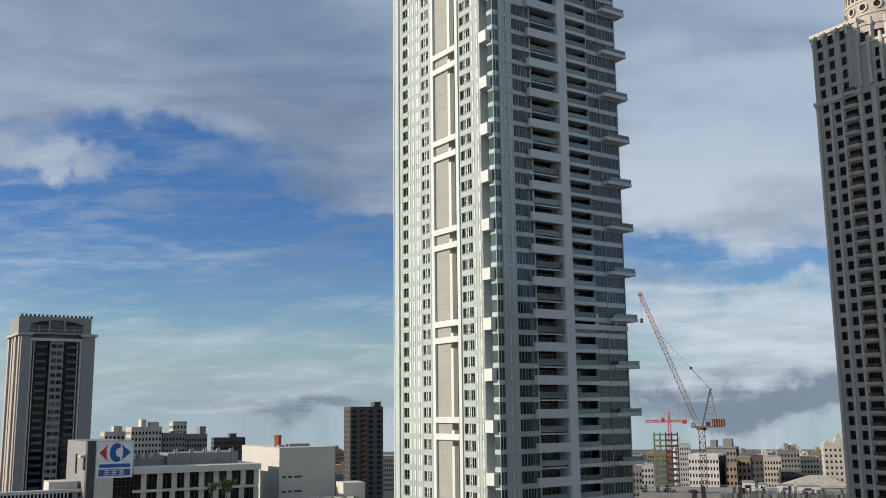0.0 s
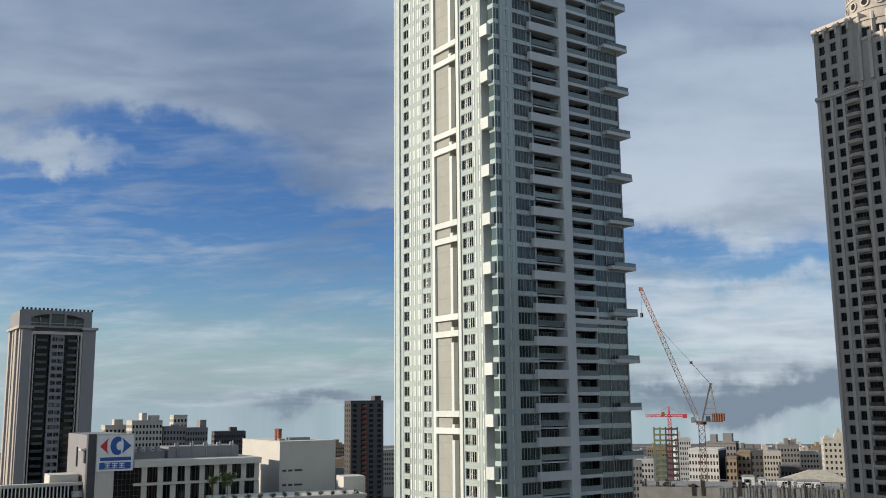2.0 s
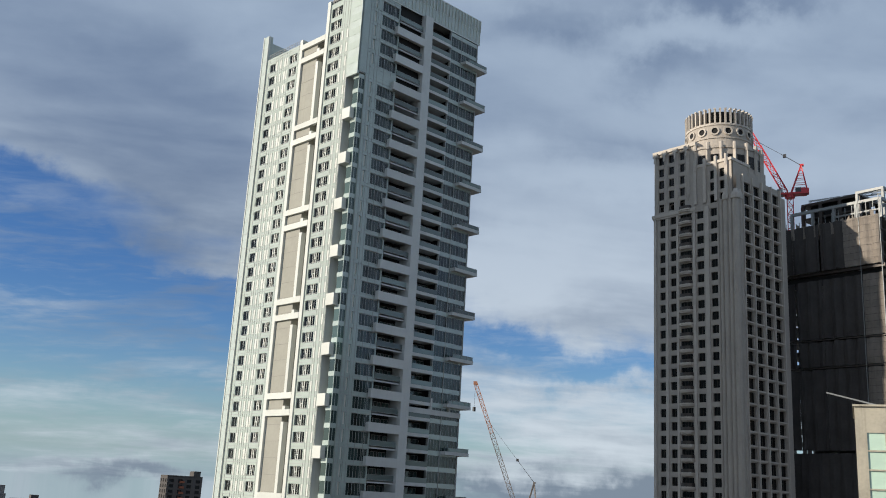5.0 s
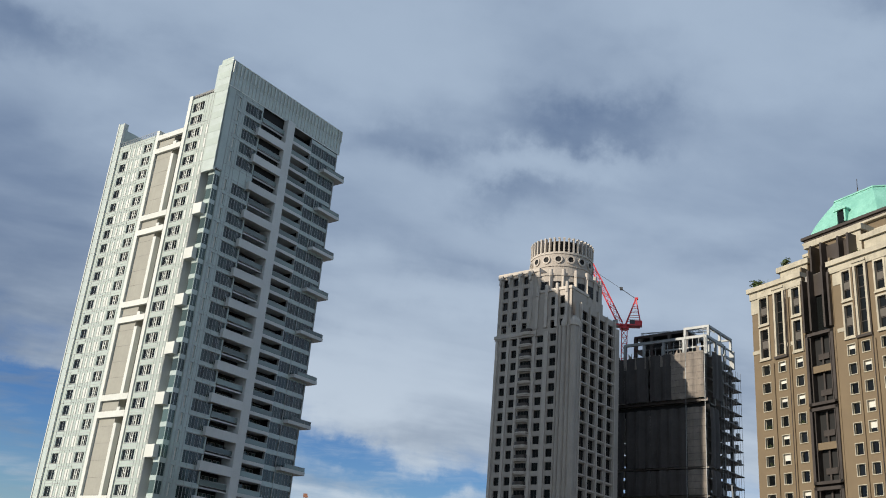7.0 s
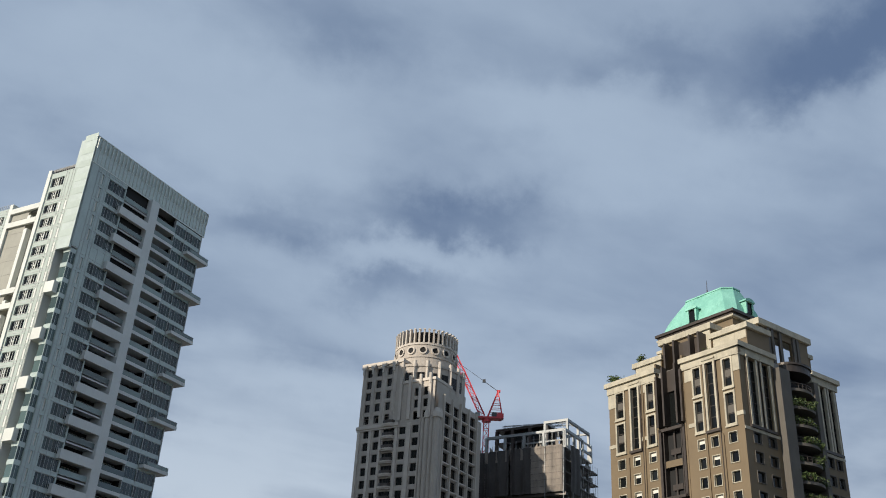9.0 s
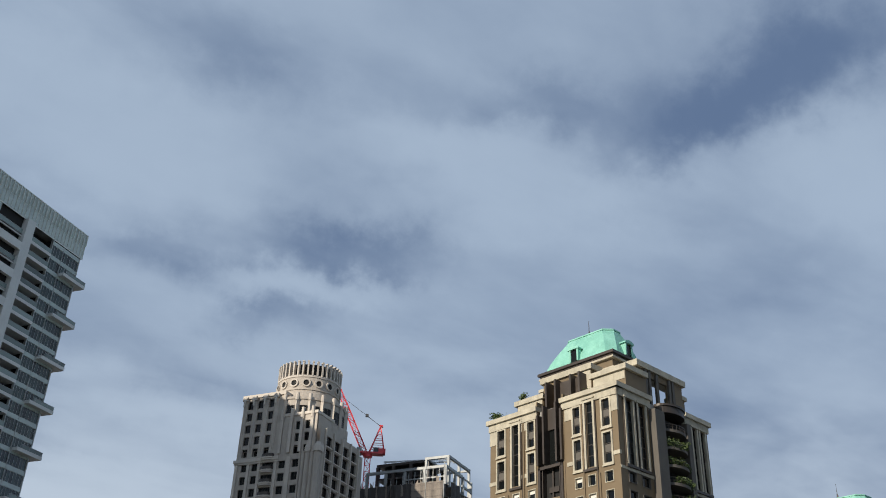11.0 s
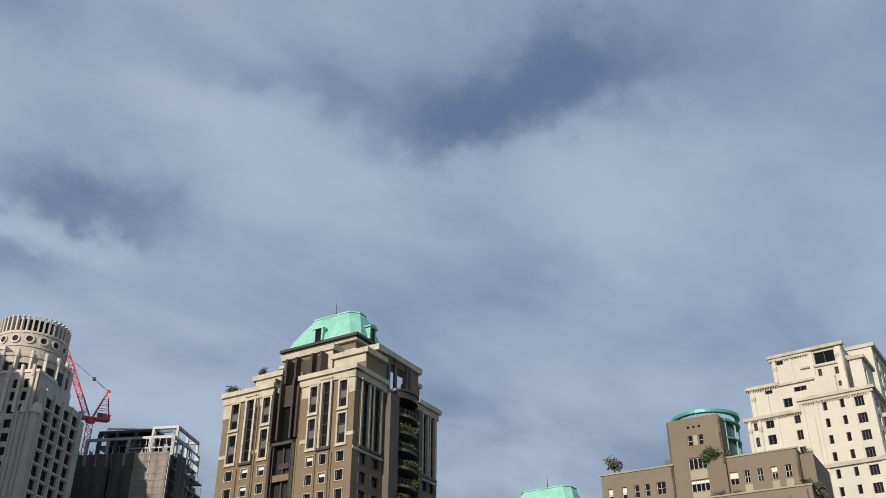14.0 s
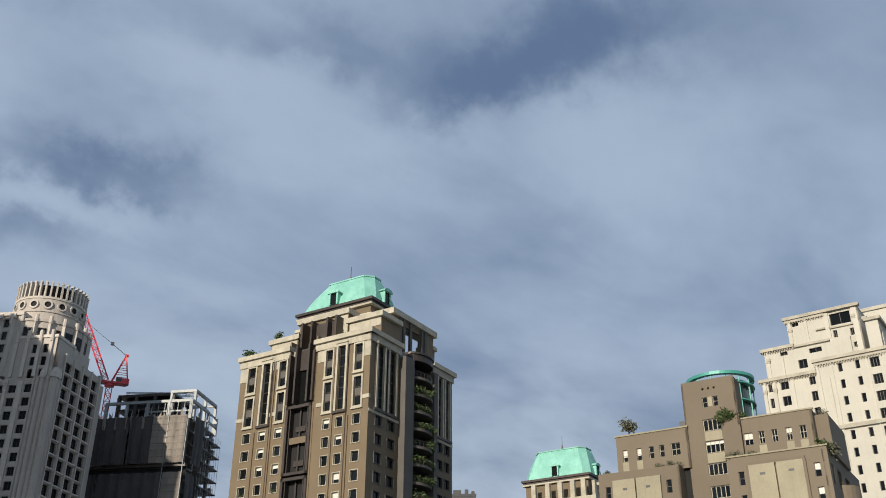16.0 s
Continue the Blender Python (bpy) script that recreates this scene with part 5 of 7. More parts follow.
# ---- the taupe stepped building ----
def taupe_building():
    M = pose(124.1, 38.8, 0, 0, 0, 8)
    t = thing("stepped_apartment_block", M, "taupe rendered stepped apartment block with planted terraces", "building")
    D = 31.2
    side = side_of(D)

    def u(v):
        return round(D + v, 3)
    fr = [CREAM_TRIM, GLASS, BLIND]
    parts_walls = []
    # C: front block, A2: lower left block
    holesC, winC = [], []
    for z in [89.6 - 3.1 * k for k in range(0, 22)]:
        for a, w in ((-11.6, 0.75), (-1.9, 0.8)):
            holesC.append((u(a), u(a) + w, z, z + 1.8))
            winC.append((u(a), z, sash(w, 1.8, 1, 2, 0.07, [BRONZE, GLASS, BLIND], 0.1, 0.5 if a > -5 else 0)))
    part("front_block", Form().wall(u(-12.9), D, 0, 93.4, holesC, 0.3).box(u(-12.9), D, 0.02, 14, 92.6, 93.2), TAUPE, t, side, "taupe wall")
    windows(t, side, winC, depth=0.2)
    part("stained_panel", Form().box(u(-10.1), u(-6.7), -0.5, 0.2, 60, 92.0).box(u(-6.5), u(-3.1), -0.5, 0.2, 60, 92.0), OCHRE, t, side, "rain-stained ochre panel")
    part("panel_rim", Form().box(u(-10.4), u(-2.8), -0.42, 0.1, 92.0, 92.4).box(u(-10.45), u(-10.1), -0.42, 0.1, 60, 92.0).box(u(-3.1), u(-2.75), -0.42, 0.1, 60, 92.0), TAUPE, t, side)
    part("panel_vent", Form().box(u(-8.7), u(-8.0), -0.55, -0.5, 90.6, 90.9).box(u(-5.0), u(-4.3), -0.55, -0.5, 90.6, 90.9), CHARCOAL, t, side)
    part("parapet_cap", Form().box(u(-13.1), D + 0.15, -0.15, 0.35, 93.4, 93.6), OCHRE, t, side)
    # B block, set back above it
    holesB, winB = [], []
    for a, w, b in ((-10.6, 1.2, 0.5), (-8.6, 0.75, 0.0), (-6.9, 0.8, 0), (-5.0, 0.8, 0.4), (-3.2, 0.85, 0.0)):
        holesB.append((u(a), u(a) + w, 95.2, 96.9))
        winB.append((u(a), 95.2, sash(w, 1.7, 2, 2, 0.07, fr, 0.1, b)))
    bw = side @ at(0, 1.6, 0)
    part("terrace_wall", Form().wall(u(-12.4), u(-1.3), 93.2, 98.9, holesB, 0.3).box(u(-12.4), u(-1.3), 0.02, 12, 98.3, 98.7).box(u(-1.6), u(-1.3), 0, 12, 93.2, 98.9), TAUPE, t, bw, "taupe wall")
    windows(t, bw, winB, depth=0.2)
    part("stained_panel", Form().box(u(-8.7), u(-7.7), -0.03, 0.0, 93.3, 95.0).box(u(-5.1), u(-4.1), -0.03, 0, 93.3, 95.0).box(u(-3.3), u(-2.3), -0.03, 0, 93.3, 95), OCHRE, t, bw)
    part("parapet_cap", Form().box(u(-12.6), u(-1.1), -0.12, 0.35, 98.9, 99.1), OCHRE, t, bw)
    part("rear_block", Form().box(3.0, 14, -0.4, 8, 93, 98.4).box(5, 18, 1.0, 10, 70, 93), TAUPE, t)
    # tower
    holesT, winT = [], []
    for k in range(0, 20):
        z = 97.8 - 3.1 * k
        holesT.append((u(-15.8), u(-13.2), z, z + 1.65))
        winT.append((u(-15.8), z, sash(2.6, 1.65, 4, 1, 0.1, [CREAM_TRIM, GLASS, BLIND], 0.1, 0.3 if k == 1 else 0)))
    holesT += [(u(-15.5), u(-14.8), 101.2, 102.6), (u(-14.0), u(-13.3), 101.2, 102.6)]
    winT += [(u(-15.5), 101.2, sash(0.7, 1.4, 1, 2, 0.06, fr)), (u(-14.0), 101.2, sash(0.7, 1.4, 1, 2, 0.06, fr))]
    tw = side @ at(0, 0.9, 0)
    for x in (-15.4, -14.6, -13.8):
        holesT.append((u(x), u(x) + 0.3, 103.7, 104.1))
    part("stair_tower", Form().wall(u(-18.3), u(-10.7), 60, 105.2, holesT, 0.3).box(u(-18.3), u(-10.7), 0.02, 7, 104.0, 104.6).box(u(-11.0), u(-10.7), 0, 7, 98, 104.9).box(u(-18.3), u(-18.0), 0, 7, 93, 104.9), TAUPE, t, tw, "taupe stair tower")
    part("dark_slot", Form().box(u(-18), u(-11), 0.5, 0.6, 60, 104.5), DARK, t, tw)
    windows(t, tw, winT, depth=0.2)
    part("stained_panel", Form().box(u(-15.7), u(-13.3), -0.03, 0, 96.4, 97.7).box(u(-15.7), u(-13.3), -0.03, 0, 93.3, 94.6).box(u(-14.7), u(-14.1), -0.03, 0, 101.2, 102.6), OCHRE, t, tw)
    cx, cy, rad = 6.6, 14.2, 4.9
    hoop = Form()
    for z0, r0, h in ((106.1, rad, 0.45), (104.9, rad - 0.1, 0.18), (102.4, rad - 0.2, 0.2)):
        n = 44
        o, i = ring(cx, cy, r0, n), ring(cx, cy, r0 - 0.7, n)
        for k in range(n):
            a, b, c, d = o[k], o[(k + 1) % n], i[(k + 1) % n], i[k]
            hoop.quad((*a, z0), (*b, z0), (*b, z0 + h), (*a, z0 + h))
            hoop.quad((*a, z0 + h), (*b, z0 + h), (*c, z0 + h), (*d, z0 + h))
            hoop.quad((*d, z0), (*c, z0), (*b, z0), (*a, z0))
            hoop.quad((*c, z0), (*d, z0), (*d, z0 + h), (*c, z0 + h))
    part("ring_canopy", hoop, TEAL, t, None, "round teal steel roof ring")
    part("ring_drum", Form().prism(ring(cx, cy, rad - 0.9, 28), 98, 105.6), GREENGLASS, t)
    posts = Form()
    for x, y in ring(cx, cy, rad - 0.4, 14):
        posts.bar((x, y, 98.5), (x, y, 106.2), 0.16)
    part("ring_post", posts, TEAL, t)
    # A block and the block below it
    holesA, winA = [], []
    for a, w in ((-27.8, 0.7), (-25.7, 0.7), (-23.85, 0.7), (-22.3, 0.7), (-20.6, 1.3)):
        holesA.append((u(a), u(a) + w, 95.0, 96.7))
        winA.append((u(a), 95.0, sash(w, 1.7, 2 if w > 1 else 1, 2, 0.07, fr, 0.1, 0.6 if a in (-27.8, -25.7) else 0)))
    aw = side @ at(0, 0.6, 0)
    part("wing", Form().wall(u(-28.7), u(-18.0), 93.0, 98.7, holesA, 0.3).box(u(-28.7), u(-18.0), 0.02, 10, 98.1, 98.5).box(u(-18.3), u(-18), 0, 10, 93, 98.7), TAUPE, t, aw, "taupe wall")
    windows(t, aw, winA, depth=0.2)
    part("stained_panel", Form().box(u(-27.9), u(-27.0), -0.03, 0, 93.1, 94.9).box(u(-25.8), u(-24.9), -0.03, 0, 93.1, 94.9), OCHRE, t, aw)
    part("parapet_cap", Form().box(u(-28.9), u(-17.9), -0.12, 0.35, 98.7, 98.9), OCHRE, t, aw)
    holesD, winD = [], []
    for z in [89.5 - 3.1 * k for k in range(0, 18)]:
        for a in (-30.1, -21.2):
            holesD.append((u(a), u(a) + 0.75, z, z + 1.8))
            winD.append((u(a), z, sash(0.75, 1.8, 1, 2, 0.07, [BRONZE, GLASS, BLIND], 0.1)))
    dw = side @ at(0, -1.2, 0)
    part("lower_wing", Form().wall(u(-31.1), u(-19.2), 20, 93.2, holesD, 0.3).box(u(-31.1), u(-19.2), 0.02, 4, 92.4, 93.0).box(u(-19.5), u(-19.2), 0, 3, 20, 93.2), TAUPE, t, dw, "taupe wall")
    windows(t, dw, winD, depth=0.2)
    part("stained_panel", Form().box(u(-28.9), u(-25.6), -0.4, 0.2, 60, 92.0).box(u(-25.4), u(-21.9), -0.4, 0.2, 60, 92.0), OCHRE, t, dw, "rain-stained ochre panel")
    part("panel_vent", Form().box(u(-27.4), u(-26.8), -0.45, -0.4, 90.5, 90.8).box(u(-24.0), u(-23.4), -0.45, -0.4, 90.5, 90.8), CHARCOAL, t, dw)
    part("core", Form().box(1.9, 20, 0.5, 12.4, 0, 93).box(2.2, 12, 2, 12, 93, 98.3).box(1.7, 12, 11.2, 17.9, 0, 104).box(1.2, 14, 18.4, 28.4, 0, 98).box(0.0, 14, 20, D - 0.4, 0, 92.5), DARK, t)
    # end face with curved balconies
    part("end_wall", Form().wall(0, 22, 0, 93.4, [(1.2, 2.6, 88.8, 91.4), (5.0, 7.5, 88.8, 91.4), (10, 13, 88.8, 91.4)], 0.5).box(0, 22, 0.5, 0.7, 60, 93), TAUPE, t, FRONT)
    curve = [(9 + 2.6 * math.cos(a), 0.2 - 2.0 * math.sin(a)) for a in [math.pi * (1 - k / 10) for k in range(11)]]
    repeat("curved_balcony", Form().prism(curve, -1.2, 0.6), TAUPE, t, [at(0, 0, z) for z in (89.0, 85.9, 82.8)])
    part("terrace_rail", Form().box(0.2, 14, 0.2, 0.28, 94.4, 94.5), STEEL, t)
    part("roof_box", Form().box(2.4, 3.4, 18.6, 19.6, 98.6, 100.2), CHARCOAL, t)
    S = M @ side
    for k, (a, y, z, s, mat, c) in enumerate(((-12.3, 1.0, 98.9, 1.5, LEAF, 420), (-10.9, 1.8, 98.9, 1.2, LEAF, 260), (-12.2, 0.9, 93.4, 1.2, LEAF_DRY, 260), (-9.9, 0.8, 93.4, 0.9, LEAF_DRY, 140), (-0.6, 0.6, 93.4, 1.0, LEAF, 220),
                                          (0.2, 2.0, 92.6, 1.5, LEAF_DRY, 300), (-1.9, 0.8, 93.4, 0.6, LEAF_DRY, 90), (-22.4, 0.0, 93.2, 0.8, LEAF_DRY, 120), (-20.6, -0.2, 93.2, 0.9, LEAF_DRY, 150), (-30.3, 0.3, 93.2, 0.8, LEAF_DRY, 130), (-19.6, 0.0, 93.2, 0.6, LEAF_DRY, 80), (-0.2, 3.2, 98.3, 0.9, LEAF_DRY, 60))):
        plant(S @ at(u(a), y, z), "green terrace shrub behind the parapet" if mat is LEAF else "grey-green thin shrub on the planted terrace", s, 120 + k, mat, c)
    plant(S @ at(u(-27.0), 1.6, 98.5), "small thin rooftop tree with sparse crown", 1.45, 140, LEAF_DRY, 300, 1.3)


taupe_building()


# ---- the cream stepped tower ----
def cream_tower():
    M = pose(171.3, 40.2, 0, 0, 0, 4)
    t = thing("cream_tower", M, "cream painted stepped apartment tower with stained cornices", "tower")
    D = 24.0
    side = side_of(D)

    def u(v):
        return round(D + v, 3)
    dk = [BRONZE, GLASS, BLIND]
    part("core", Form().box(0.8, 17, 0.8, 12, 0, 120).box(2.4, 17, 11, 22.6, 0, 118).box(4.2, 16, 4, 16, 118, 130).box(3.2, 16, 8, 21.5, 117, 125.5), DARK, t)
    rows = [118.3 - 3.1 * k for k in range(0, 36)]
    holes, wins = [], []
    for z in rows:
        for a, w, o, h in ((-3.1, 1.6, 0, 1.8), (-5.6, 0.75, 0.3, 1.6), (-8.6, 0.75, 0.3, 1.6)):
            holes.append((u(a), u(a) + w, z + o, z + o + h))
            wins.append((u(a), z + o, sash(w, h, 3 if w > 1 else 1, 1, 0.09, dk)))
    part("side_wall", Form().wall(u(-12.4), D, 0, 121.0, holes, 0.45), CREAM, t, side, "cream painted wall")
    windows(t, side, wins, depth=0.3)
    part("rib", Form().box(u(-9.9), u(-9.5), -0.2, 0, 0, 121).box(u(-3.7), u(-3.4), -0.15, 0, 0, 121).box(u(-0.8), D, -0.2, 0, 0, 121).box(u(-12.4), u(-11.9), -0.25, 0, 0, 121).box(u(-10.4), u(-10.25), -0.2, 0, 0, 118), CREAM, t, side)
    part("cornice", Form().box(u(-12.9), D + 0.6, -0.7, 0.6, 121.0, 121.6).box(u(-12.7), D + 0.35, -0.4, 0.5, 120.5, 121.0).box(u(-12.6), D + 0.3, -0.45, 0.2, 108.2, 108.9).box(u(-12.6), D + 0.2, -0.25, 0.2, 92.4, 93.0), CREAM_TRIM, t, side, "stained cream cornice")
    # left wing
    lw = side @ at(0, 1.5, 0)
    holes, wins = [], []
    for z in rows:
        for a, w in ((-21.9, 0.7), (-19.6, 1.5), (-14.3, 1.1)):
            holes.append((u(a), u(a) + w, z - 0.6, z + 1.2))
            wins.append((u(a), z - 0.6, sash(w, 1.8, 2, 1, 0.09, dk)))
    part("left_wing", Form().wall(u(-23.0), u(-12.4), 0, 119.6, holes, 0.45).box(u(-23), u(-12.4), 0.02, 6, 119.2, 119.5), CREAM, t, lw, "cream painted wall")
    windows(t, lw, wins, depth=0.3)
    part("cornice", Form().box(u(-23.5), u(-12.2), -0.6, 0.5, 119.6, 120.2), CREAM_TRIM, t, lw)
    part("pilaster", Form().box(u(-22.8), u(-22.3), -0.3, 0, 0, 119.6).box(u(-20.9), u(-20.4), -0.3, 0, 0, 119.6).box(u(-17.6), u(-17.1), -0.2, 0, 0, 119.6), CREAM, t, lw)
    # middle step
    mw = side @ at(0, 2.4, 0)
    holes = [(u(-19.0), u(-17.6), 124.6, 125.3), (u(-15.9), u(-14.3), 121.4, 123.1), (u(-13.6), u(-11.3), 124.0, 124.9), (u(-14.0), u(-12.4), 118.4, 119.9)]
    wins = [(a, c, sash(b - a, d - c, 2, 1, 0.08, dk)) for a, b, c, d in holes]
    part("middle_step", Form().wall(u(-22.0), u(-6.0), 117.0, 126.0, holes, 0.4).box(u(-22), u(-6), 0.02, 8, 125.6, 125.9), CREAM, t, mw, "cream painted wall")
    windows(t, mw, wins, depth=0.3)
    part("cornice", Form().box(u(-22.6), u(-16.2), -0.6, 0.5, 125.8, 126.4).box(u(-16.2), u(-9.6), -0.4, 0.4, 125.6, 126.0).box(u(-14), u(-11.2), -0.35, 0.2, 120.0, 120.4), CREAM_TRIM, t, mw)
    part("pilaster", Form().box(u(-21.6), u(-21.1), -0.25, 0, 117, 125.8).box(u(-18.9), u(-18.5), -0.25, 0, 117, 124.4), CREAM, t, mw)
    # top step
    tw = side @ at(-0.5, 3.2, 0.75)
    holes = [(u(-15.7), u(-14.4), 129.4, 130.2), (u(-8.6), u(-4.9), 128.0, 130.4), (u(-8.4), u(-7.7), 125.6, 127.0), (u(-5.4), u(-4.7), 125.4, 126.8), (u(-8.2), u(-7.6), 123.0, 124.1), (u(-5.2), u(-4.6), 123.0, 124.0)]
    wins = [(a, c, sash(b - a, d - c, 2, 1, 0.08, dk)) for a, b, c, d in holes]
    part("top_step", Form().wall(u(-16.6), u(-3.4), 121, 130.8, holes, 0.4).box(u(-16.6), u(-3.4), 0.02, 8, 130.3, 130.7).box(u(-3.7), u(-3.4), 0, 8, 121, 130.8), CREAM, t, tw, "cream painted wall")
    windows(t, tw, wins, depth=0.3)
    part("cornice", Form().box(u(-17.2), u(-3.0), -0.6, 0.5, 130.8, 131.4).box(u(-17), u(-9.4), -0.35, 0.4, 130.3, 130.8).box(u(-11.4), u(-9.6), -0.4, 0.2, 127.6, 127.9), CREAM_TRIM, t, tw)
    part("pilaster", Form().box(u(-16.3), u(-15.8), -0.3, 0, 121, 130.4).box(u(-13.3), u(-12.8), -0.2, 0, 121, 130.3).box(u(-4.6), u(-3.6), -0.3, 0, 121, 130.6).box(u(-9.6), u(-8.8), -0.3, 0, 124.5, 130.6), CREAM, t, tw)
    tooth = Form().box(0, 0.2, -0.42, 0, -0.28, 0).box(0.03, 0.17, -0.25, 0, -0.4, -0.28)
    for face, a, b, z in ((tw, -16.9, -9.6, 130.4), (mw, -22.3, -16.4, 125.8), (lw, -23.2, -12.6, 119.6), (side, -12.6, -0.3, 120.5)):
        repeat("cornice_bracket", tooth, CREAM_TRIM, t, [face @ at(u(v), 0, z) for v in np.arange(a, b, 0.48)])
    for face, a, z in ((lw, -22.8, 117.6), (lw, -20.9, 117.6), (mw, -21.6, 123.9), (tw, -16.3, 128.6), (tw, -4.6, 128.8)):
        part("capital", Form().box(u(a) - 0.15, u(a) + 0.65, -0.42, 0, z, z + 0.5).box(u(a) - 0.08, u(a) + 0.58, -0.36, 0, z - 0.3, z), CREAM_TRIM, t, face)
    part("window_sill", Form().box(u(-9.0), u(-4.6), -0.3, 0.1, 127.4, 127.7), CREAM_TRIM, t, tw)
    # corner step beside it
    part("corner_step", Form().wall(1.4, 9.5, 121, 127.5, [(2.2, 3.6, 122.2, 126.0)], 0.6).box(2.2, 3.6, 0.5, 0.7, 122.2, 126).box(1.4, 1.8, 0, 2.2, 121, 127.5), CREAM, t, at(0, 0.6, 0))
    part("step_cornice", Form().box(1.0, 9.8, 0.1, 3, 127.5, 128.1).box(5, 14, 3, 9, 129.4, 130.0), CREAM_TRIM, t)
    part("rear_tower", Form().wall(17.5, 37.5, 60, 135.6, [(20 + 4 * i, 22 + 4 * i, 131.8 - 3.2 * k, 134.4 - 3.2 * k) for i in range(4) for k in range(12)], 0.6).box(17.5, 37.5, 0.6, 9, 60, 135), CREAM, t, at(0, 1.0, 0))
    part("rear_side", Form().box(17.3, 17.5, 1.0, 9, 100, 135.6), CREAM, t)
    part("rear_cornice", Form().box(17, 38, 0.4, 9.6, 135.6, 136.3), CREAM_TRIM, t)
    # front
    holes, wins = [], []
    for z in rows:
        for a, w in ((2.2, 2.0), (6.2, 2.6), (11.0, 2.6)):
            holes.append((a, a + w, z, z + 2.0))
            wins.append((a, z, sash(w, 2.0, 3, 1, 0.09, dk)))
    part("front_wall", Form().wall(0, 17.4, 0, 121.0, holes, 0.45), CREAM, t, FRONT, "cream painted wall")
    windows(t, FRONT, wins, depth=0.3)
    part("cornice", Form().box(-0.6, 17.6, -0.7, 0.6, 121.0, 121.6).box(-0.4, 17.5, -0.45, 0.2, 108.2, 108.9), CREAM_TRIM, t, FRONT)
    bal = Form().box(5.6, 14.2, -1.3, 0, -0.9, -0.2)
    repeat("balcony", bal, CREAM_TRIM, t, [at(0, 0, z) for z in rows[:20]])
    part("antenna", Form().bar((6, 9, 131), (6, 9, 133.5), 0.06).bar((5.4, 8.4, 133), (6.6, 9.6, 133), 0.05), STEEL, t)


cream_tower()


# ---- the near block with pale green panes ----
def near_block():
    a = radians(33.06)
    t = thing("near_office_block", pose(65 * math.sin(a), 65 * math.cos(a), 0, 0, 0, -33), "cream concrete block with pale green square panes", "building")
    top = 66.9
    rows_ = [top - 2.65 - 1.15 * k for k in range(40)]
    holes = [(0.65 + 1.08 * i, 1.66 + 1.08 * i, z, z + 1.05) for z in rows_ for i in range(3)]
    part("wall", Form().wall(0, 9, 0, top, holes, 0.15).box(4.0, 4.2, -0.1, 0, 0, top - 1.4), CREAM_TRIM, t, None, "cream concrete wall")
    part("body", Form().box(0.01, 9, 0.16, 8, 0, top - 0.2), CREAM_TRIM, t)
    pane = surface("pale_green_pane", (0.50, 0.66, 0.55), 0.15, 0, 0.08, 0.3, rnd=0.1, specular=0.7)
    me = Form().box(0, 1.01, 0, 0.04, 0, 1.05).mesh("pane", pane)
    for h in holes[:90]:
        part("pane", me, None, t, at(h[0], 0.1, h[2]))
    part("dark_bay", Form().box(4.3, 8.8, -0.02, 0.1, 40, top - 1.2), GLASS, t)
    part("cap", Form().box(-0.1, 9.1, -0.15, 8, top, top + 0.12), CREAM_TRIM, t)
    part("rod", Form().bar((3.9, 1, top), (3.7, 1, top + 3.6), 0.09).bar((-1.6, 0.5, top + 0.9), (1.4, 0.8, top + 0.15), 0.09), STEEL, t)


near_block()


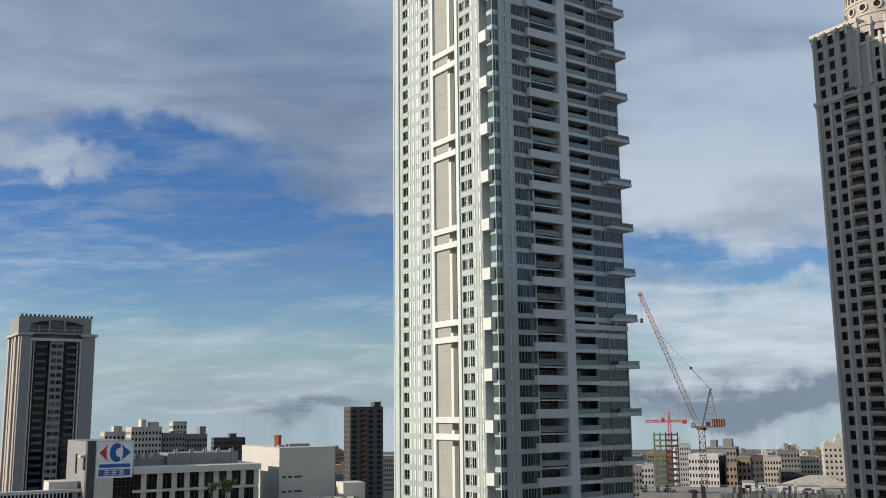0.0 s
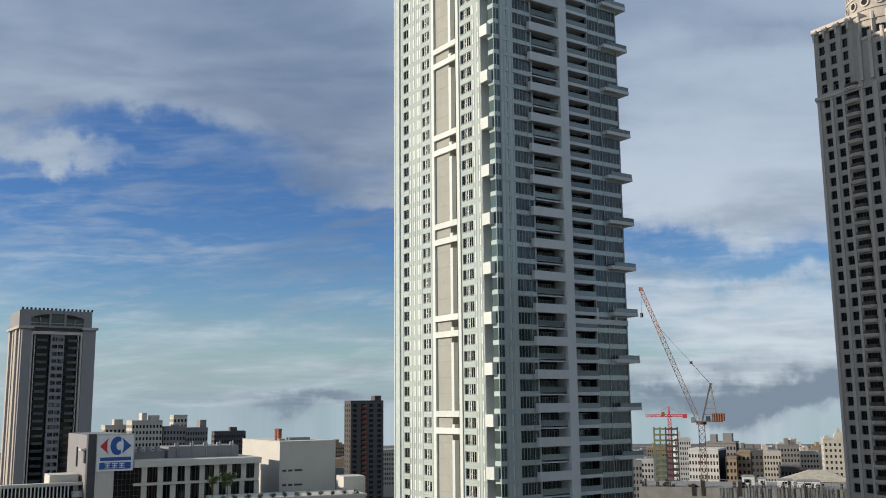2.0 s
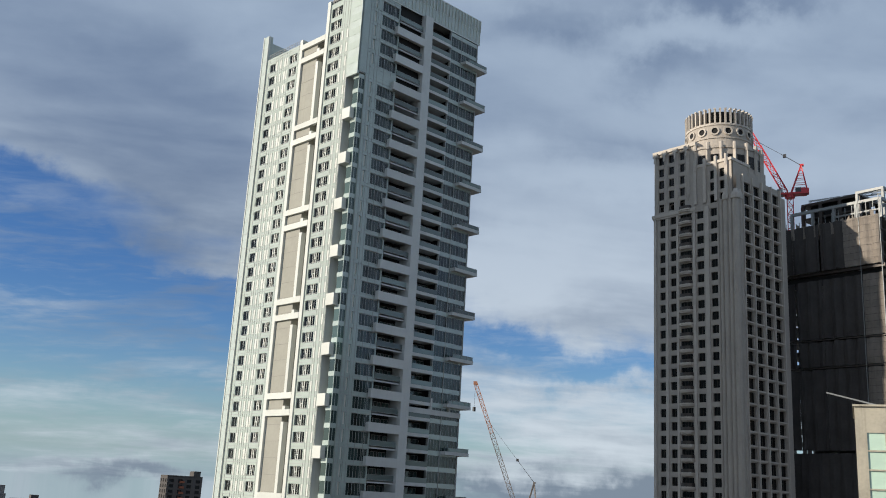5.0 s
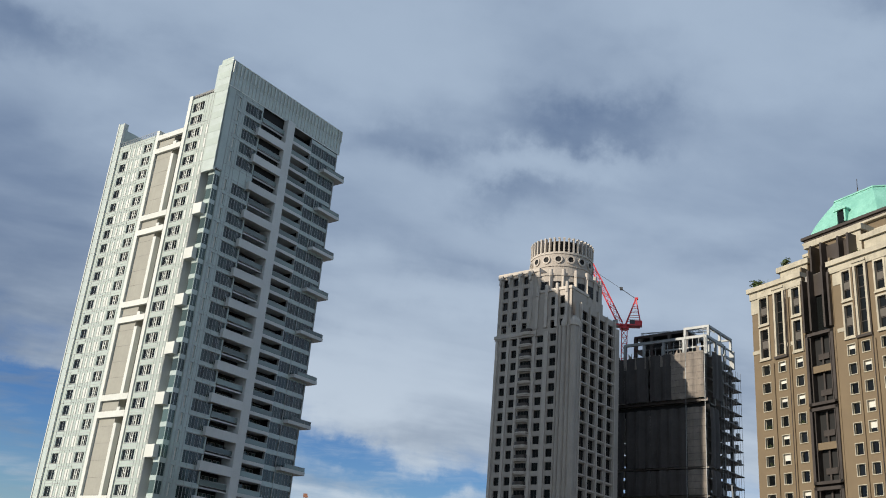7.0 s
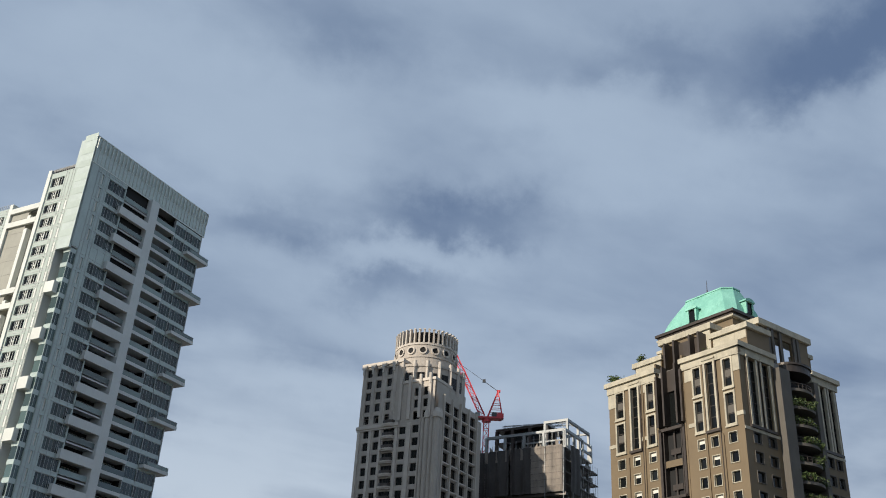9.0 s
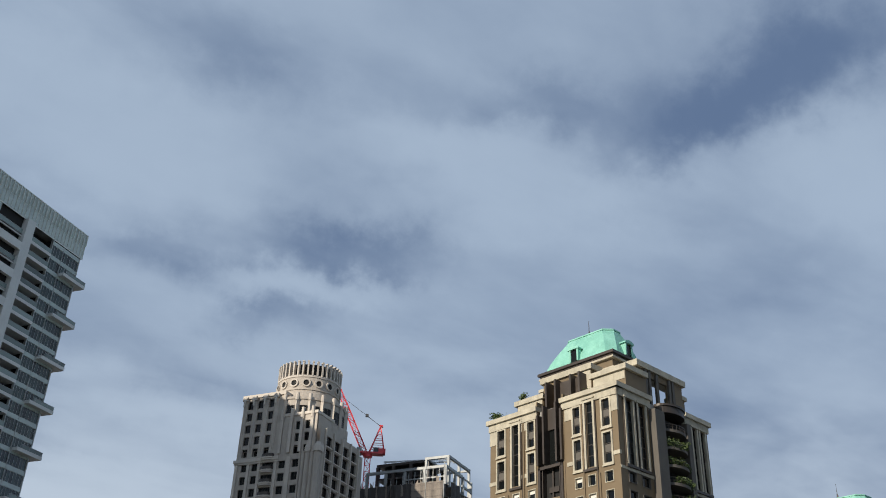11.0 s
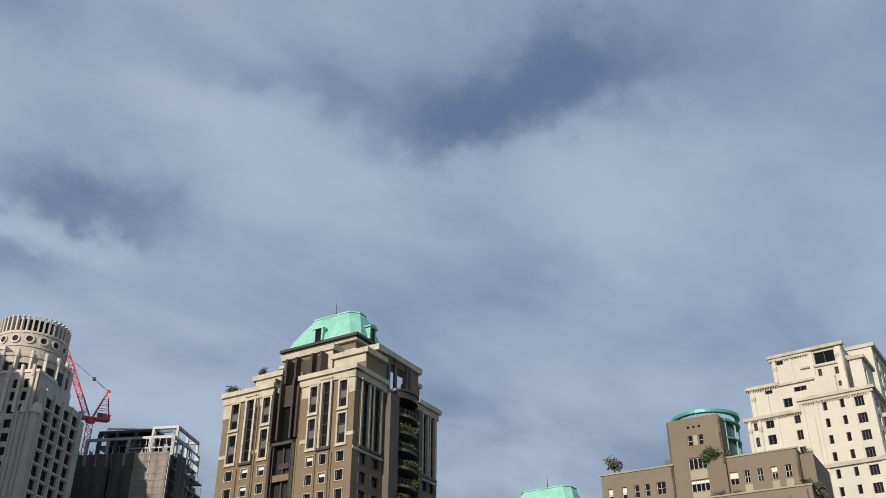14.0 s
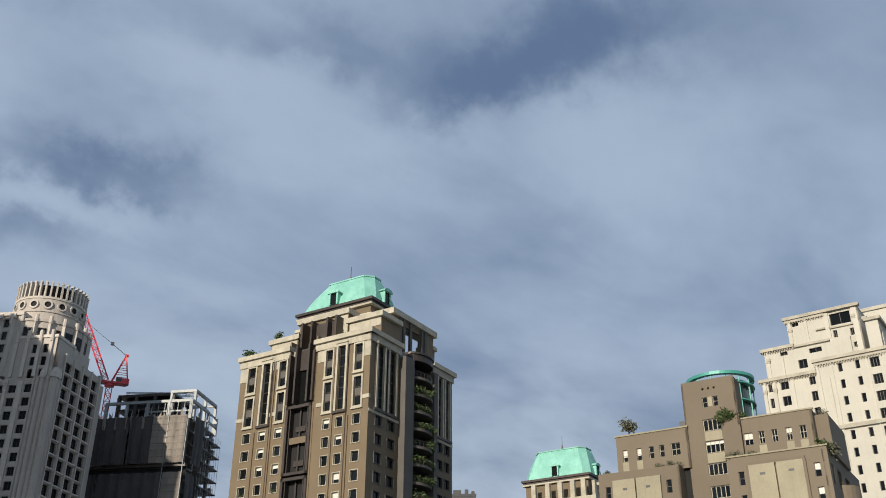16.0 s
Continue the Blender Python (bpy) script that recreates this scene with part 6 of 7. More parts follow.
# ---- the far tower with a vaulted top ----
def vault_tower():
    t = thing("residential_tower", pose(-172.9, 388.2, -0.96, 0, 0, 34.5), "grey residential tower with a dark glazed centre and arched top", "tower")
    W, D = 29.2, 26.0
    part("body", Form().box(0, 3.5, 0, D, 0, 94.6).box(24.0, W, 0, D, 0, 94.6).box(3.5, 24.0, 3.5, D, 0, 94.6).box(-1.0, 27.4, 2.0, D - 4, 94.6, 101.6), GREYWALL, t)
    part("crown_front", Form().wall(-1.0, 27.4, 94.6, 101.8, [(3.2, 10.2, 95.4, 98.6), (11.0, 16.2, 95.4, 100.4), (17.0, 24.0, 95.4, 98.6)], 1.8), GREYWALL, t, at(0, 0.2, 0))
    arch = Form()
    for s in (0, 1):
        for k in range(7):
            x0, x1 = (3.2 + k, 4.2 + k) if s == 0 else (24 - k, 23 - k)
            h = 98.6 + 1.5 * math.sin((k + 0.5) / 7 * math.pi / 2)
            arch.box(min(x0, x1), max(x0, x1), 0.1, 0.22, 98.6, h)
    part("arch_pane", arch, GLASS, t)
    part("crown_glazing", Form().box(3.2, 24.0, 1.0, 1.2, 95.4, 100.4), GREENGLASS, t)
    part("crown_rail", Form().box(3.2, 24.0, 0.3, 0.4, 96.3, 96.5).box(6.6, 6.8, 0.3, 0.5, 95.4, 98.6).box(20.4, 20.6, 0.3, 0.5, 95.4, 98.6), STONE, t)
    part("cornice", Form().box(-1.6, 4.4, -0.8, D, 94.0, 95.0).box(23.4, W + 0.8, -0.8, D, 94.0, 95.0), STONE, t)
    knob = Form().box(0, 0.8, 0, 0.8, 0, 0.9)
    repeat("crown_knob", knob, CHARCOAL, t, [at(-0.6 + 1.62 * k, 0.3, 101.8) for k in range(18)])
    part("side_rib", Form().box(-0.5, 0, 2, 4, 0, 96).box(-0.8, 0, 8, 12, 0, 96.5).box(-0.5, 0, 16, 18, 0, 95).box(-0.8, 0, 22, 25, 0, 94), STONE, t)
    rows = [89.0 - 3.0 * k for k in range(28)]
    w1 = sash(2.0, 1.6, 2, 1, 0.1, [CHARCOAL, GLASS, BLIND])
    for z in rows:
        for u in (12.0, 14.4):
            set_window("window", w1, t, at(u, 0.85, z))
    part("centre_wall", Form().box(11.4, 16.8, 0.9, 3.5, 0, 92), GREYWALL, t)
    part("glass_strip", Form().box(3.7, 11.4, 2.6, 3.4, 0, 93).box(16.8, 23.8, 2.6, 3.4, 0, 93), GLASS, t)
    bal = Form().prism([(5.6, 2.6), (6.0, 1.0), (7.5, 0.4), (10.0, 0.5), (11.2, 2.6)], -0.2, 0.9)
    bal2 = Form().prism([(17.0, 2.6), (18.2, 0.5), (20.6, 0.4), (22.2, 1.0), (22.6, 2.6)], -0.2, 0.9)
    blue = pane_glass("blue_grey_balcony_glass", (0.035, 0.045, 0.06), 0.1, 0.5, 0.2)
    repeat("balcony", bal, blue, t, [at(0, 0, z) for z in rows], "dark blue glass balcony")
    repeat("balcony", bal2, blue, t, [at(0, 0, z) for z in rows], "dark blue glass balcony")
    part("mullion", Form().box(3.6, 4.3, 0.3, 3.4, 0, 93).box(23.2, 23.9, 0.3, 3.4, 0, 93).box(5.0, 5.3, 0.6, 3, 0, 93).box(22.2, 22.5, 0.6, 3, 0, 93).box(4.3, 23.2, 0.3, 3.4, 91.8, 93), STONE_PALE, t)


vault_tower()


# ---- the store ----
def store():
    M = pose(-97.1, 262.6, -0.63, 0, 0, 30)
    t = thing("store_building", M, "off-white superstore with a grey sign tower and glazed upper floors", "building")
    D = 36.0
    side = side_of(D)
    part("sign_tower", Form().box(0.3, 12.2, 0.3, D, 0, 53.6), GREYWALL, t)
    part("tower_edge", Form().box(-0.02, 2.1, 0.0, 2.5, 0, 53.9), CHARCOAL, t)
    part("sign_wall", Form().box(2.1, 7.0, -0.1, 0.4, 0, 53.9).box(7.0, 12.2, -0.1, 0.4, 44.6, 53.9), STORE, t)
    part("tower_window", Form().box(17.5, 18.4, -0.1, 0.35, 44.5, 50.0).box(29.5, 31.5, -0.1, 0.35, 46, 50), CHARCOAL, t, side)
    part("tower_ledge", Form().box(28.0, 32.5, -1.2, 0.3, 49.4, 49.9), STORE, t, side)
    part("curtain_glass", Form().box(7.0, 13.6, 0.0, 0.4, 30, 44.5), GLASS, t)
    mul = Form()
    for x in np.arange(7.0, 13.7, 1.1):
        mul.box(x, x + 0.08, -0.06, 0.1, 30, 44.5)
    for z in np.arange(31, 44.6, 1.5):
        mul.box(7.0, 13.6, -0.05, 0.1, z, z + 0.06)
    part("curtain_mullion", mul, CHARCOAL, t)
    # sign: plain shapes in its colours, and its readable words as bars of their size
    board = thing("store_sign", M @ at(2.3, -0.45, 43.9), "white store sign with red and blue arrow shapes", "sign")
    part("board", Form().box(0, 9.6, 0.05, 0.35, 0, 9.6), SIGNWHITE, board)

    def flat(pts, mat, name):
        f = Form()
        n = len(pts)
        f.v = [(x, 0.0, z) for x, z in pts] + [(x, 0.06, z) for x, z in pts]
        f.f = [tuple(range(n)), tuple(reversed(range(n, 2 * n)))] + [(k, n + k, n + (k + 1) % n, (k + 1) % n) for k in range(n)]
        f.m = [0] * len(f.f)
        part(name, f, mat, board)
    flat([(3.0, 9.0), (0.7, 6.7), (3.0, 4.5), (2.6, 5.6), (2.6, 7.9)], LOGO_RED, "red_arrow")
    flat([(6.4, 9.0), (9.0, 6.7), (6.4, 4.5), (6.9, 5.7), (6.9, 7.8)], LOGO_BLUE, "blue_arrow")
    cres = [(5.3 + 1.9 * math.cos(a), 6.75 + 2.5 * math.sin(a)) for a in [radians(60 + 240 * k / 16) for k in range(17)]]
    cres += [(5.9 + 0.9 * math.cos(a), 6.75 + 1.2 * math.sin(a)) for a in [radians(290 - 220 * k / 12) for k in range(13)]]
    flat(cres, LOGO_BLUE, "blue_crescent")
    part("name_bar", Form().box(0.8, 9.0, -0.02, 0.05, 2.75, 3.7), LOGO_BLUE, board)
    part("blue_band", Form().box(0.7, 9.0, 0.0, 0.05, 0.5, 2.3), LOGO_BLUE, board)
    bars = Form()
    for k in range(3):
        x = 2.1 + 1.9 * k
        bars.box(x, x + 1.5, -0.05, 0.0, 1.9, 2.1).box(x + 0.1, x + 1.4, -0.05, 0, 1.35, 1.55).box(x + 0.65, x + 0.85, -0.05, 0, 0.75, 1.9).box(x, x + 0.6, -0.05, 0, 0.75, 0.95).box(x + 1.0, x + 1.5, -0.05, 0, 0.75, 0.95)
    part("white_glyph_bars", bars, SIGNWHITE, board)
    # long glazed wing
    part("wing_roof", Form().box(12.2, 48.5, -1.4, 26, 44.6, 46.3), STORE, t)
    part("wing_body", Form().box(12.2, 47.5, 1.2, 26, 0, 44.6), DARK, t)
    part("floor_edge", Form().box(12.2, 48, -0.6, 1.2, 39.6, 40.3).box(12.2, 48, -0.6, 1.2, 34.4, 35.2), STORE, t)
    r = random.Random(3)
    fin = Form().box(0, 1.5, 0.0, 0.5, 0, 4.3)
    thin = Form().box(0, 0.14, -0.1, 0.4, 0, 4.3)
    gl = sash(3.6, 4.3, 4, 1, 0.1, [CHARCOAL, GLASS, BLIND])
    fm, tm = fin.mesh("wall_panel", STORE), thin.mesh("glazing_fin", CHARCOAL)
    for z in (40.3, 35.2, 30.5):
        for k in range(9):
            x = 12.6 + k * 4.0
            set_window("window_band", gl, t, at(x, 0.7, z))
            part("wall_panel", fm, None, t, at(x + r.choice((1.9, 2.1, 2.3)), 0.1, z))
            part("glazing_fin", tm, None, t, at(x + 0.9, 0.3, z))
    part("roof_plant_room", Form().box(23.6, 44.5, 8, 20, 46.3, 49.6).box(12.5, 23.2, 10, 20, 46.3, 48.4), GREYWALL, t, None, "grey roof plant screen")
    posts = Form()
    for x in (26, 30.5, 34.5, 38.5, 42.5):
        posts.box(x, x + 0.3, 7.7, 8, 46.3, 51.0).box(x - 0.4, x + 0.7, 8.5, 9.5, 49.6, 50.6)
    for x in (13.5, 16, 18.5, 21):
        posts.prism(ring(x, 10.5, 0.8, 8), 48.4, 49.8)
    part("roof_unit", posts, STEEL, t)
    # slatted annexe
    an = thing("slatted_annexe", M @ at(-5, 8, 1.8), "pale annexe with upright slats beside the grey sign tower", "building")
    part("body", Form().box(-15, 4.5, 1, 12, 0, 38.3).box(-3, 4.5, 2, 12, 38.3, 41), STORE, an)
    part("frame", Form().box(-15.5, 5.6, -0.6, 1.2, 38.2, 39.0).box(-15.5, 5.6, -0.6, 1.2, 34.0, 34.4).box(-15.5, -15.1, -0.6, 1.2, 20, 38.4), STORE, an)
    slat = Form().box(0, 0.28, -0.4, 0.2, 26, 38.2)
    repeat("slat", slat, SIGNWHITE, an, [at(-14.6 + 0.95 * k, 0, 0) for k in range(18)])
    part("dark_glass", Form().box(-15, 3, 0.6, 0.98, 26, 38), GLASS, an)
    part("round_end", Form().prism(ring(4.4, 1.0, 1.9, 12), 35.0, 36.6).prism(ring(4.4, 1, 1.9, 12), 31, 32.6), STORE, an)
    # white box hall
    b = thing("white_hall", pose(-50.8, 295.7, -0.67, 0, 0, 30), "plain off-white windowless hall with two slit rows", "building")
    part("wall", Form().box(0, 18.4, 0, 36, 0, 50.2), STORE, b, None, "off-white wall")
    part("coping", Form().box(-0.1, 18.5, -0.1, 36.1, 50.2, 50.4), STORE, b)
    part("slit_window", Form().box(0.9, 7.4, -0.02, 0.1, 41.3, 41.9).box(0.9, 7.4, -0.02, 0.1, 37.0, 37.6), CHARCOAL, b)
    part("slit_panel", Form().box(2.2, 2.8, -0.04, 0.1, 41.3, 41.9).box(4.2, 4.8, -0.04, 0.1, 41.3, 41.9).box(2.2, 2.8, -0.04, 0.1, 37, 37.6).box(4.2, 4.8, -0.04, 0.1, 37.0, 37.6), STORE, b)
    for k in range(2):
        st = thing("chimney", pose(-50.8, 295.7, -0.67, 0, 0, 30) @ at(3.6, 10.5 + k * 2.2, 50.4), "rust-red steel roof flue", "chimney", "flues on the hall roof")
        part("flue", Form().prism(ring(0, 0, 0.75, 12), 0, 3.6).prism(ring(0, 0, 0.9, 12), 3.0, 3.4), RUST, st)
    part("roof_tank", Form().box(6, 13, 8, 11, 50.4, 51.2).box(2, 4, 6, 8, 50.4, 51.0), STEEL, b)
    low = thing("low_terrace_block", pose(-62, 262, -2.4, 0, 0, 22), "low off-white terrace block with hedges on top", "building")
    part("wall", Form().box(0, 42, 0, 16, 0, 37.4), STORE, low)
    part("coping", Form().box(-0.3, 42.3, -0.3, 16.3, 37.4, 38.0), STORE, low)
    part("rear_room", Form().box(39.5, 46.2, 14, 22, 0, 41.9), STORE, low)
    Lm = pose(-62, 262, -2.4, 0, 0, 22)
    for k in range(12):
        plant(Lm @ at(2 + k * 3.4, 0.9, 38.0), "clipped green hedge plant on the terrace wall", 1.1, 200 + k, LEAF, 160)
    for k, (x, s) in enumerate(((3.5, 2.3), (-0.5, 1.7))):
        plant(Lm @ at(x, 3.0, 38.0), "leafy green tree beside the store's glazed wing", s, 230 + k, LEAF, 600, 4.2)
    plant(pose(-128, 262, 28), "dark leafy tree crown beside the far tower", 4.2, 240, LEAF, 900, 5.0)


store()


# ---- cranes ----
luffing_crane(pose(360 * math.sin(radians(14.8)), 360 * math.cos(radians(14.8)), -0.81, 0, 0, -14.8), "orange and steel luffing tower crane with a rust-brown counterweight", 53.3, (-19.4, 49.0), (3.8, 13.6), MAST, JIB, ORANGE, MAST, 2.1)
luffing_crane(pose(290 * math.sin(radians(30.17)), 290 * math.cos(radians(30.17)), 0, 0, 0, -30.17), "red luffing tower crane on the unfinished tower", 152.6, (-13.0, 25.5), (3.5, 9.4), RED, RED, RED, RED, 1.7, 138.0)


# ---- the distant city ----
def steel_frame():
    d = 520
    t = thing("steel_frame_building", pose(d * math.sin(radians(12.1)), d * math.cos(radians(12.1)), -1.17, 0, 0, -14), "half-built open steel frame with a red crane on top", "building")
    f, g = Form(), Form()
    for x in np.arange(0, 13, 3.0):
        for y in (0, 6, 12):
            (g if x < 5 else f).bar((x, y, 0), (x, y, 49), 0.5)
    for z in np.arange(12, 49, 3.0):
        for y in (0, 6, 12):
            g.bar((0, y, z), (6, y, z), 0.55)
            f.bar((6, y, z), (12.4, y, z), 0.6)
        for x in (0, 6, 12):
            f.bar((x, 0, z), (x, 12, z), 0.5)
        f.box(6.2, 12.3, 0.5, 12, z, z + 0.25)
    part("steel_frame", f, CHARCOAL, t)
    part("green_frame", g, surface("olive_primer", (0.16, 0.19, 0.10), 0.7), t)
    c = thing("tower_crane", pose(540 * math.sin(radians(13.02)), 540 * math.cos(radians(13.02)), -1.21, 0, 0, -13), "red hammerhead tower crane over a steel frame", "crane")
    part("mast", Form().lattice((0, 0, 0), (0, 0, 55), 1.6, 22, 0.35, 0, (0, 1, 0)).bar((0, 0, 55), (0, 0, 60), 1.2, 0, 0.4), RED, c)
    part("jib", Form().lattice((-12.5, 0, 54.8), (9, 0, 54.8), 1.1, 14, 0.28, 0, (0, 0, 1)).bar((0, 0, 59.6), (-8, 0, 55.3), 0.14).bar((0, 0, 59.6), (7, 0, 55.3), 0.14), RED, c)
    part("counterweight", Form().box(7, 9.4, -0.9, 0.9, 53.4, 55.6), RED, c)
    part("cab", Form().box(-4.2, -2.4, -0.8, 0.8, 54.6, 56.8), YELLOW, c)


steel_frame()


def city_block(az, d, w, depth, h, mat, turn, cols, rows, label, pitch=3.2, crown=0, name="apartment_block", win=(0.55, 0.5)):
    """A distant block with real window recesses on its two seen faces."""
    t = thing(name, pose(d * math.sin(radians(az)), d * math.cos(radians(az)), -0.00225 * d, 0, 0, turn), label, "building", "distant city blocks")
    part("body", Form().box(-w / 2 + 0.2, w / 2 - 0.2, 0.2, depth, 0, h - 0.3), DARK, t)
    part("roof", Form().box(-w / 2, w / 2, 0, depth, h - 0.3, h + 0.6), mat, t)

    def face(width, n):
        holes = []
        p = width / n
        for j in range(rows):
            z = h - 1.2 - pitch * (j + 1) + 0.9
            for i in range(n):
                holes.append((round(p * (i + 0.5 - win[0] / 2), 3), round(p * (i + 0.5 + win[0] / 2), 3), round(z, 3), round(z + pitch * win[1], 3)))
        return Form().wall(0, width, 0, h, holes, 0.5)
    part("front_wall", face(w, cols), mat, t, at(-w / 2, 0, 0))
    part("side_wall", face(depth, max(2, int(cols * depth / w))), mat, t, at(-w / 2, 0, 0) @ side_of(depth))
    if crown:
        r = random.Random(int(az * 10))
        top = Form()
        for k in range(crown):
            x = r.uniform(-w / 2 + 1, w / 2 - 3)
            top.box(x, x + r.uniform(2, w * 0.3), 1, depth * 0.6, h + 0.5, h + r.uniform(1.5, 5.0))
        part("roof_room", top, mat, t)
    return t


CR, GY, TN, DK, WH = CITY
city_block(-4.68, 600, 21, 16, 64.5, DK, 20, 4, 20, "dark brown residential tower with reddish balcony strips", 3.1, 2, "residential_tower", (0.5, 0.6))
strips = thing("balcony_strips", pose(600 * math.sin(radians(-4.68)), 600 * math.cos(radians(-4.68)), -1.35, 0, 0, 20), "stack of dark balconies with rust-red rails", "balcony")
for k in range(20):
    part("balcony", Form().box(-3.2, -0.4, -1.2, 0, 2 + 3.1 * k, 3.2 + 3.1 * k), RUST, strips)
    part("slab_edge", Form().box(-10.2, -8.5, -0.8, 0, 2 + 3.1 * k, 2.6 + 3.1 * k), CHARCOAL, strips)
for row in ((-18.7, 560, 15, 12, 52, CR, 30, 5, 7, 2), (-17.2, 540, 16, 14, 54.5, CR, 30, 6, 8, 2), (-15.7, 545, 12, 14, 51, GY, 30, 5, 7, 1), (-14.5, 560, 13, 14, 50, GY, 30, 6, 8, 1), (-15.4, 580, 8, 9, 57, CR, 30, 3, 4, 0),
            (-12.6, 640, 20, 16, 46, DK, 20, 9, 6, 1), (-3.2, 660, 14, 12, 32, CR, 10, 6, 7, 0), (-7.4, 680, 12, 12, 34, WH, 10, 5, 6, 1), (-8.6, 700, 20, 12, 33, GY, 12, 7, 6, 2),
            (10.7, 480, 11, 12, 33, GY, -10, 5, 6, 2), (11.4, 560, 12, 12, 30, WH, -10, 5, 6, 1), (13.7, 640, 10, 14, 39, WH, -8, 5, 10, 1), (14.8, 470, 14, 18, 39.5, WH, -28, 7, 11, 0), (15.8, 520, 15, 12, 41, GY, -24, 6, 9, 2),
            (16.3, 470, 5, 12, 36, TN, -20, 2, 7, 0), (17.0, 480, 6, 12, 38.0, TN, -22, 2, 8, 0), (17.6, 520, 8, 14, 36.5, DK, -18, 3, 8, 0), (18.3, 580, 14, 16, 33.5, CR, -16, 6, 7, 2), (18.6, 470, 9, 9, 24.5, WH, -16, 3, 3, 0),
            (19.4, 640, 13, 14, 35, GY, -14, 5, 7, 3), (19.5, 500, 10, 14, 30, DK, -14, 4, 5, 0), (19.5, 760, 16, 14, 32, WH, -12, 6, 8, 3), (20.4, 660, 13, 14, 30.5, CR, -12, 5, 7, 2), (20.9, 760, 16, 16, 28, TN, -12, 6, 7, 2),
            (23.2, 640, 14, 12, 37, CR, -12, 6, 9, 1), (12.6, 820, 26, 14, 26, TN, -10, 10, 8, 3), (17.2, 860, 30, 14, 24, GY, -10, 11, 6, 3), (-6.2, 820, 24, 14, 30, TN, 8, 9, 6, 3), (-10.2, 900, 30, 14, 32, WH, 8, 11, 6, 3), (-23.5, 620, 20, 14, 50, CR, 30, 6, 8, 1), (-26, 560, 18, 14, 46, GY, 30, 6, 8, 1),
            (26.5, 560, 18, 14, 34, CR, -14, 6, 8, 1), (28.8, 620, 22, 14, 36, GY, -14, 6, 8, 1), (4, 700, 30, 16, 34, CR, 0, 10, 8, 2), (8, 640, 22, 16, 32, GY, 0, 8, 8, 2)):
    az, d, w, dep, h, mat, turn, cols, rows, crown = row
    names = {CR: "cream", GY: "grey", TN: "tan brown", DK: "dark brown", WH: "white"}
    city_block(az, d, w, dep, h, mat, turn, int(cols * 1.5), rows, "distant %s apartment block with rows of windows" % names[mat], 3.2, crown)


def gabled_tower():
    t = city_block(21.95, 560, 14, 14, 41.5, CR, -16, 6, 12, "cream apartment tower with rounded gables, sunlit", 3.1, 0, "gabled_tower", (0.45, 0.45))
    g = Form()
    for x, w, z, h in ((-5.0, 3.0, 41.5, 2.2), (1.0, 5.0, 41.5, 3.6), (5.4, 2.4, 41.5, 1.6)):
        pts = [(x - w / 2, z), (x + w / 2, z)] + [(x + w / 2 * math.cos(a), z + h * 0.5 + h * 0.5 * math.sin(a)) for a in [math.pi * k / 8 for k in range(9)]]
        n, i = len(pts), len(g.v)
        g.v += [(a, -0.1, b) for a, b in pts] + [(a, 5, b) for a, b in pts]
        g.f += [tuple(i + k for k in range(n)), tuple(i + n + k for k in reversed(range(n)))] + [(i + k, i + n + k, i + n + (k + 1) % n, i + (k + 1) % n) for k in range(n)]
        g.m += [0] * (n + 2)
    part("gable", g, CR, t)
    part("ridge", Form().prism([(-0.8, 1), (2.8, 1), (2.8, 4), (-0.8, 4)], 44, 47.6, 0, [(0.6, 2), (1.4, 2), (1.4, 3), (0.6, 3)]), CREAM_TRIM, t)


gabled_tower()


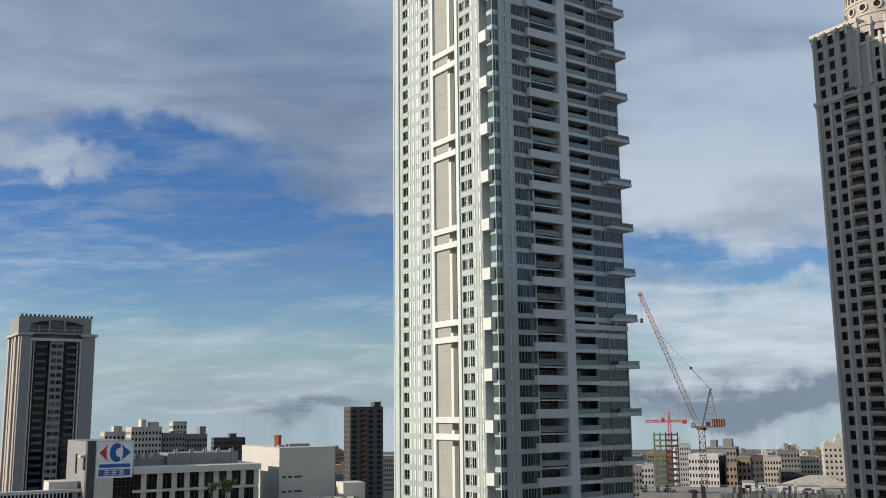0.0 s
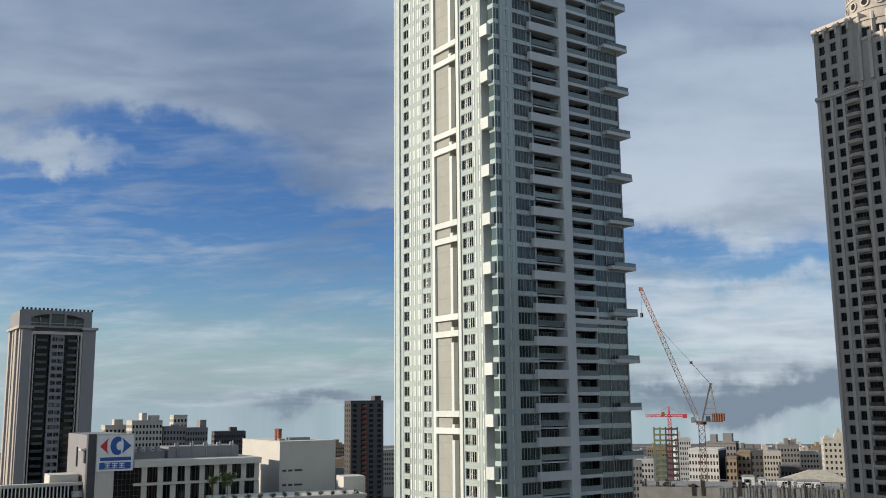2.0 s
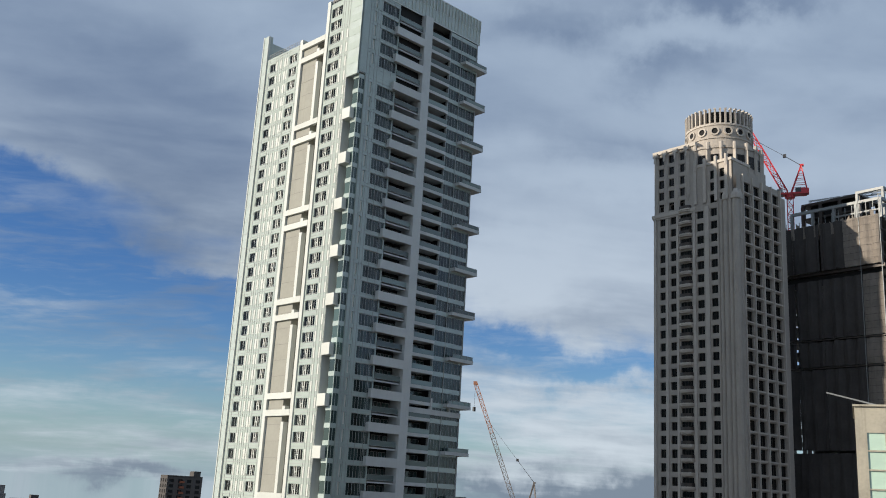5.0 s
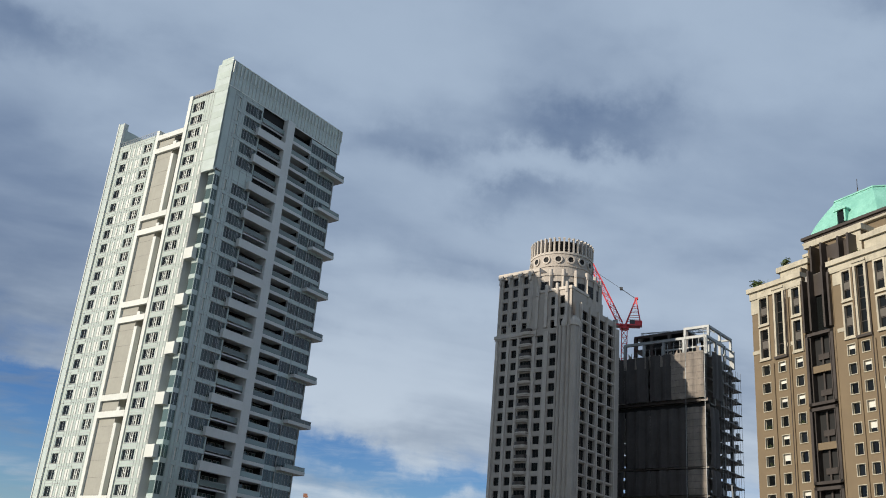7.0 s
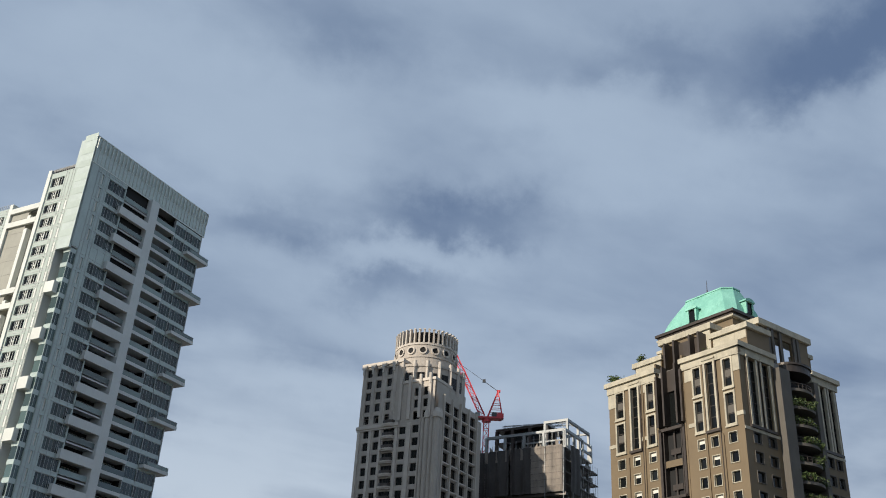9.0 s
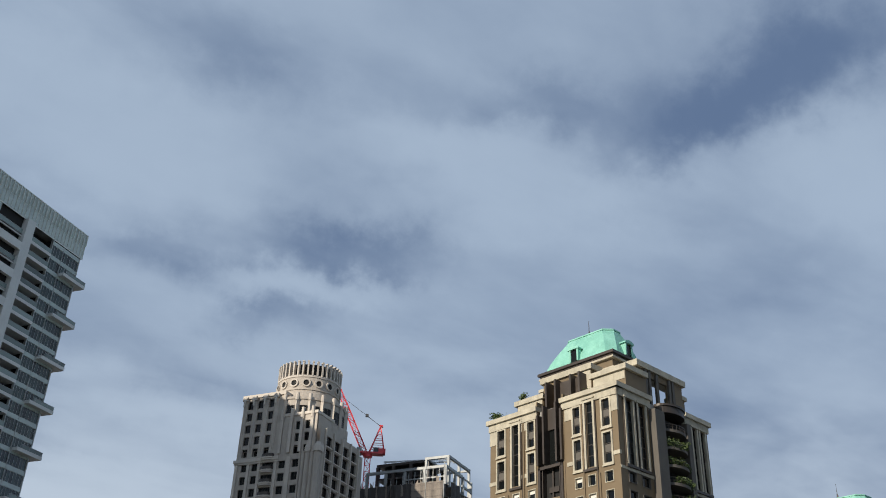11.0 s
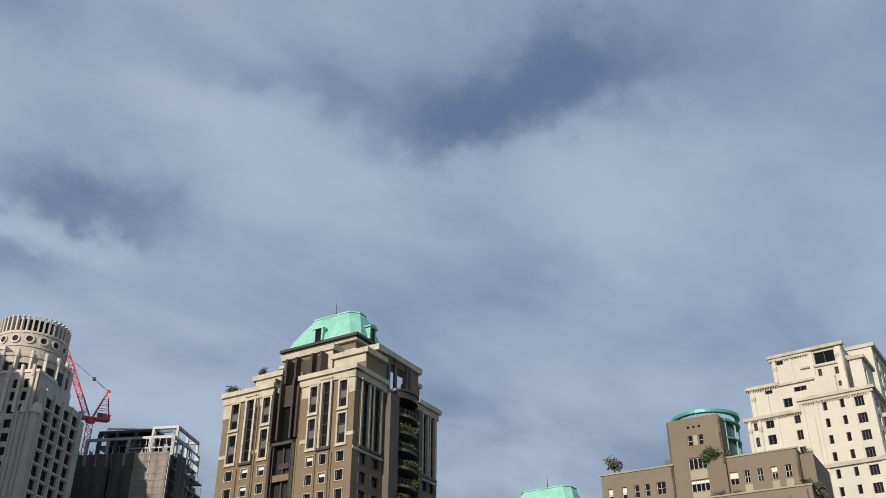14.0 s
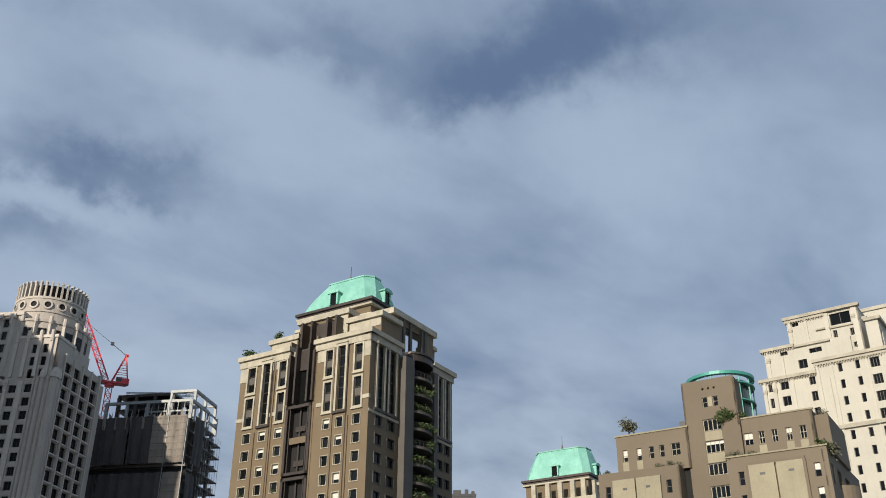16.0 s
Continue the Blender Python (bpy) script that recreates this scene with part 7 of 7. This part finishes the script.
def site_edge():
    """The building site's edge low in front of the skyline."""
    t = thing("site_hoarding", pose(330 * math.sin(radians(17)), 330 * math.cos(radians(17)), -0.74, 0, 0, -17), "building site edge with steel rails and site huts", "construction site")
    part("deck", Form().box(-34, 60, 0, 26, 0, 33.6), RAW, t)
    rail = Form()
    for x in np.arange(-34, 60, 2.0):
        rail.bar((x, 0.2, 33.6), (x, 0.2, 36.2), 0.12)
    for z in (34.5, 35.3, 36.2):
        rail.bar((-34, 0.2, z), (60, 0.2, z), 0.1)
    part("rail", rail, STEEL, t)
    r = random.Random(8)
    bars = Form()
    for k in range(46):
        x = r.uniform(-34, 55)
        bars.box(x, x + r.uniform(0.4, 1.2), r.uniform(-0.6, 3), 4, 31, 34.2 + r.uniform(0, 2.0))
    part("formwork_post", bars, BRONZE, t)
    cage = Form()
    for k in range(120):
        x = r.uniform(-10, 30)
        cage.bar((x, -0.3, 30), (x, -0.3, 34.8), 0.09)
    part("rebar", cage, STEEL, t)
    for x, w, h in ((-1, 4, 3.2), (4, 2.6, 2.6), (10, 5, 2.2), (16, 7, 2.0)):
        hut = thing("site_hut", pose(330 * math.sin(radians(17)), 330 * math.cos(radians(17)), -0.74, 0, 0, -17) @ at(x, 6, 33.6), "white site hut on the building site", "hut", "site huts")
        part("cabin", Form().box(0, w, 0, 4, 0, h), SIGNWHITE, hut)
        part("roof", Form().prism([(-0.2, -0.2), (w + 0.2, -0.2), (w + 0.2, 4.2), (-0.2, 4.2)], h, h + 0.5, 0, [(0.5, 1.8), (w - 0.5, 1.8), (w - 0.5, 2.2), (0.5, 2.2)]), STEEL, hut)
        part("window", Form().box(w * 0.3, w * 0.6, -0.03, 0.05, h * 0.4, h * 0.75), GLASS, hut)
    hall = thing("pitched_hall", pose(430 * math.sin(radians(20.6)), 430 * math.cos(radians(20.6)), -0.97, 0, 0, -17), "low hall with a pale pitched roof", "hall")
    part("wall", Form().box(-12, 16, 0, 16, 0, 28.6), TN, hall)
    part("roof", Form().prism([(-13, -1), (17, -1), (17, 17), (-13, 17)], 28.6, 33, 0, [(-1, 7), (5, 7), (5, 9), (-1, 9)]), CREAM_TRIM, hall)


site_edge()


def far_city():
    """Low roofs out to the horizon, too many and too small to count."""
    r = random.Random(21)
    f = Form()
    for k in range(600):
        az, d = radians(r.uniform(-40, 80)), r.uniform(620, 1380)
        x, y, w, dp = d * math.sin(az), d * math.cos(az), r.uniform(8, 30), r.uniform(8, 24)
        h = max(5.0, (60 - d * 0.045) * r.uniform(0.5, 0.95))
        f.box(x, x + w, y, y + dp, 0, h, r.choice((0, 1, 1, 2)))
        if r.random() < 0.6:
            f.box(x + w * 0.3, x + w * 0.6, y + 1, y + dp * 0.6, h, h + r.uniform(1.0, 2.5), r.choice((0, 1)))
    tagged(new("distant_rooftops", f.mesh("distant_rooftops", [CITY[1], HAZE, CITY[2]])), "hazy carpet of low city roofs out to the horizon", "city", kind="stuff")


far_city()
